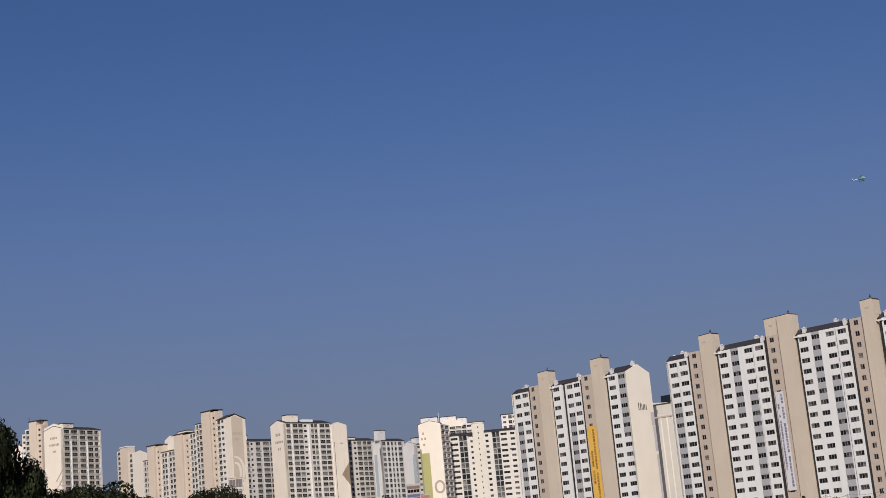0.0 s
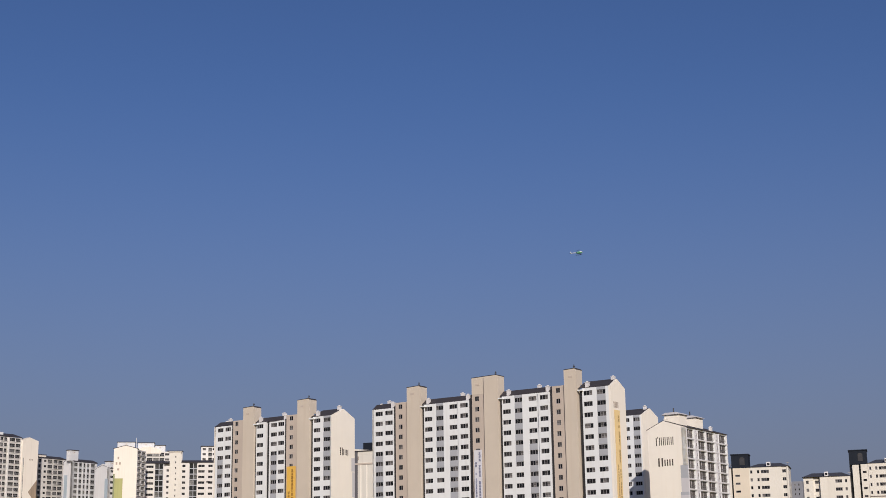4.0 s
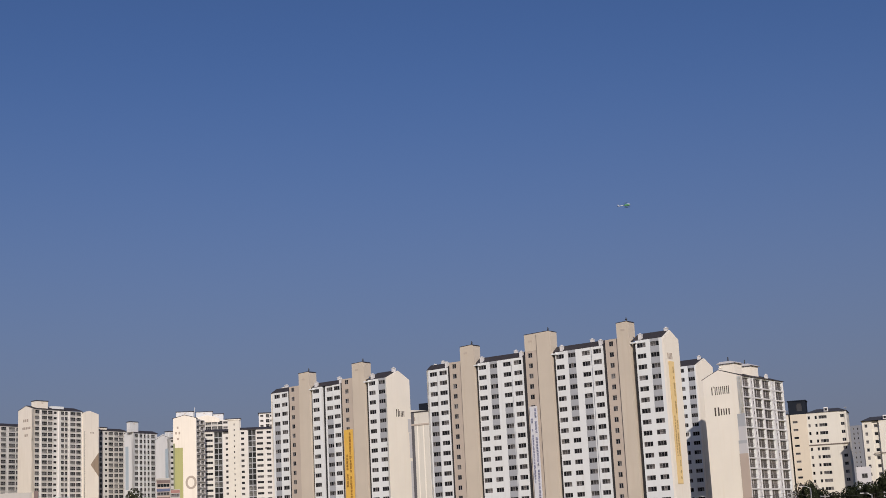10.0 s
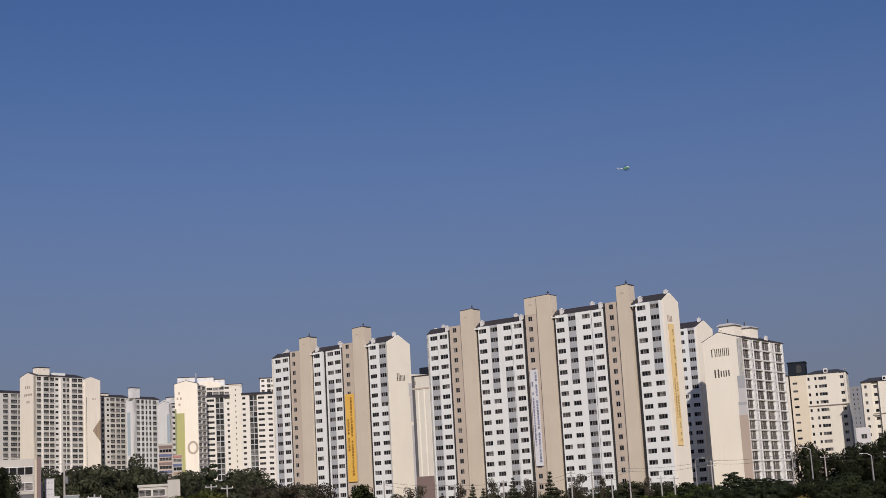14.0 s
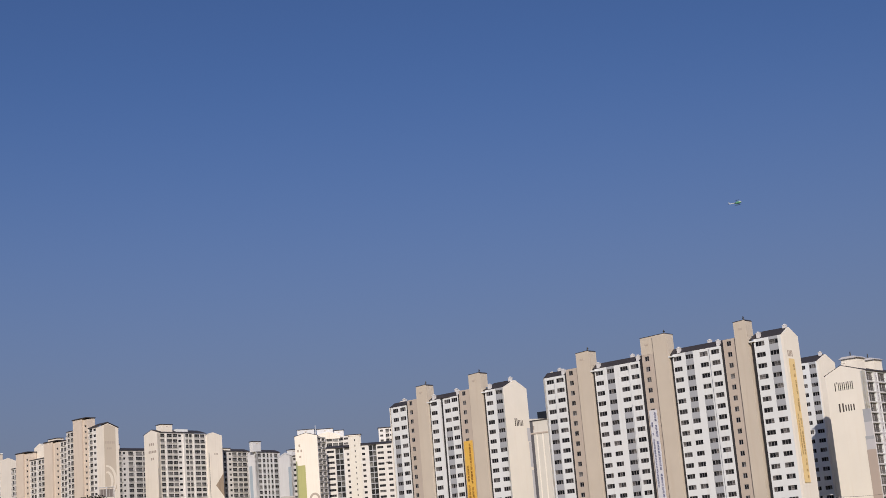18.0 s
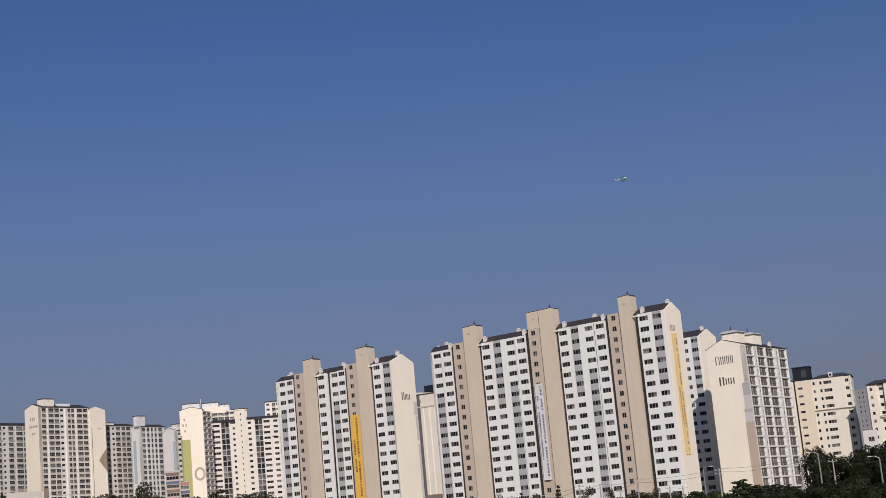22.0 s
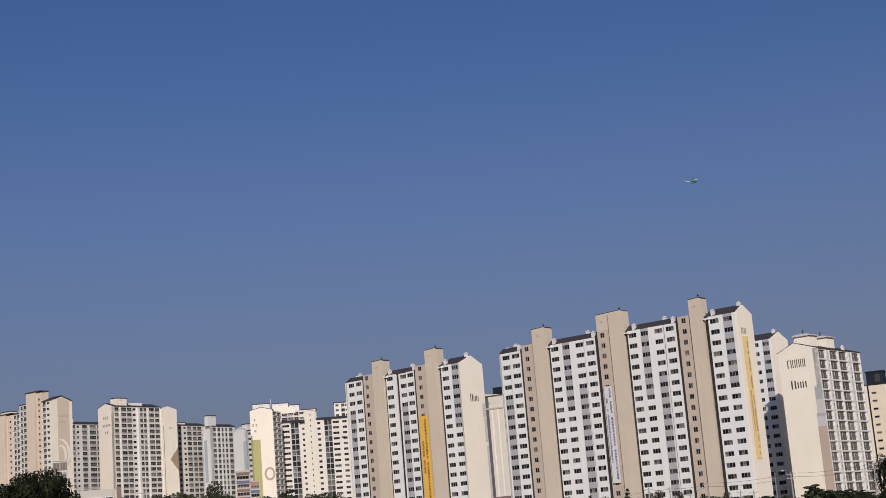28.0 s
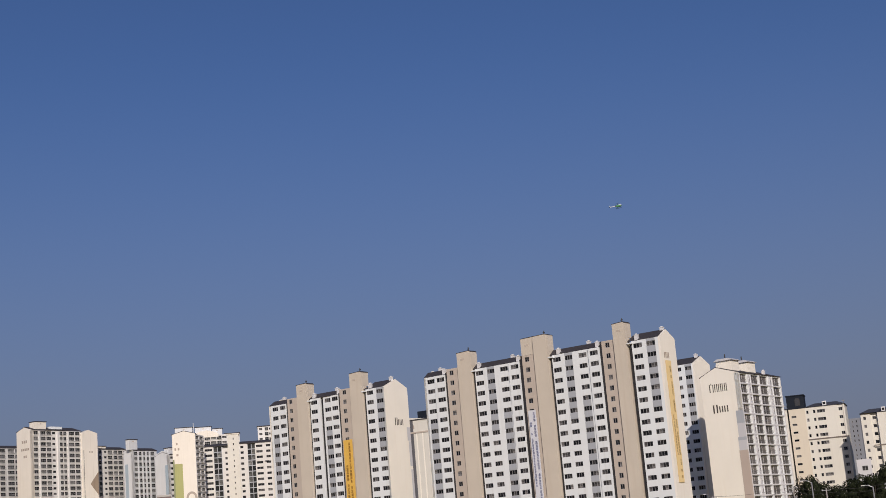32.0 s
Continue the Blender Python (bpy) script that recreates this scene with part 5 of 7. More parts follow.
LONG_BANK = ((-19.0, 106), (-16.8, 97), (-13.5, 88), (-11.4, 84), (-9.3, 79), (-7.1, 73), (-4.9, 67), (-2.8, 63.5))
xs = [-3.6 + 0.12 * i for i in range(131)]
soil_bank([(x, bank_y(x)) for x in xs],
          [(0.36 + 0.14 * noise.noise((x * 0.45, 2.0, 8.0)) + 0.07 * noise.noise((x * 1.9, 2.0, 3.0))) * smooth(-3.6, -0.5, x) * (1 - smooth(10.2, 12.0, x))
           * (0.35 if 8.4 < x < 9.1 else 1.0) for x in xs], 1.0, "low cut bank of orange-tan soil in the meadow")
azs = [-18.9 + 0.05 * i for i in range(320)]
soil_bank([long_bank(a) for a in azs],
          [(0.32 + 0.10 * noise.noise((a * 0.9, 2.0, 8.0)) + 0.06 * noise.noise((a * 2.7, 2.0, 3.0)) + 0.05 * noise.noise((a * 9.7, 1.0, 3.0))) * smooth(-19, -16.5, a) * (1 - smooth(-4.0, -3.0, a)) for a in azs],
          1.3, "long crumbling bank of orange-tan soil, partly overgrown")


def soil_mound(az, d, length, depth, h, seed):
    """A dumped heap of soil with a lumpy crest, tapering into the ground."""
    b = Builder()
    x0, y0 = polar(az, d)
    n, m = 40, 16
    for j in range(m + 1):
        for i in range(n + 1):
            u, v = 2 * i / n - 1, 2 * j / m - 1
            r = math.sqrt(u * u + v * v)
            k = max(0.0, 1 - r ** 2.0) ** 0.8
            lump = 0.68 + 0.34 * noise.noise((u * 2.0 + seed, v * 1.2, seed)) + 0.08 * noise.noise((u * 7 + seed, v * 5, 1))
            x, y = x0 + u * length / 2, y0 + v * depth / 2
            b.v.append((x, y, ground_z(x, y) - 0.06 + h * k * max(0.1, lump) * 1.55))
    b.f = [(j * (n + 1) + i, j * (n + 1) + i + 1, (j + 1) * (n + 1) + i + 1, (j + 1) * (n + 1) + i) for j in range(m) for i in range(n)]
    b.m = [0] * len(b.f)
    me = b.mesh("soil_mound", [DIRT])
    me.shade_smooth()
    tagged(new("soil_mound", me), "lumpy heap of dumped orange-tan soil", "soil mound", "soil heaps on the meadow")


for i, (az, d, ln, dp, h) in enumerate(((11.7, 31.5, 4.2, 2.6, 0.32), (8.0, 32, 2.5, 2.0, 0.36), (5.5, 32.3, 2.0, 1.8, 0.31), (3.5, 32.6, 1.9, 1.6, 0.30), (1.4, 33, 1.7, 1.5, 0.28))):
    soil_mound(az, d, ln, dp, h, 3.7 * i)


# ---- plants ----
def leaf_cloud(b, rnd, blobs, count, size, flat=0.5, up=0.25):
    """Small folded leaf clumps over the skins of some blobs, thinner inside."""
    weights = [bl[3] * bl[5] for bl in blobs]
    for _ in range(count):
        cx, cy, cz, rx, ry, rz = rnd.choices(blobs, weights)[0]
        d = Vector((rnd.gauss(0, 1), rnd.gauss(0, 1), rnd.gauss(0, 1))).normalized()
        r = rnd.uniform(0.55, 1.06) ** 0.5
        p = Vector((cx + d.x * rx * r, cy + d.y * ry * r, cz + d.z * rz * r))
        nrm = (d + Vector((rnd.gauss(0, flat), rnd.gauss(0, flat), rnd.gauss(0, flat) + up))).normalized()
        a = nrm.orthogonal().normalized()
        a.rotate(Matrix.Rotation(rnd.uniform(0, 6.28), 3, nrm))
        c = nrm.cross(a)
        s, t = size * rnd.uniform(0.6, 1.35), size * rnd.uniform(0.4, 0.9)
        k = len(b.v)
        b.v += [tuple(p - a * s), tuple(p - c * t - nrm * 0.15 * s), tuple(p + a * s), tuple(p + c * t - nrm * 0.15 * s)]
        b.f += [(k, k + 1, k + 2, k + 3)]
        b.m.append(0)
        b.soft += [tuple((d * 0.8 + nrm * 0.45).normalized())] * 4


def broadleaf(rnd, h, w, leaf, count=2600, size=0.34, low=0.12, lobes=11, lobe=1.0):
    """Trunk with forked limbs and a lobed crown; returns a thing at the origin, foot on the ground."""
    t = new("tree")
    b = Builder()
    b.tube([(0, 0, -0.3), (0.05 * h * rnd.uniform(-1, 1), 0, h * 0.3), (0.05 * h * rnd.uniform(-1, 1), 0.03 * h, h * 0.7)], [h * 0.028, h * 0.02, h * 0.008], 8)
    blobs = []
    for i in range(lobes):
        a, z = rnd.uniform(0, 6.28), rnd.uniform(low + 0.12, 0.86)
        rr = w / 2 * math.sin(math.pi * min(1, max(0.2, (1 - z) * 1.15 + 0.12))) * rnd.uniform(0.35, 0.8)
        s = rnd.uniform(0.24, 0.38) * w * (1.1 - 0.45 * z) * lobe
        blobs.append((rr * math.cos(a), rr * math.sin(a), z * h, s, s, s * rnd.uniform(0.6, 0.9)))
        b.tube([(0, 0, h * z * 0.45), (rr * 0.5 * math.cos(a), rr * 0.5 * math.sin(a), h * z * 0.75), (rr * math.cos(a), rr * math.sin(a), z * h)], [h * 0.012, h * 0.008, h * 0.003], 5)
    blobs.append((0, 0, h * 0.88, w * 0.22, w * 0.22, h * 0.12))
    part("trunk", b, BARK, t)
    c = Builder()
    leaf_cloud(c, rnd, blobs, count, size)
    part("crown", c, leaf, t)
    return t


def conifer(rnd, h, w, leaf, tiers=9, count=1700, size=0.26, droop=0.1, low=0.12):
    t = new("tree")
    b = Builder()
    b.tube([(0, 0, -0.3), (0, 0, h * 0.5), (0, 0, h * 0.98)], [h * 0.022, h * 0.014, h * 0.003], 7)
    blobs = []
    for i in range(tiers):
        z = low + (0.96 - low) * i / (tiers - 1)
        r = w / 2 * (1 - z) ** 0.8 + 0.12
        n = max(3, int(7 - 4 * z))
        for j in range(n):
            a = 6.28 * (j + rnd.random() * 0.6) / n
            q = r * rnd.uniform(0.55, 1.0)
            blobs.append((q * 0.62 * math.cos(a), q * 0.62 * math.sin(a), h * z - droop * q, q * 0.5, q * 0.5, h * 0.035 + 0.10 * q))
            b.tube([(0, 0, h * z), (q * math.cos(a), q * math.sin(a), h * z - droop * q)], [h * 0.007, h * 0.002], 4)
    part("trunk", b, BARK, t)
    c = Builder()
    leaf_cloud(c, rnd, blobs, count, size, 0.6)
    part("crown", c, leaf, t)
    return t


def pine_tree(rnd, h, w, leaf, pads=15, count=2400, size=0.26):
    """A bent trunk that carries flat, uneven pads of needles."""
    t = new("tree")
    b = Builder()
    k = 0.05 * h
    stem = [(0, 0, -0.3), (k * rnd.uniform(-1, 1), k * rnd.uniform(-1, 1), h * 0.35), (k * rnd.uniform(-1.5, 1.5), k * rnd.uniform(-1, 1), h * 0.7), (0, 0, h * 0.96)]
    b.tube(stem, [h * 0.026, h * 0.02, h * 0.012, h * 0.004], 7)
    blobs = []
    for i in range(pads):
        z = 0.25 + 0.72 * i / (pads - 1)
        r = w / 2 * (1.08 - z) ** 0.55 * rnd.uniform(0.45, 0.95)
        a = 2.4 * i + rnd.uniform(-0.5, 0.5)
        x, y = r * 0.75 * math.cos(a), r * 0.75 * math.sin(a)
        s = w * rnd.uniform(0.16, 0.24) * (1.15 - 0.5 * z)
        blobs.append((x, y, z * h, s, s, s * rnd.uniform(0.28, 0.45)))
        b.tube([(0, 0, h * (z - 0.08)), (x * 0.6, y * 0.6, h * (z - 0.03)), (x, y, h * z)], [h * 0.009, h * 0.006, h * 0.002], 5)
    part("trunk", b, BARK, t)
    c = Builder()
    leaf_cloud(c, rnd, blobs, count, size, 0.5, 0.5)
    part("crown", c, leaf, t)
    return t


def cone_bush(rnd, h, w, leaf, count=12000, size=0.08):
    """A broad bushy cone, leafy down to the ground, with a ragged outline."""
    t = new("tree")
    b, blobs = Builder(), []
    b.tube([(0, 0, -0.3), (0.1, 0, h * 0.5), (0, 0.05, h * 0.92)], [0.16, 0.1, 0.02], 7)
    for i in range(60):
        z = 0.07 + 0.86 * (i / 59) ** 1.15
        a, r = 2.4 * i + rnd.uniform(-0.5, 0.5), w / 2 * (1.02 - z) ** 1.05 * rnd.uniform(0.4, 0.95)
        q = w * rnd.uniform(0.10, 0.17) * (1.25 - 0.85 * z)
        blobs.append((r * math.cos(a), r * math.sin(a), z * h, q, q, q * rnd.uniform(0.7, 1.1)))
        b.tube([(0, 0, max(0.05, z * h - 0.3)), (r * math.cos(a), r * math.sin(a), z * h)], [0.04, 0.012], 4)
    part("trunk", b, BARK, t)
    c = Builder()
    leaf_cloud(c, rnd, blobs, count, size, 0.95)
    part("crown", c, leaf, t)
    return t


def shrub(rnd, h, w, leaf, count=1500, size=0.2, name="shrub"):
    t = new(name)
    b, blobs = Builder(), []
    for i in range(9):
        a, q, z = rnd.uniform(0, 6.28), w / 2 * rnd.uniform(0.1, 0.72), h * rnd.uniform(0.14, 0.8)
        b.tube([(0.1 * math.cos(a), 0.1 * math.sin(a), -0.2), (q * math.cos(a), q * math.sin(a), z)], [0.05 + h * 0.008, 0.02], 5)
        blobs.append((q * math.cos(a), q * math.sin(a), z, w * 0.22, w * 0.22, h * 0.22))
    part("stem", b, BARK, t)
    c = Builder()
    leaf_cloud(c, rnd, blobs, count, size)
    part("crown", c, leaf, t)
    return t


rt = random.Random(11)
GROUPS = {
    "grove": ("dark broad-crowned tree in a dense grove", "tree", "dark grove beside the meadow"),
    "belt": ("dark green broadleaf tree in the tree belt before the estate", "tree", "tree belt before the estate"),
    "copse": ("dark tree among others before the cream blocks", "tree", "dark trees before the cream blocks"),
    "pine": ("blackish pine with layered boughs at the foot of a block", "tree", "pines before the blocks"),
    "cone": ("slim conical tree by the road", "tree", "roadside conical trees"),
    "shrub": ("low green shrub on the meadow's edge", "shrub", "shrubs on the meadow's edge"),
    "scrub": ("dark shrub at the foot of the grove", "shrub", "dark shrubs at the foot of the grove"),
    "bush": ("yellowish green bushy tree on the meadow's edge", "shrub", "bushy trees on the meadow's edge"),
    "round": ("single dark bushy tree standing out on the meadow", "tree", ""),
    "weed": ("small dark green weedy bush on the meadow", "weed", "weedy bushes along the soil bank"),
    "brown": ("thin tree with brownish leaves", "tree", "thin brownish trees"),
}
PROTO = {
    "grove": [broadleaf(rt, 10, 9.5, LEAF_DARK, 22000, 0.175, 0.0, 34, 0.78) for _ in range(4)],
    "belt": [broadleaf(rt, 10, 8.5, LEAF_BELT, 8500, 0.20, 0.0, 30, 0.66) for _ in range(4)],
    "copse": [broadleaf(rt, 10, 8.5, LEAF_DARK, 9000, 0.21, 0.0, 28, 0.68) for _ in range(3)],
    "pine": [pine_tree(rt, 10, 8.5, LEAF_PINE) for _ in range(4)],
    "cone": [conifer(rt, 10, 3.4, LEAF_BELT, 10, 2400, 0.19, 0.1, 0.08) for _ in range(3)],
    "shrub": [shrub(rt, 3, 4, LEAF_MID, 1100, 0.17) for _ in range(3)],
    "scrub": [shrub(rt, 3, 4, LEAF_PINE, 2600, 0.12) for _ in range(3)],
    "bush": [shrub(rt, 5, 6, LEAF_BUSH, 5000, 0.13) for _ in range(3)],
    "round": [cone_bush(rt, 4, 4.9, LEAF_LONE, 17000, 0.078)],
    "weed": [shrub(rt, 1, 2, LEAF_MID, 500, 0.085, "weed_bush") for _ in range(3)],
    "brown": [broadleaf(rt, 8, 6, LEAF_BROWN, 2000, 0.17, 0.0, 14, 0.8) for _ in range(2)],
}
for kind, protos in PROTO.items():
    for p in protos:
        tagged(p, *GROUPS[kind])
USED = set()


def plant(kind, az, d, h, wide=1.0):
    """Sets a plant of this kind and height at its place on the ground."""
    i = rt.randrange(len(PROTO[kind]))
    src = PROTO[kind][i]
    base = {"shrub": 3, "scrub": 3, "bush": 5, "brown": 8, "round": 4, "weed": 1}.get(kind, 10)
    x, y = polar(az, d)
    s = h / base * (1.1 if kind in ("grove", "belt", "copse") else 1.0)
    m = pose(x, y, ground_z(x, y) - 0.05, 0, 0, rt.uniform(0, 360))
    sc = (s * wide, s * wide, s)
    if (kind, i) not in USED:
        USED.add((kind, i))
        ob = src
        ob.matrix_basis = m
    else:
        ob = copy_thing(src, m)
    ob.scale = sc
    return ob


def top_h(el, d, az):
    """Height of a plant at this bearing and distance whose top stands el degrees over the eye."""
    return d * math.tan(radians(el)) + EYE - ground_z(*polar(az, d))


# the dark grove: crown tops by bearing
for az, el, d, w in ((-26.0, 6.8, 118, 0.6), (-24.8, 7.0, 114, 0.38), (-23.7, 5.4, 118, 0.5), (-22.6, 4.2, 125, 0.8), (-21.3, 4.3, 124, 0.8), (-20.1, 4.3, 128, 0.8),
                     (-19.0, 3.7, 126, 0.8), (-17.9, 3.45, 130, 0.8), (-16.9, 3.75, 128, 0.72), (-16.15, 3.85, 132, 0.6), (-15.4, 3.05, 133, 0.62), (-14.8, 2.7, 134, 0.55), (-14.6, 1.7, 126, 0.8),
                     (-27.4, 6.8, 118, 0.7), (-28.9, 6.2, 116, 0.8), (-24.0, 3.4, 108, 1.0), (-21.6, 2.8, 110, 1.0), (-19.4, 2.5, 112, 1.0), (-17.3, 2.3, 114, 1.0),
                     (-16.2, 2.0, 118, 0.7), (-26.4, 3.8, 104, 1.0)):
    plant("grove", az, d, top_h(el - 0.3, d, az), w)
for i in range(15):
    plant("grove", -28.5 + i * 0.92, rt.uniform(136, 146), rt.uniform(6.0, 8.0) if i < 12 else rt.uniform(5.0, 6.0), 1.1)
for i in range(26):
    plant("scrub", -28 + i * 0.55, 104 + rt.uniform(-3, 10), rt.uniform(1.4, 2.5), 1.3)
# the belt before the far estate
for i in range(46):
    az = -14.0 + i * 0.225 + rt.uniform(-0.1, 0.1)
    el = 2.4 + 0.15 * math.sin(az * 2.1) if az < -9.2 else 1.95 + 0.15 * math.sin(az * 3)
    if az > -4.9:
        el = 1.2
    d = rt.uniform(285, 345)
    plant("belt", az, d, top_h(el * rt.uniform(0.86, 1.04), d, az), 1.0)
for i in range(24):
    az = -9.6 + i * 0.27
    d = rt.uniform(250, 280)
    if not -10.2 < az < -7.0:
        plant("belt", az, d, top_h(rt.uniform(0.9, 1.4), d, az), 1.2)
plant("belt", -9.8, 320, top_h(2.75, 320, -9.8), 0.6)
plant("pine", -7.05, 300, top_h(2.5, 300, -7.05), 0.7)
for i in range(9):
    plant("bush", -9.9 + i * 0.42, rt.uniform(205, 225), rt.uniform(4.6, 6.4), 1.25)
for i in range(16):
    plant("shrub", -10.0 + i * 0.42, rt.uniform(180, 200), rt.uniform(1.8, 3.0), 1.3)
for i in range(8):
    plant("brown", -5.6 + i * 0.42, rt.uniform(240, 262), rt.uniform(5.5, 8.0), 1.0)
for i in range(9):
    plant("brown", -12.9 + i * 0.24 + rt.uniform(-0.08, 0.08), rt.uniform(193, 199), rt.uniform(1.6, 2.6), 0.9)
for i in range(15):
    plant("belt" if i % 3 else "brown", -13.45 + i * 0.195 + rt.uniform(-0.06, 0.06), rt.uniform(190, 199), rt.uniform(2.2, 3.5), 0.95)
# the strip of small trees at the foot of the near blocks
for i in range(64):
    az = -1.2 + i * 0.215
    d = rt.uniform(322, 345)
    plant("belt" if rt.random() < 0.6 else "shrub", az, d, rt.uniform(3.4, 5.4) if rt.random() < 0.75 else rt.uniform(2.5, 3.4), 1.2)
for i in range(46):
    plant("shrub", -1.5 + i * 0.31, rt.uniform(308, 320), rt.uniform(1.6, 2.8), 1.6)
for az, el in ((6.12, 1.5), (4.67, 1.35), (3.1, 1.2), (3.5, 1.0), (1.9, 0.9), (0.3, 0.9)):
    plant("cone", az, 326, top_h(el, 326, az), 1.7)
for az, h in ((2.55, 7.5), (3.8, 8.2), (5.2, 7.6), (5.5, 6.8), (7.3, 7.8), (8.15, 7.0), (9.9, 6.4)):
    plant("brown", az, 321, h, 0.6)
plant("brown", 0.55, 322, 7.2, 0.8)
plant("brown", 1.0, 324, 7.4, 0.8)
plant("brown", 6.95, 318, 6.0, 0.8)
for az, el, d in ((13.1, 1.05, 318), (12.45, 0.55, 322), (11.35, 0.75, 325), (10.4, 0.6, 328), (9.6, 0.62, 326), (8.9, 0.55, 328), (14.0, 0.75, 322), (14.6, 0.7, 320), (15.1, 0.62, 318), (13.4, 0.85, 330), (13.75, 0.8, 326), (14.3, 0.75, 332), (14.85, 0.7, 330), (12.8, 0.6, 334)):
    plant("pine", az, d, top_h(el, d, az), 1.6)
for i in range(18):
    plant("scrub", 11.9 + i * 0.2 + rt.uniform(-0.06, 0.06), rt.uniform(308, 314), rt.uniform(2.4, 3.6), 1.3)
# trees before the cream blocks
for az, el, w in ((16.05, 1.85, 0.5), (16.5, 1.55, 0.8), (17.0, 1.42, 0.9), (17.5, 1.58, 0.9), (17.9, 1.72, 0.8), (18.3, 1.68, 0.8), (18.7, 1.8, 0.7), (19.1, 2.15, 0.6), (19.5, 1.8, 0.7),
                  (19.95, 1.4, 0.8), (20.4, 1.2, 0.9), (21.0, 1.45, 0.9), (21.5, 1.5, 0.8)):
    d = rt.uniform(316, 332)
    plant("copse", az, d, top_h(el, d, az), w)
plant("brown", 15.68, 330, top_h(2.0, 330, 15.68), 0.55)
plant("brown", 16.15, 334, top_h(2.0, 334, 16.15), 0.5)
for az, el in ((22.2, 1.75), (22.9, 1.92), (23.45, 1.8), (24.1, 1.88), (24.7, 1.85), (25.35, 1.8), (26.1, 2.15), (26.8, 2.05), (27.5, 2.2), (28.3, 2.2), (29.2, 2.2)):
    d = rt.uniform(196, 210)
    plant("copse", az, d, top_h(el, d, az), 1.0)
for az, el, d in ((24.07, 2.5, 230), (25.1, 2.45, 232)):
    plant("pine", az, d, top_h(el, d, az), 0.9)
# single plants out on the meadow
plant("round", -1.2, 93, 4.0, 1.08)
for az, d, h in ((-3.0, 90, 0.6), (-2.5, 88, 0.8), (-2.0, 92, 0.8), (-0.2, 92, 0.8), (0.5, 86, 0.6)):
    plant("weed", az, d, h, 1.1)
for i in range(96):
    az = rt.uniform(-9.2, -6.3) if i < 34 else rt.uniform(-18.0, -3.2)
    x, y = long_bank(az)
    y += rt.uniform(-1.4, 0.6) if i < 70 else rt.uniform(1.0, 4.5)
    plant("weed", math.degrees(math.atan2(x, y)), math.hypot(x, y), rt.uniform(0.2, 0.42), 1.1)
for i in range(30):
    x, y = long_bank(-7.4 + i * 0.125)
    y += rt.uniform(7.0, 11.0)
    plant("weed", math.degrees(math.atan2(x, y)), math.hypot(x, y), rt.uniform(0.3, 0.6), 1.7)
for i in range(40):
    x = -3.6 + i * 0.066 + rt.uniform(-0.1, 0.1)
    y = bank_y(x) + rt.uniform(-2.6, 0.4)
    plant("weed", math.degrees(math.atan2(x, y)), math.hypot(x, y), rt.uniform(0.28, 0.55), 1.0)
for i in range(14):
    x = 0.3 + i * 0.09
    y = bank_y(x) + rt.uniform(0.5, 2.5)
    plant("weed", math.degrees(math.atan2(x, y)), math.hypot(x, y), rt.uniform(0.25, 0.45), 1.2)
for i in range(84):
    x = -3.2 + i * 0.177 + rt.uniform(-0.25, 0.25)
    y = bank_y(x) + (rt.uniform(0.4, 2.5) if rt.random() < 0.7 else rt.uniform(-0.7, 0.0))
    plant("weed", math.degrees(math.atan2(x, y)), math.hypot(x, y), rt.uniform(0.10, 0.27), 1.0)
plant("weed", 9.2, 58, 0.75, 0.8)
for i in range(16):
    plant("shrub", -15.4 + i * 0.34, rt.uniform(168, 190), rt.uniform(1.3, 2.3), 1.5)
for az, h, d in ((15.9, 1.2, 64), (16.5, 2.2, 66), (17.3, 2.3, 67), (18.2, 2.0, 68), (19.2, 1.9, 70), (20.3, 1.8, 72)):
    plant("grove", az, d, h, 1.25)


for kind, protos in PROTO.items():
    for i, p in enumerate(protos):
        if (kind, i) not in USED:
            for ob in [*p.children, p]:
                bpy.data.objects.remove(ob)


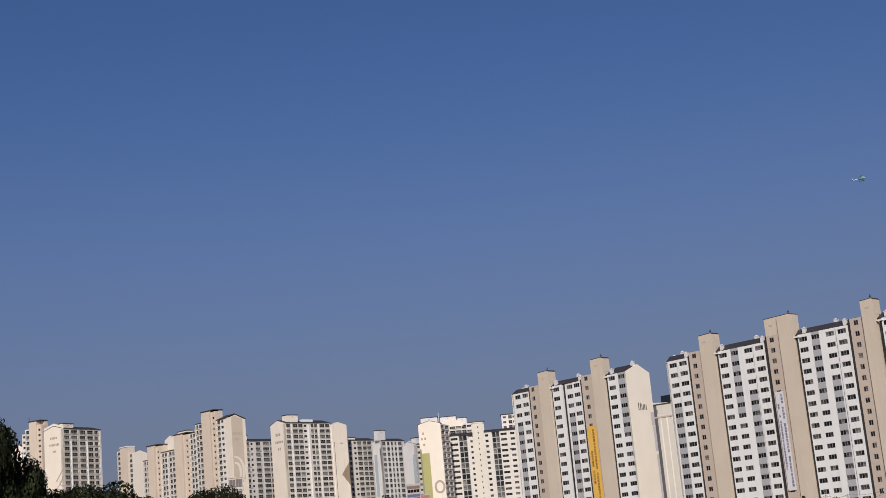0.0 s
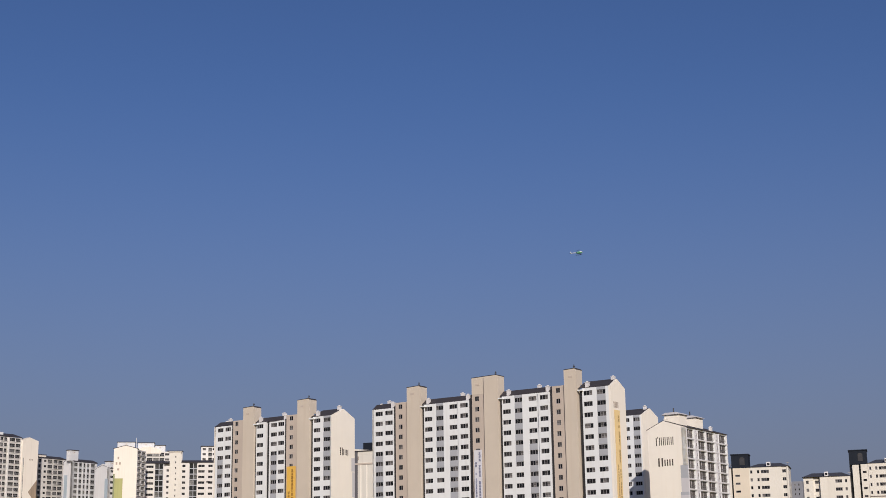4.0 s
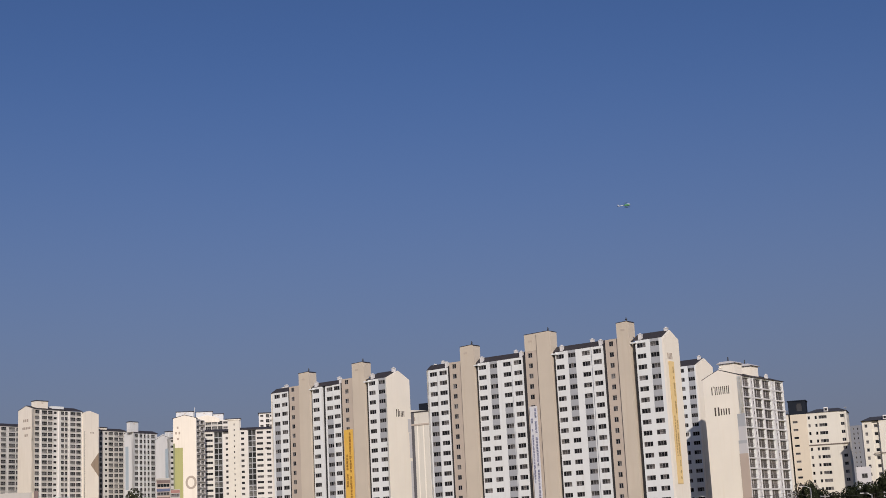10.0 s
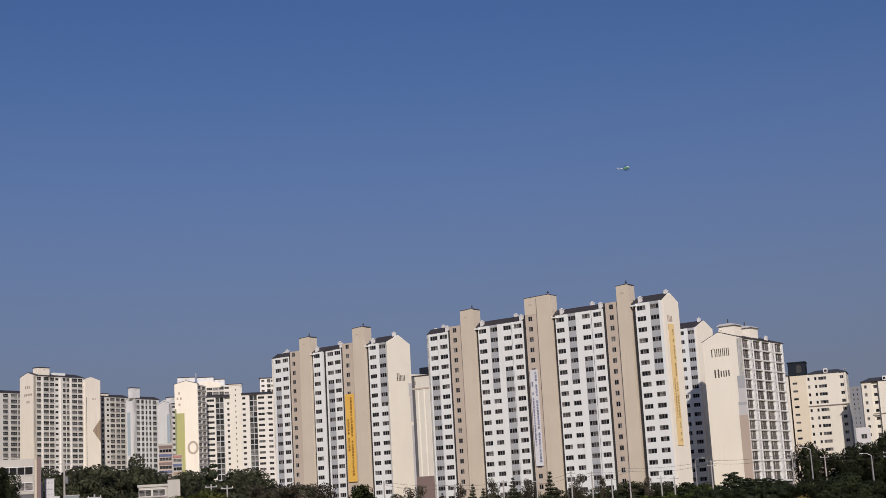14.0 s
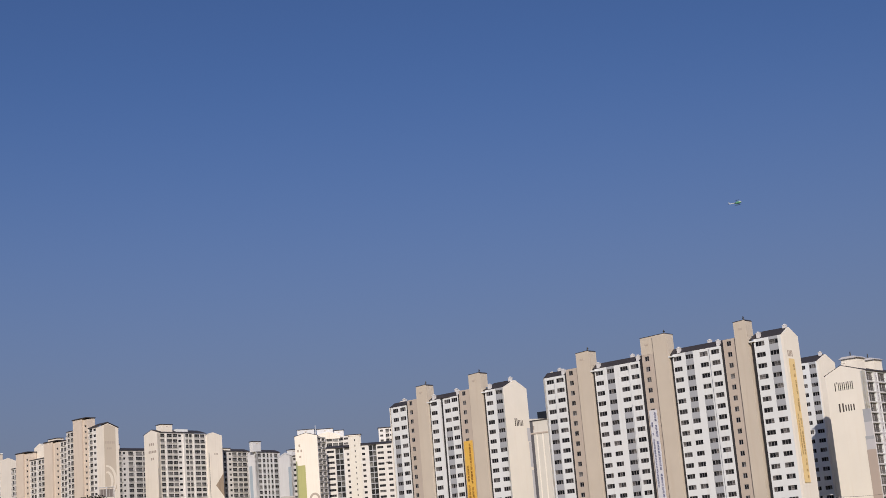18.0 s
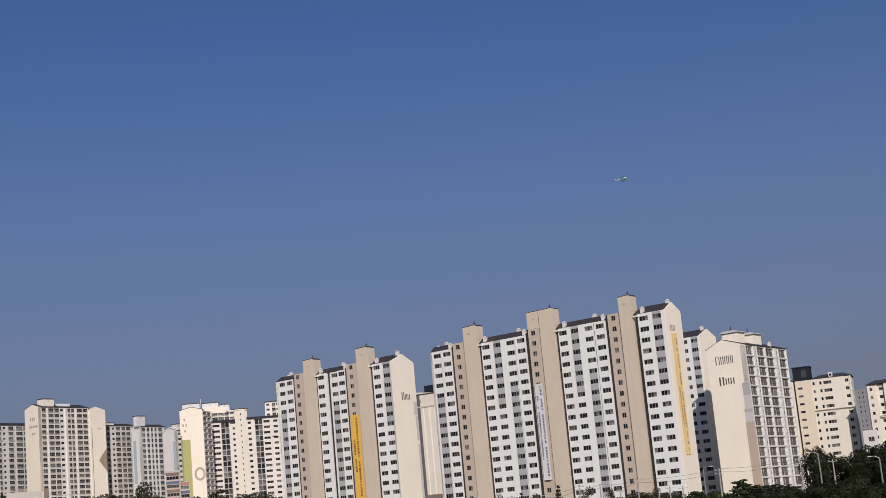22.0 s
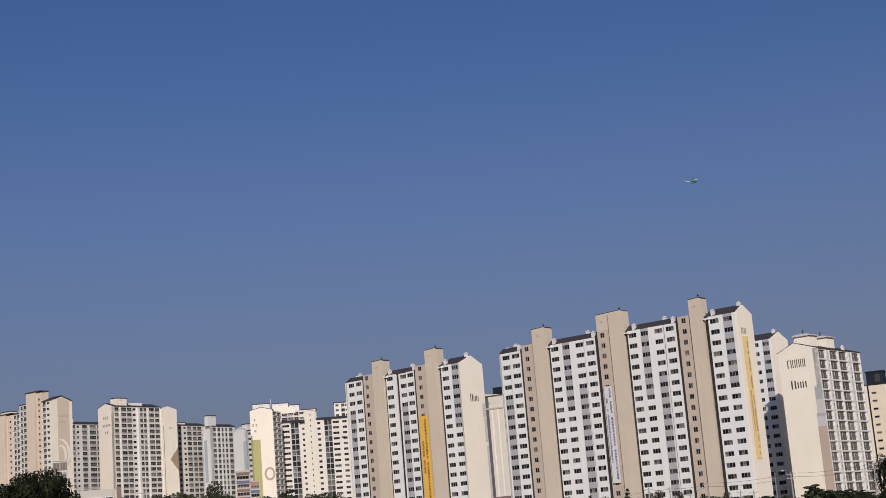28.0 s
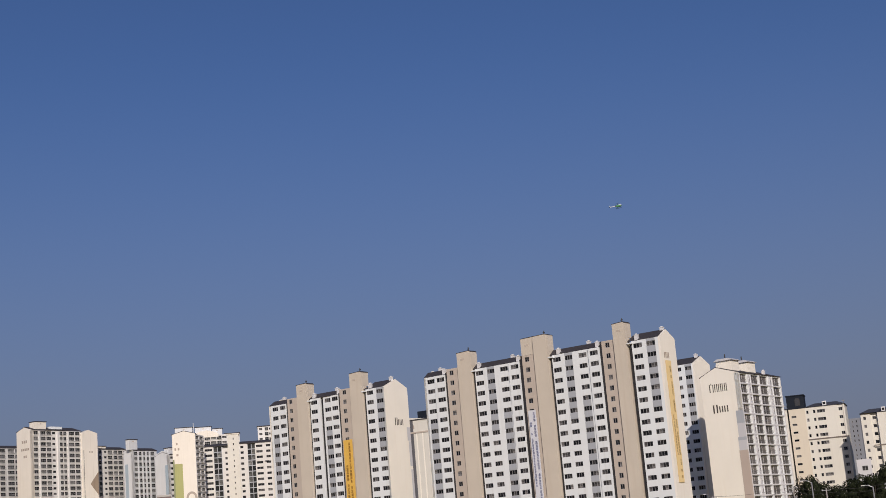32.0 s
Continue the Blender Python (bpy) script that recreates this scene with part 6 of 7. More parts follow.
def weeds():
    """Clumps of weeds and dry grass over the meadow, thick in some bands and thin in others."""
    rnd = random.Random(23)
    green, dry = Builder(), Builder()
    for k in range(26000):
        near = k < 12000
        az, d = rnd.uniform(-21, 22), (30 + 50 * rnd.random() ** 1.2) if near else (75 + 230 * rnd.random() ** 1.3)
        x, y = polar(az, d)
        cover = noise.noise((x * 0.05, y * 0.05, 2.0)) + 0.6 * noise.noise((x * 0.25, y * 0.12, 6.0))
        if cover < rnd.uniform(-0.5, 0.4):
            continue
        b = green if noise.noise((x * 0.03, y * 0.045, 9.0)) + rnd.gauss(0, 0.2) + (0.25 if d > 190 else 0.1 if d < 50 else 0) > 0.03 else dry
        z, h = ground_z(x, y), rnd.uniform(0.03, 0.09) * (1 if near else d / 130) * (2.8 if rnd.random() < 0.03 else 1)
        for j in range(5 if near else 3):
            a = rnd.uniform(0, 6.28)
            sx = 0.10 if near else 0.5
            px, py = x + rnd.gauss(0, sx), y + rnd.gauss(0, sx)
            w = h * (rnd.uniform(0.10, 0.22) if near else rnd.uniform(0.8, 2.2))
            cx, cy, lean = math.cos(a), math.sin(a), h * rnd.uniform(0.1, 0.7)
            i = len(b.v)
            b.v += [(px - cx * w, py - cy * w, z - 0.02), (px + cx * w, py + cy * w, z - 0.02), (px + cx * w * 0.6 - cy * lean, py + cy * w * 0.6 + cx * lean, z + h * rnd.uniform(0.5, 0.9)), (px - cy * lean * 1.3, py + cx * lean * 1.3, z + h)]
            b.f.append((i, i + 1, i + 2, i + 3))
            b.m.append(0)
    tagged(new("weeds", green.mesh("weeds", [WEED])), "green weeds and grass over the meadow", "weeds", kind="stuff")
    tagged(new("weeds", dry.mesh("weeds", [DRYWEED])), "dry yellow-brown grass over the meadow", "weeds", kind="stuff")


weeds()


def ground_cover():
    """Low dark creepers in ragged patches, thickest along the soil bank."""
    rnd = random.Random(41)
    b = Builder()
    n = 0
    while n < 3600:
        if n < 1500:
            x = rnd.uniform(-3.4, 12)
            y = bank_y(x) + (rnd.gauss(0.3, 0.8) if rnd.random() < 0.7 else rnd.gauss(-3.0, 2.5))
            if noise.noise((x * 0.5, y * 0.3, 1.0)) < rnd.uniform(-0.3, 0.4):
                continue
            up = 0.2 if y > bank_y(x) - 0.2 else 0.0
        else:
            x, y = polar(rnd.uniform(-20, 20), rnd.uniform(36, 150))
            up = 0.0
            if noise.noise((x * 0.10, y * 0.07, 5.0)) + 0.5 * noise.noise((x * 0.4, y * 0.2, 2.0)) < rnd.uniform(0.05, 0.5):
                continue
        n += 1
        r = rnd.uniform(0.12, 0.4) * (1 + max(0, y - 60) / 70)
        leaf_cloud(b, rnd, [(x, y, ground_z(x, y) + up + 0.02, r, r, rnd.uniform(0.05, 0.14))], 12, 0.042 * (1 + max(0, y - 60) / 60), 0.5, 0.6)
    tagged(new("ground_cover", b.mesh("ground_cover", [COVER])), "ragged patches of low dark green creepers on the meadow", "weeds", kind="stuff")


ground_cover()


def hill():
    """A low wooded ridge: crowns as close lumps of its skin, with loose sprays along the top."""
    xs, ys = [180 + i * 5 for i in range(0, 220)], [1180 + i * 6 for i in range(0, 52)]
    b = Builder()

    def hz(x, y):
        az = math.degrees(math.atan2(x, y))
        ridge = 112 * (0.75 * smooth(12, 17, az) + 0.25 * smooth(20, 28, az)) * (0.92 + 0.22 * noise.noise((az * 0.35, 3.0, 0)))
        lump = 5.0 * abs(noise.noise((x * 0.07, y * 0.07, 0))) + 4.0 * noise.noise((x * 0.16, y * 0.16, 4)) + 2.0 * noise.noise((x * 0.4, y * 0.4, 7))
        return 3 + (1.06 * ridge + lump) * math.exp(-((y - 1420) / 170) ** 2)
    b.v = [(x, y, hz(x, y)) for y in ys for x in xs]
    n = len(xs)
    b.f = [(j * n + i, j * n + i + 1, (j + 1) * n + i + 1, (j + 1) * n + i) for j in range(len(ys) - 1) for i in range(n - 1)]
    b.m = [0] * len(b.f)
    me = b.mesh("hill", [LEAF_HILL])
    me.shade_smooth()
    tagged(new("hill", me), "low wooded hill in the distance", "hill", kind="structure")
    c, rnd = Builder(), random.Random(31)
    for _ in range(1500):
        y = rnd.uniform(1330, 1440)
        x = y * math.tan(radians(rnd.uniform(15, 42)))
        leaf_cloud(c, rnd, [(x, y, hz(x, y) - 0.8, 4, 4, 2.0)], 10, 0.8, 0.08, 1.6)
    tagged(new("wood", c.mesh("wood", [LEAF_HILL])), "distant wood covering a hill", "wood", kind="stuff")


hill()

# ---- shops, signs, vehicles and poles ----
SIGNBLUE = plain("pale_blue_sign_board", (0.25, 0.29, 0.32), 0.5, 0, 0.3, 3.0)
DEEPBLUE = plain("blue_tarpaulin", (0.05, 0.085, 0.30), 0.6, 0, 0.3, 3.0)
BLUEBAND = plain("faded_blue_sign_band", (0.10, 0.13, 0.26), 0.6)
REDSIGN = plain("red_sign_board", (0.27, 0.07, 0.06), 0.5, 0, 0.3, 3.0)
PINKSIGN = plain("pinkish_red_shop_sign", (0.46, 0.22, 0.19), 0.55, 0, 0.25, 2.0)
CARWHITE = plain("white_car_paint", (0.62, 0.62, 0.63), 0.25, 0, 0.03)
CARGREY = plain("silver_car_paint", (0.35, 0.36, 0.38), 0.3, 0.4, 0.03)
CARDARK = plain("dark_blue_car_paint", (0.03, 0.04, 0.07), 0.25, 0, 0.03)
TYRE = plain("black_tyre_rubber", (0.02, 0.02, 0.02), 0.85)
HELIWHITE = plain("white_model_helicopter_shell", (0.75, 0.78, 0.76), 0.35, 0, 0.04)
HELIGREEN = plain("green_model_helicopter_shell", (0.10, 0.30, 0.16), 0.35, 0, 0.06)
CARBON = plain("black_carbon_parts", (0.02, 0.022, 0.025), 0.4)


def block_at(name, az, d, w, dep, z0, z1, mat, label, category, turn=0.0, group=""):
    x, y = polar(az, d)
    t = thing(name, pose(x, y, 0, 0, 0, -az + turn), label, category, group)
    b = Builder()
    b.box(-w / 2, w / 2, 0, dep, z0, z1)
    part("wall", b, mat, t)
    return t


def panel(t, name, u0, u1, z0, z1, mat, y=-0.08, thick=0.2, label=""):
    b = Builder()
    b.box(u0, u1, y, y + thick, z0, z1)
    return part(name, b, mat, t, label)


def shop_building():
    t = block_at("shop_building", -14.12, 205, 5.6, 9, 0, 12.2, DULLWHITE, "white three-storey shop building with ribbon windows and red signs", "shop")
    panel(t, "facade_panel", -2.75, 1.9, 7.6, 12.3, DULLWHITE, -0.15)
    panel(t, "edge_pillar", 2.2, 2.75, 0, 12.5, BRICKISH, -0.3, 0.6, "dark brown edge pillar")
    panel(t, "side_strip", 1.92, 2.18, 0, 12.2, BEIGE, -0.2, 0.3, "beige upright strip")
    # dark panel that paints the shade below the facade panel
    panel(t, "recess", -2.7, 1.85, 6.7, 7.55, SHADEGREY, -0.1)
    for z in (8.6, 10.7):
        window(t, Matrix.Identity(4), -0.35, z, -0.25, 4.2, 1.15, 4, 0.08, WFRAME, GLASS)
    panel(t, "shop_sign", -2.7, 1.85, 3.0, 3.9, BEIGE, -0.2)
    panel(t, "shop_sign", -2.7, 1.85, 4.1, 6.6, PINKSIGN, -0.25, 0.3, "pinkish red shop sign")
    panel(t, "shop_sign", -2.7, 1.85, 1.4, 2.4, REDSIGN, -0.3, 0.3, "red shop sign")
    b = Builder()
    for i in range(6):
        b.box(-2.1 + i * 0.58, -1.7 + i * 0.58, -0.34, -0.28, 4.8, 5.8)
    tagged(part("lettering", b, WFRAME, t), kind="stuff")
    panel(t, "awning", -2.7, 1.85, 0.6, 1.2, CONC, -0.6, 0.7)


shop_building()


def sign_tower(az, d, w, z0, z1, mat, label):
    x, y = polar(az, d)
    t = thing("sign", pose(x, y, 0, 0, 0, -az), label, "sign", "shop signs beside the grove")
    panel(t, "board", -w / 2, w / 2, z0, z1, mat, 0, 0.25)
    b = Builder()
    b.tube([(0, 0.3, -0.3), (0, 0.3, z1 - 0.2)], [0.14, 0.11], 7)
    part("post", b, STEEL, t)
    f = Builder()
    f.box(-w / 2 - 0.08, w / 2 + 0.08, -0.04, 0.29, z1, z1 + 0.1)
    part("rim", f, STEEL, t)
    g = Builder()
    n = max(2, int(w / 0.4))
    for r in range(max(1, int((z1 - z0) / 0.8))):
        z = z1 - 0.35 - 0.8 * r
        for i in range(n):
            g.box(-w / 2 + 0.12 + i * (w - 0.2) / n, -w / 2 + 0.12 + (i + 0.6) * (w - 0.2) / n, -0.03, 0.01, z - 0.22, z)
    tagged(part("lettering", g, GREY, t), kind="stuff")


for az, d, w, z0, z1, mat, lab in ((-13.38, 208, 0.6, 4.0, 9.0, GREY, "narrow grey upright shop sign on a post"),
                                   (-13.05, 209, 1.3, 6.4, 9.6, PALEGREY, "tall pale grey sign board on a post"),
                                   (-12.22, 208, 1.9, 5.0, 7.2, SIGNBLUE, "pale blue shop sign board on a post"),
                                   (-12.78, 206, 0.75, 4.0, 7.1, PALEGREY, "narrow white upright shop sign on a post"),
                                   (-11.51, 209, 1.35, 5.7, 6.7, DULLGREEN, "dull green sign board on a post"),
                                   (-11.30, 206, 1.8, 4.1, 5.6, DEEPBLUE, "blue tarpaulin sign on a post"),
                                   (-10.74, 208, 1.15, 4.9, 6.2, REDSIGN, "red sign board on a post"),
                                   (-12.52, 205, 0.8, 3.2, 4.6, BANWHITE, "small white sign board on a post"),
                                   (-12.0, 207, 0.9, 3.4, 4.6, GREY, "small grey sign board on a post"),
                                   (-13.25, 204, 0.7, 2.4, 5.8, CONC, "narrow white upright shop sign on a post"),
                                   (-13.0, 203, 0.6, 2.2, 5.0, CONC, "weathered upright sign on a post"),
                                   (-11.75, 205, 0.9, 3.0, 4.0, SIGNBLUE, "small pale blue sign board on a post"),
                                   (-11.05, 205, 0.6, 2.6, 4.6, PALEGREY, "narrow pale upright shop sign on a post"),
                                   (-10.5, 206, 1.3, 3.0, 3.9, PALEGREY, "pale sign board on a post among bushes")):
    sign_tower(az, d, w, z0, z1, mat, lab)


def stall(az, d, w, h, mat, roof, label):
    """A small shed or stall with a sloping roof; a dark panel paints the shade of its open front."""
    x, y = polar(az, d)
    t = thing("stall", pose(x, y, ground_z(x, y), 0, 0, -az), label, "shed", "sheds beside the shops")
    b = Builder()
    b.box(-w / 2, w / 2, 0.4, 2.6, -0.2, h)
    part("wall", b, mat, t)
    b = Builder()
    b.prism([(-w / 2 - 0.2, h), (w / 2 + 0.2, h), (w / 2 + 0.2, h + 0.12), (0, h + 0.45), (-w / 2 - 0.2, h + 0.12)], 0.0, 2.9)
    part("roof", b, roof, t)
    b = Builder()
    b.box(-w * 0.36, w * 0.3, 0.34, 0.46, 0.1, h * 0.72)
    part("opening", b, SHADEGREY, t)


for az, d, w, h, mat, roof in ((-13.2, 218, 2.4, 3.0, TAUPE, CONC), (-12.6, 220, 2.0, 2.6, GREY, DEEPBLUE), (-12.1, 222, 2.6, 3.2, CONC, GREY),
                               (-11.6, 219, 1.8, 2.5, BRICKISH, REDSIGN), (-11.0, 222, 2.2, 2.8, TAUPE, GREY), (-12.9, 226, 2.6, 4.6, CONC, GREY), (-11.8, 228, 2.4, 4.8, GREY, ROOF)):
    stall(az, d, w, h, mat, roof, "small weathered shed beside the shops")


def billboard():
    x, y = polar(-15.57, 215)
    t = thing("billboard", pose(x, y, 0, 0, 0, 15), "weathered grey billboard seen over the grove", "billboard")
    panel(t, "board", -0.95, 0.95, 15.9, 17.0, BOARDGREY, 0, 0.3)
    for i in range(5):
        panel(t, "board_rib", -0.85 + 0.4 * i, -0.80 + 0.4 * i, 15.9, 17.0, CONC, -0.05, 0.1)
    b = Builder()
    b.tube([(0.6, 0.4, -0.3), (0.6, 0.4, 15.6)], [0.3, 0.24], 8)
    part("post", b, STEEL, t)
    f = lattice([(-1.1, -0.98), (-0.06, 0.06), (0.98, 1.1)], [(15.3, 15.42), (17.2, 17.3)], -0.15, 0.45)
    part("catwalk_frame", f, STEEL, t)


billboard()


def low_building():
    t = block_at("low_building", -9.21, 243, 4.6, 8, 1.0, 8.9, DULLWHITE, "low white flat-roofed building among bushes", "building")
    panel(t, "parapet", -2.5, 2.4, 8.9, 9.3, DULLWHITE, -0.2, 8.4)
    for u in (-1.3, 0.9):
        window(t, Matrix.Identity(4), u, 7.95, -0.1, 2.0, 1.15, 2, 0.06, WFRAME, GLASS)
    panel(t, "ledge", -2.45, 2.35, 7.2, 7.35, CONC, -0.25, 0.3)
    panel(t, "annexe", 2.32, 4.3, 1.0, 9.9, DULLWHITE, -0.6, 6.0)

low_building()


def far_shops():
    t = block_at("shop_building", -8.72, 490, 4.4, 10, 2.0, 29.6, TAUPE, "dull five-storey shop building with blue sign bands", "shop")
    for k in range(5):
        z = 16.6 + 2.7 * k
        panel(t, "sign_band", -2.15, 2.1, z + 1.2, z + 2.1, BLUEBAND if k in (1, 3) else BRICKISH, -0.15)
        window(t, Matrix.Identity(4), 0.0, z + 0.45, -0.1, 4.0, 1.1, 4, 0.08, FRAME, GLASS)
    panel(t, "parapet", -2.3, 2.3, 29.6, 30.2, DULLWHITE, -0.2, 10.3)
    t = block_at("shop_building", -8.27, 482, 3.0, 9, 2.0, 26.0, DULLWHITE, "narrow shop building with red sign bands", "shop")
    for k in range(4):
        z = 15.6 + 2.7 * k
        panel(t, "sign_band", -1.45, 1.4, z + 1.2, z + 2.1, (REDSIGN, BROWN, BLUEBAND, PINKSIGN)[k], -0.15)
        window(t, Matrix.Identity(4), 0.0, z + 0.45, -0.1, 2.7, 1.1, 3, 0.08, FRAME, GLASS)

far_shops()
lowb = block_at("low_building", 18.1, 480, 4.4, 9, 2.0, 21.8, PALEGREY, "small white annexe between two cream blocks", "building")
for z in (19.0, 15.5):
    window(lowb, Matrix.Identity(4), 0.2, z, -0.1, 1.8, 1.5, 2, 0.1, FRAME, GLASS)
for az, d, w, z in ((26.55, 620, 6, 28.0), (27.25, 640, 8, 27.6), (25.95, 660, 12, 24.5)):
    h = block_at("house", az, d, w, 8, 2.0, z, WHITE if w < 10 else CONC, "small white house at the foot of a wooded hill", "house", 8, "houses under the hill")
    panel(h, "roof", -w / 2 - 0.3, w / 2 + 0.3, z, z + 0.5, PALEGREY, -0.3, 8.6)
    window(h, Matrix.Identity(4), -0.6, z - 2.0, -0.1, 1.8, 1.4, 2, 0.1, FRAME, GLASS)


def car(az, d, turn, mat, label, van=False):
    x, y = polar(az, d)
    t = thing("car", pose(x, y, ground_z(x, y), 0, 0, turn), label, "car", "cars parked by the shops")
    h = 1.9 if van else 1.42
    b = Builder()
    ol = [(-2.1, 0.35), (2.1, 0.35), (2.15, 0.75), (1.95, 0.9), (1.2, 0.98), (0.75 if not van else 1.7, h), (-1.5 if not van else -2.0, h), (-2.05, 0.95), (-2.15, 0.7)]
    b.prism(ol, -0.82, 0.82)
    part("body", b, mat, t)
    for s in (-1, 1):
        g = Builder()
        g.prism([(-1.7, 0.98), (1.0, 0.98), (0.62, h - 0.1), (-1.4, h - 0.1)] if not van else [(-1.8, 1.1), (1.7, 1.1), (1.45, h - 0.15), (-1.8, h - 0.15)], s * 0.825 - 0.01, s * 0.825 + 0.01)
        part("side_window", g, GLASS, t)
        for wx in (-1.3, 1.3):
            w = Builder()
            w.tube([(wx, s * 0.62, 0.32), (wx, s * 0.84, 0.32)], [0.32, 0.32], 14)
            wh = part("wheel", w, TYRE, t)
            r = Builder()
            r.tube([(wx, s * 0.835, 0.32), (wx, s * 0.855, 0.32)], [0.19, 0.17], 10)
            part("rim", r, STEEL, wh)
    f = Builder()
    f.box(1.05 if not van else 1.72, 1.12 if not van else 1.78, -0.7, 0.7, 1.0, h - 0.12)
    part("windscreen", f, GLASS, t)


for az, d, turn, mat, lab, van in ((-13.1, 196, 80, CARWHITE, "white car parked by the shops", False), (-12.75, 198, 20, CARGREY, "silver car parked by the shops", False),
                                   (-12.05, 202, 70, CARWHITE, "white van parked by the shops", True), (-11.6, 206, 15, CARDARK, "dark blue car parked by the shops", False),
                                   (-12.3, 190, 95, CARWHITE, "white car parked by the shops", False), (-11.3, 192, 25, CARGREY, "silver car parked by the shops", False),
                                   (-13.0, 206, 100, CARWHITE, "white van parked by the shops", True)):
    car(az, d, turn, mat, lab, van)


def pole(az, d, h, label, arms=1, lamp=False, tall=0.0):
    x, y = polar(az, d)
    z = ground_z(x, y)
    t = thing("utility_pole" if not lamp else "street_lamp", pose(x, y, z, 0, 0, -az + tall), label, "pole" if not lamp else "street lamp", "poles along the road")
    b = Builder()
    b.tube([(0, 0, -0.4), (0, 0, h * 0.5), (0, 0, h)], [0.19, 0.16, 0.11], 8)
    part("shaft", b, CONC if not lamp else STEEL, t)
    for i in range(arms):
        a = Builder()
        a.box(-0.95, 0.95, -0.08, 0.08, h - 0.5 - 0.8 * i, h - 0.38 - 0.8 * i)
        c = part("crossarm", a, STEEL, t)
        for u in (-0.8, 0.0, 0.8):
            s = Builder()
            s.tube([(u, 0, h - 0.38 - 0.8 * i), (u, 0, h - 0.16 - 0.8 * i)], [0.06, 0.05], 6)
            part("insulator", s, PALEGREY, c)
    if lamp:
        a = Builder()
        a.tube([(0, 0, h - 0.1), (0.8, 0, h + 0.35), (1.7, 0, h + 0.4)], [0.07, 0.06, 0.05], 6)
        part("arm", a, STEEL, t)
        l = Builder()
        l.box(1.5, 2.2, -0.14, 0.14, h + 0.3, h + 0.46)
        part("lamp_head", l, PALEGREY, t)
    elif h > 9:
        a = Builder()
        a.tube([(0.3, -0.2, h - 3.2), (0.3, -0.2, h - 2.2)], [0.25, 0.25], 8)
        part("transformer", a, STEEL, t)
    return Vector((x, y, z + h))


tops = []
for az, h in ((-6.35, 9.0), (-5.6, 8.0), (-0.35, 8.5), (2.4, 7.0), (4.3, 7.2), (5.6, 7.0), (6.95, 8.2), (7.75, 8.0), (8.5, 6.4), (9.2, 8.4), (10.4, 6.2), (10.9, 6.0), (12.35, 9.0), (15.4, 9.5), (16.6, 8.4), (18.9, 8.6), (20.6, 8.4)):
    tops.append(pole(az, 316, h, "grey concrete utility pole by the road behind the meadow", 1 if h < 8.6 else 2))
pole(-12.5, 213, 11.0, "grey concrete utility pole by the shops", 1)
pole(-13.2, 209, 7.4, "grey concrete utility pole by the shops", 1)
pole(-11.4, 207, 6.0, "grey concrete utility pole by the shops", 1)
pole(-6.41, 232, 7.0, "grey concrete utility pole among dark trees", 1)
pole(-7.02, 236, 7.4, "grey concrete utility pole among dark trees", 1)
pole(-6.6, 300, 8.5, "grey street lamp among dark trees", 0, True)
pole(11.75, 330, 9.5, "grey street lamp between two blocks", 0, True)
pole(16.1, 300, 9.5, "grey street lamp before the cream block", 0, True, 180)
pole(18.3, 296, 7.5, "grey street lamp before dark trees", 0, True, 180)


def cable(a, b, sag, off):
    k = Builder()
    pts = []
    for i in range(13):
        s = i / 12
        p = a.lerp(b, s)
        pts.append((p.x, p.y, p.z - 0.3 + off - 4 * sag * s * (1 - s)))
    k.tube(pts, [0.035] * 13, 4)
    tagged(new("cable", k.mesh("cable", [WIRE])), "thin black overhead cable between poles", "cable", "overhead cables")


main_tops = [p for p in tops if p.x > -10 and (p.z - ground_z(p.x, p.y)) > 6.9]
for p, q in zip(main_tops, main_tops[1:]):
    for sag, off in ((0.5, 0.15), (0.7, -0.5)):
        cable(p, q, sag, off)


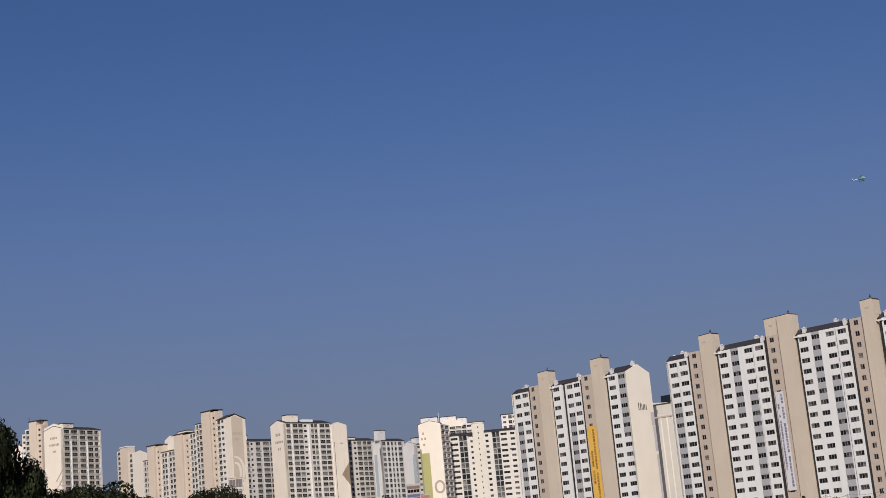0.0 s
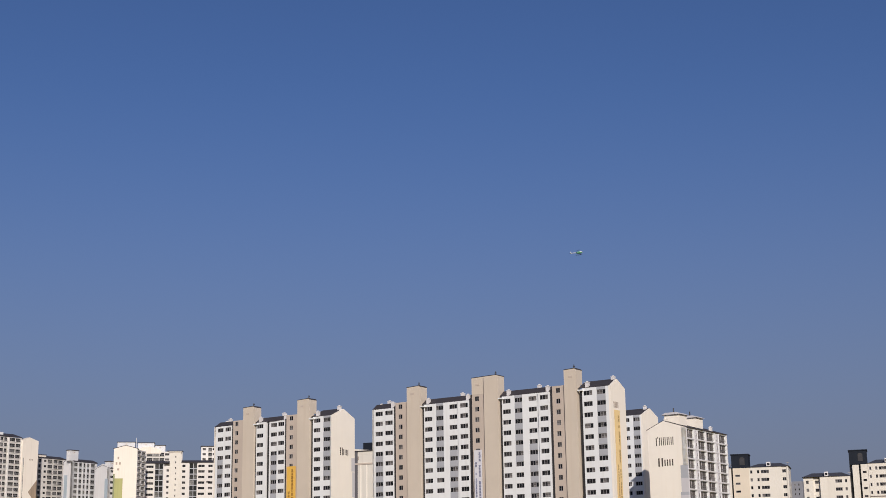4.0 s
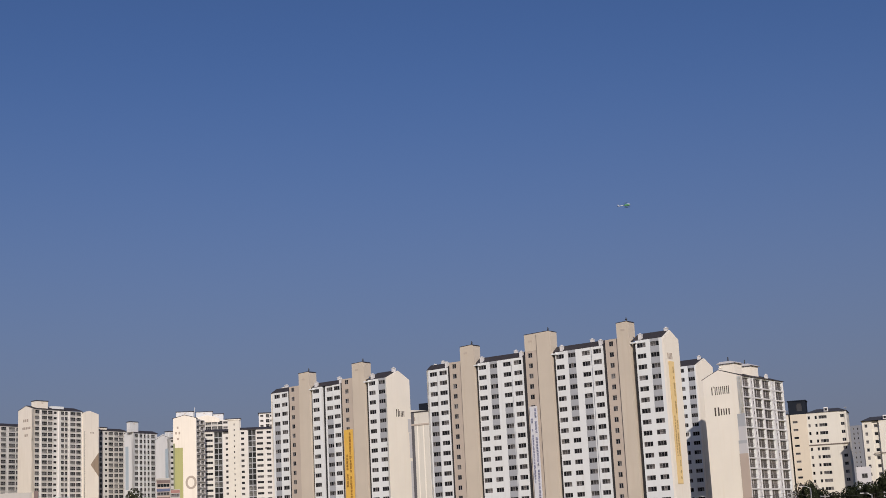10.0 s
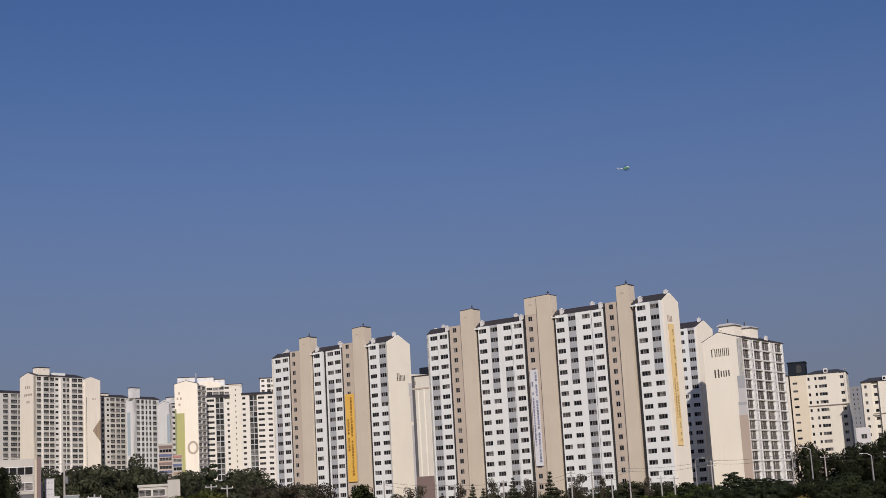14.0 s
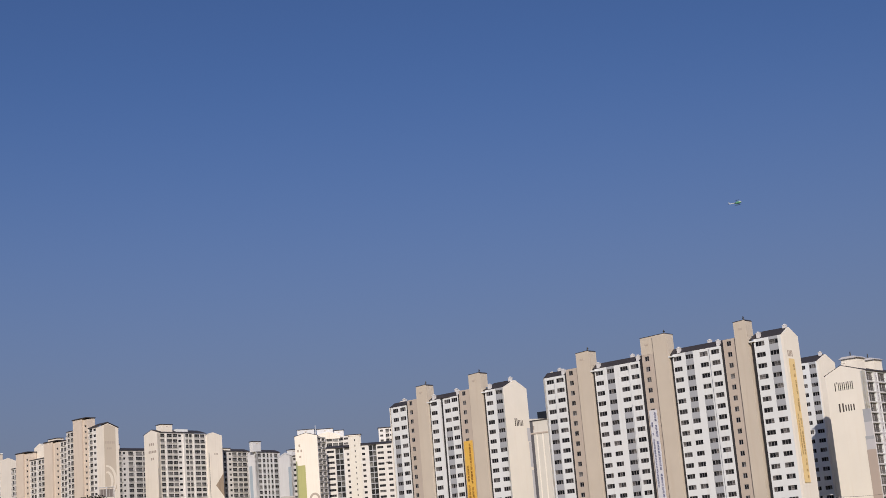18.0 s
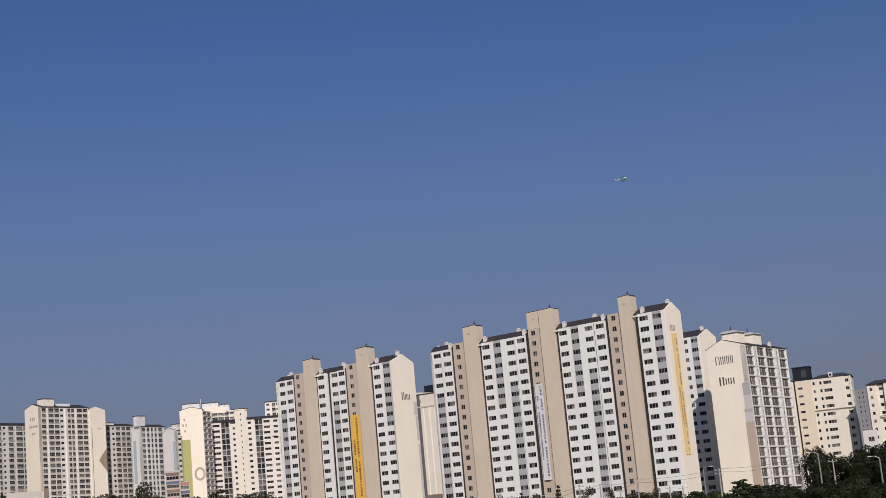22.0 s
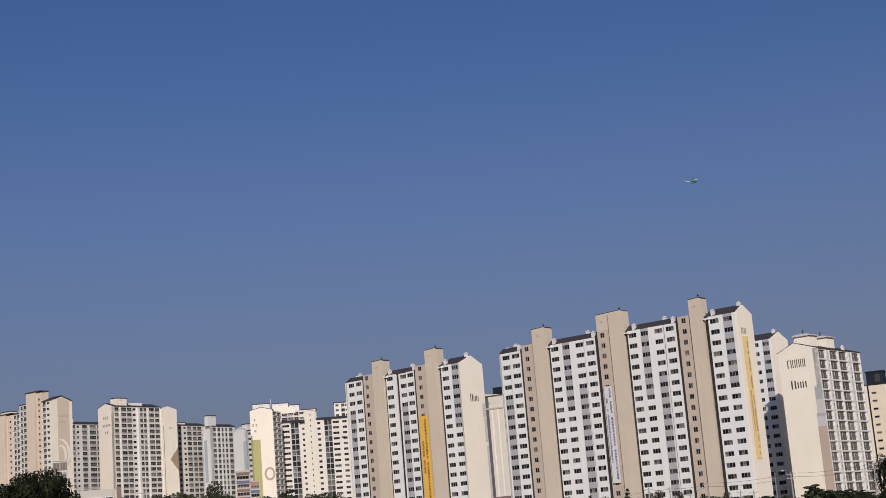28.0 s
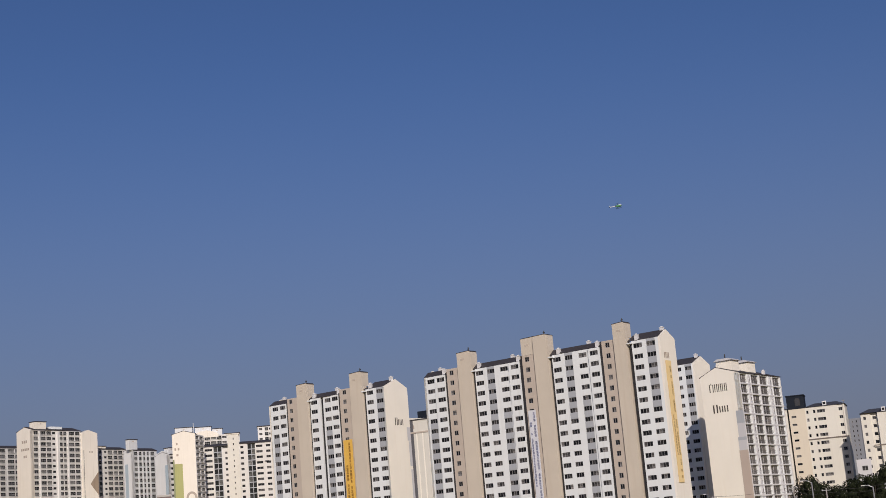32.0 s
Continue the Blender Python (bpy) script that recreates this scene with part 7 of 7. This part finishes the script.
# ---- the model helicopter in the air ----
def helicopter():
    x, y = polar(10.0, 125)
    t = thing("model_helicopter", pose(x, y, EYE + 125 * math.tan(radians(13.1)), 8, -14, 25), "small white and green model helicopter in flight", "model helicopter")
    b = Builder()
    b.tube([(0.42, 0, -0.04), (0.34, 0, -0.02), (0.18, 0, 0.0), (0.0, 0, 0.01), (-0.16, 0, 0.02), (-0.26, 0, 0.03)], [0.02, 0.075, 0.11, 0.115, 0.08, 0.035], 12)
    part("fuselage", b, HELIGREEN, t, "green fuselage")
    b = Builder()
    b.tube([(0.45, 0, -0.03), (0.38, 0, 0.01), (0.22, 0, 0.05), (0.08, 0, 0.07)], [0.015, 0.06, 0.085, 0.05], 10)
    part("canopy", b, HELIWHITE, t, "white canopy")
    b = Builder()
    b.tube([(-0.22, 0, 0.03), (-0.55, 0, 0.05), (-0.82, 0, 0.07)], [0.035, 0.026, 0.018], 8)
    part("tail_boom", b, HELIWHITE, t)
    b = Builder()
    b.prism([(-0.74, 0.02), (-0.80, 0.02), (-0.92, 0.20), (-0.86, 0.22)], -0.008, 0.008)
    part("tail_fin", b, HELIWHITE, t)
    b = Builder()
    b.prism([(-0.95, 0.10), (-0.93, 0.06), (-0.67, 0.04), (-0.67, 0.08)], 0.025, 0.033)
    part("tail_rotor", b, CARBON, t)
    b = Builder()
    b.tube([(0, 0, 0.1), (0, 0, 0.24)], [0.018, 0.014], 8)
    part("mast", b, CARBON, t)
    for s in (-1, 1):
        b = Builder()
        b.box(0.05 if s > 0 else -0.72, 0.72 if s > 0 else -0.05, -0.03, 0.03, 0.226, 0.238)
        part("rotor_blade", b, CARBON, t, "", pose(0, 0, 0, 0, 0, 40))
        b = Builder()
        b.tube([(-0.2, s * 0.12, -0.2), (0.25, s * 0.12, -0.2), (0.32, s * 0.12, -0.17)], [0.012, 0.012, 0.01], 6)
        k = part("skid", b, CARBON, t)
        for u in (-0.1, 0.15):
            b = Builder()
            b.tube([(u, s * 0.12, -0.2), (u, s * 0.05, -0.08)], [0.01, 0.01], 6)
            part("strut", b, CARBON, k)


helicopter()
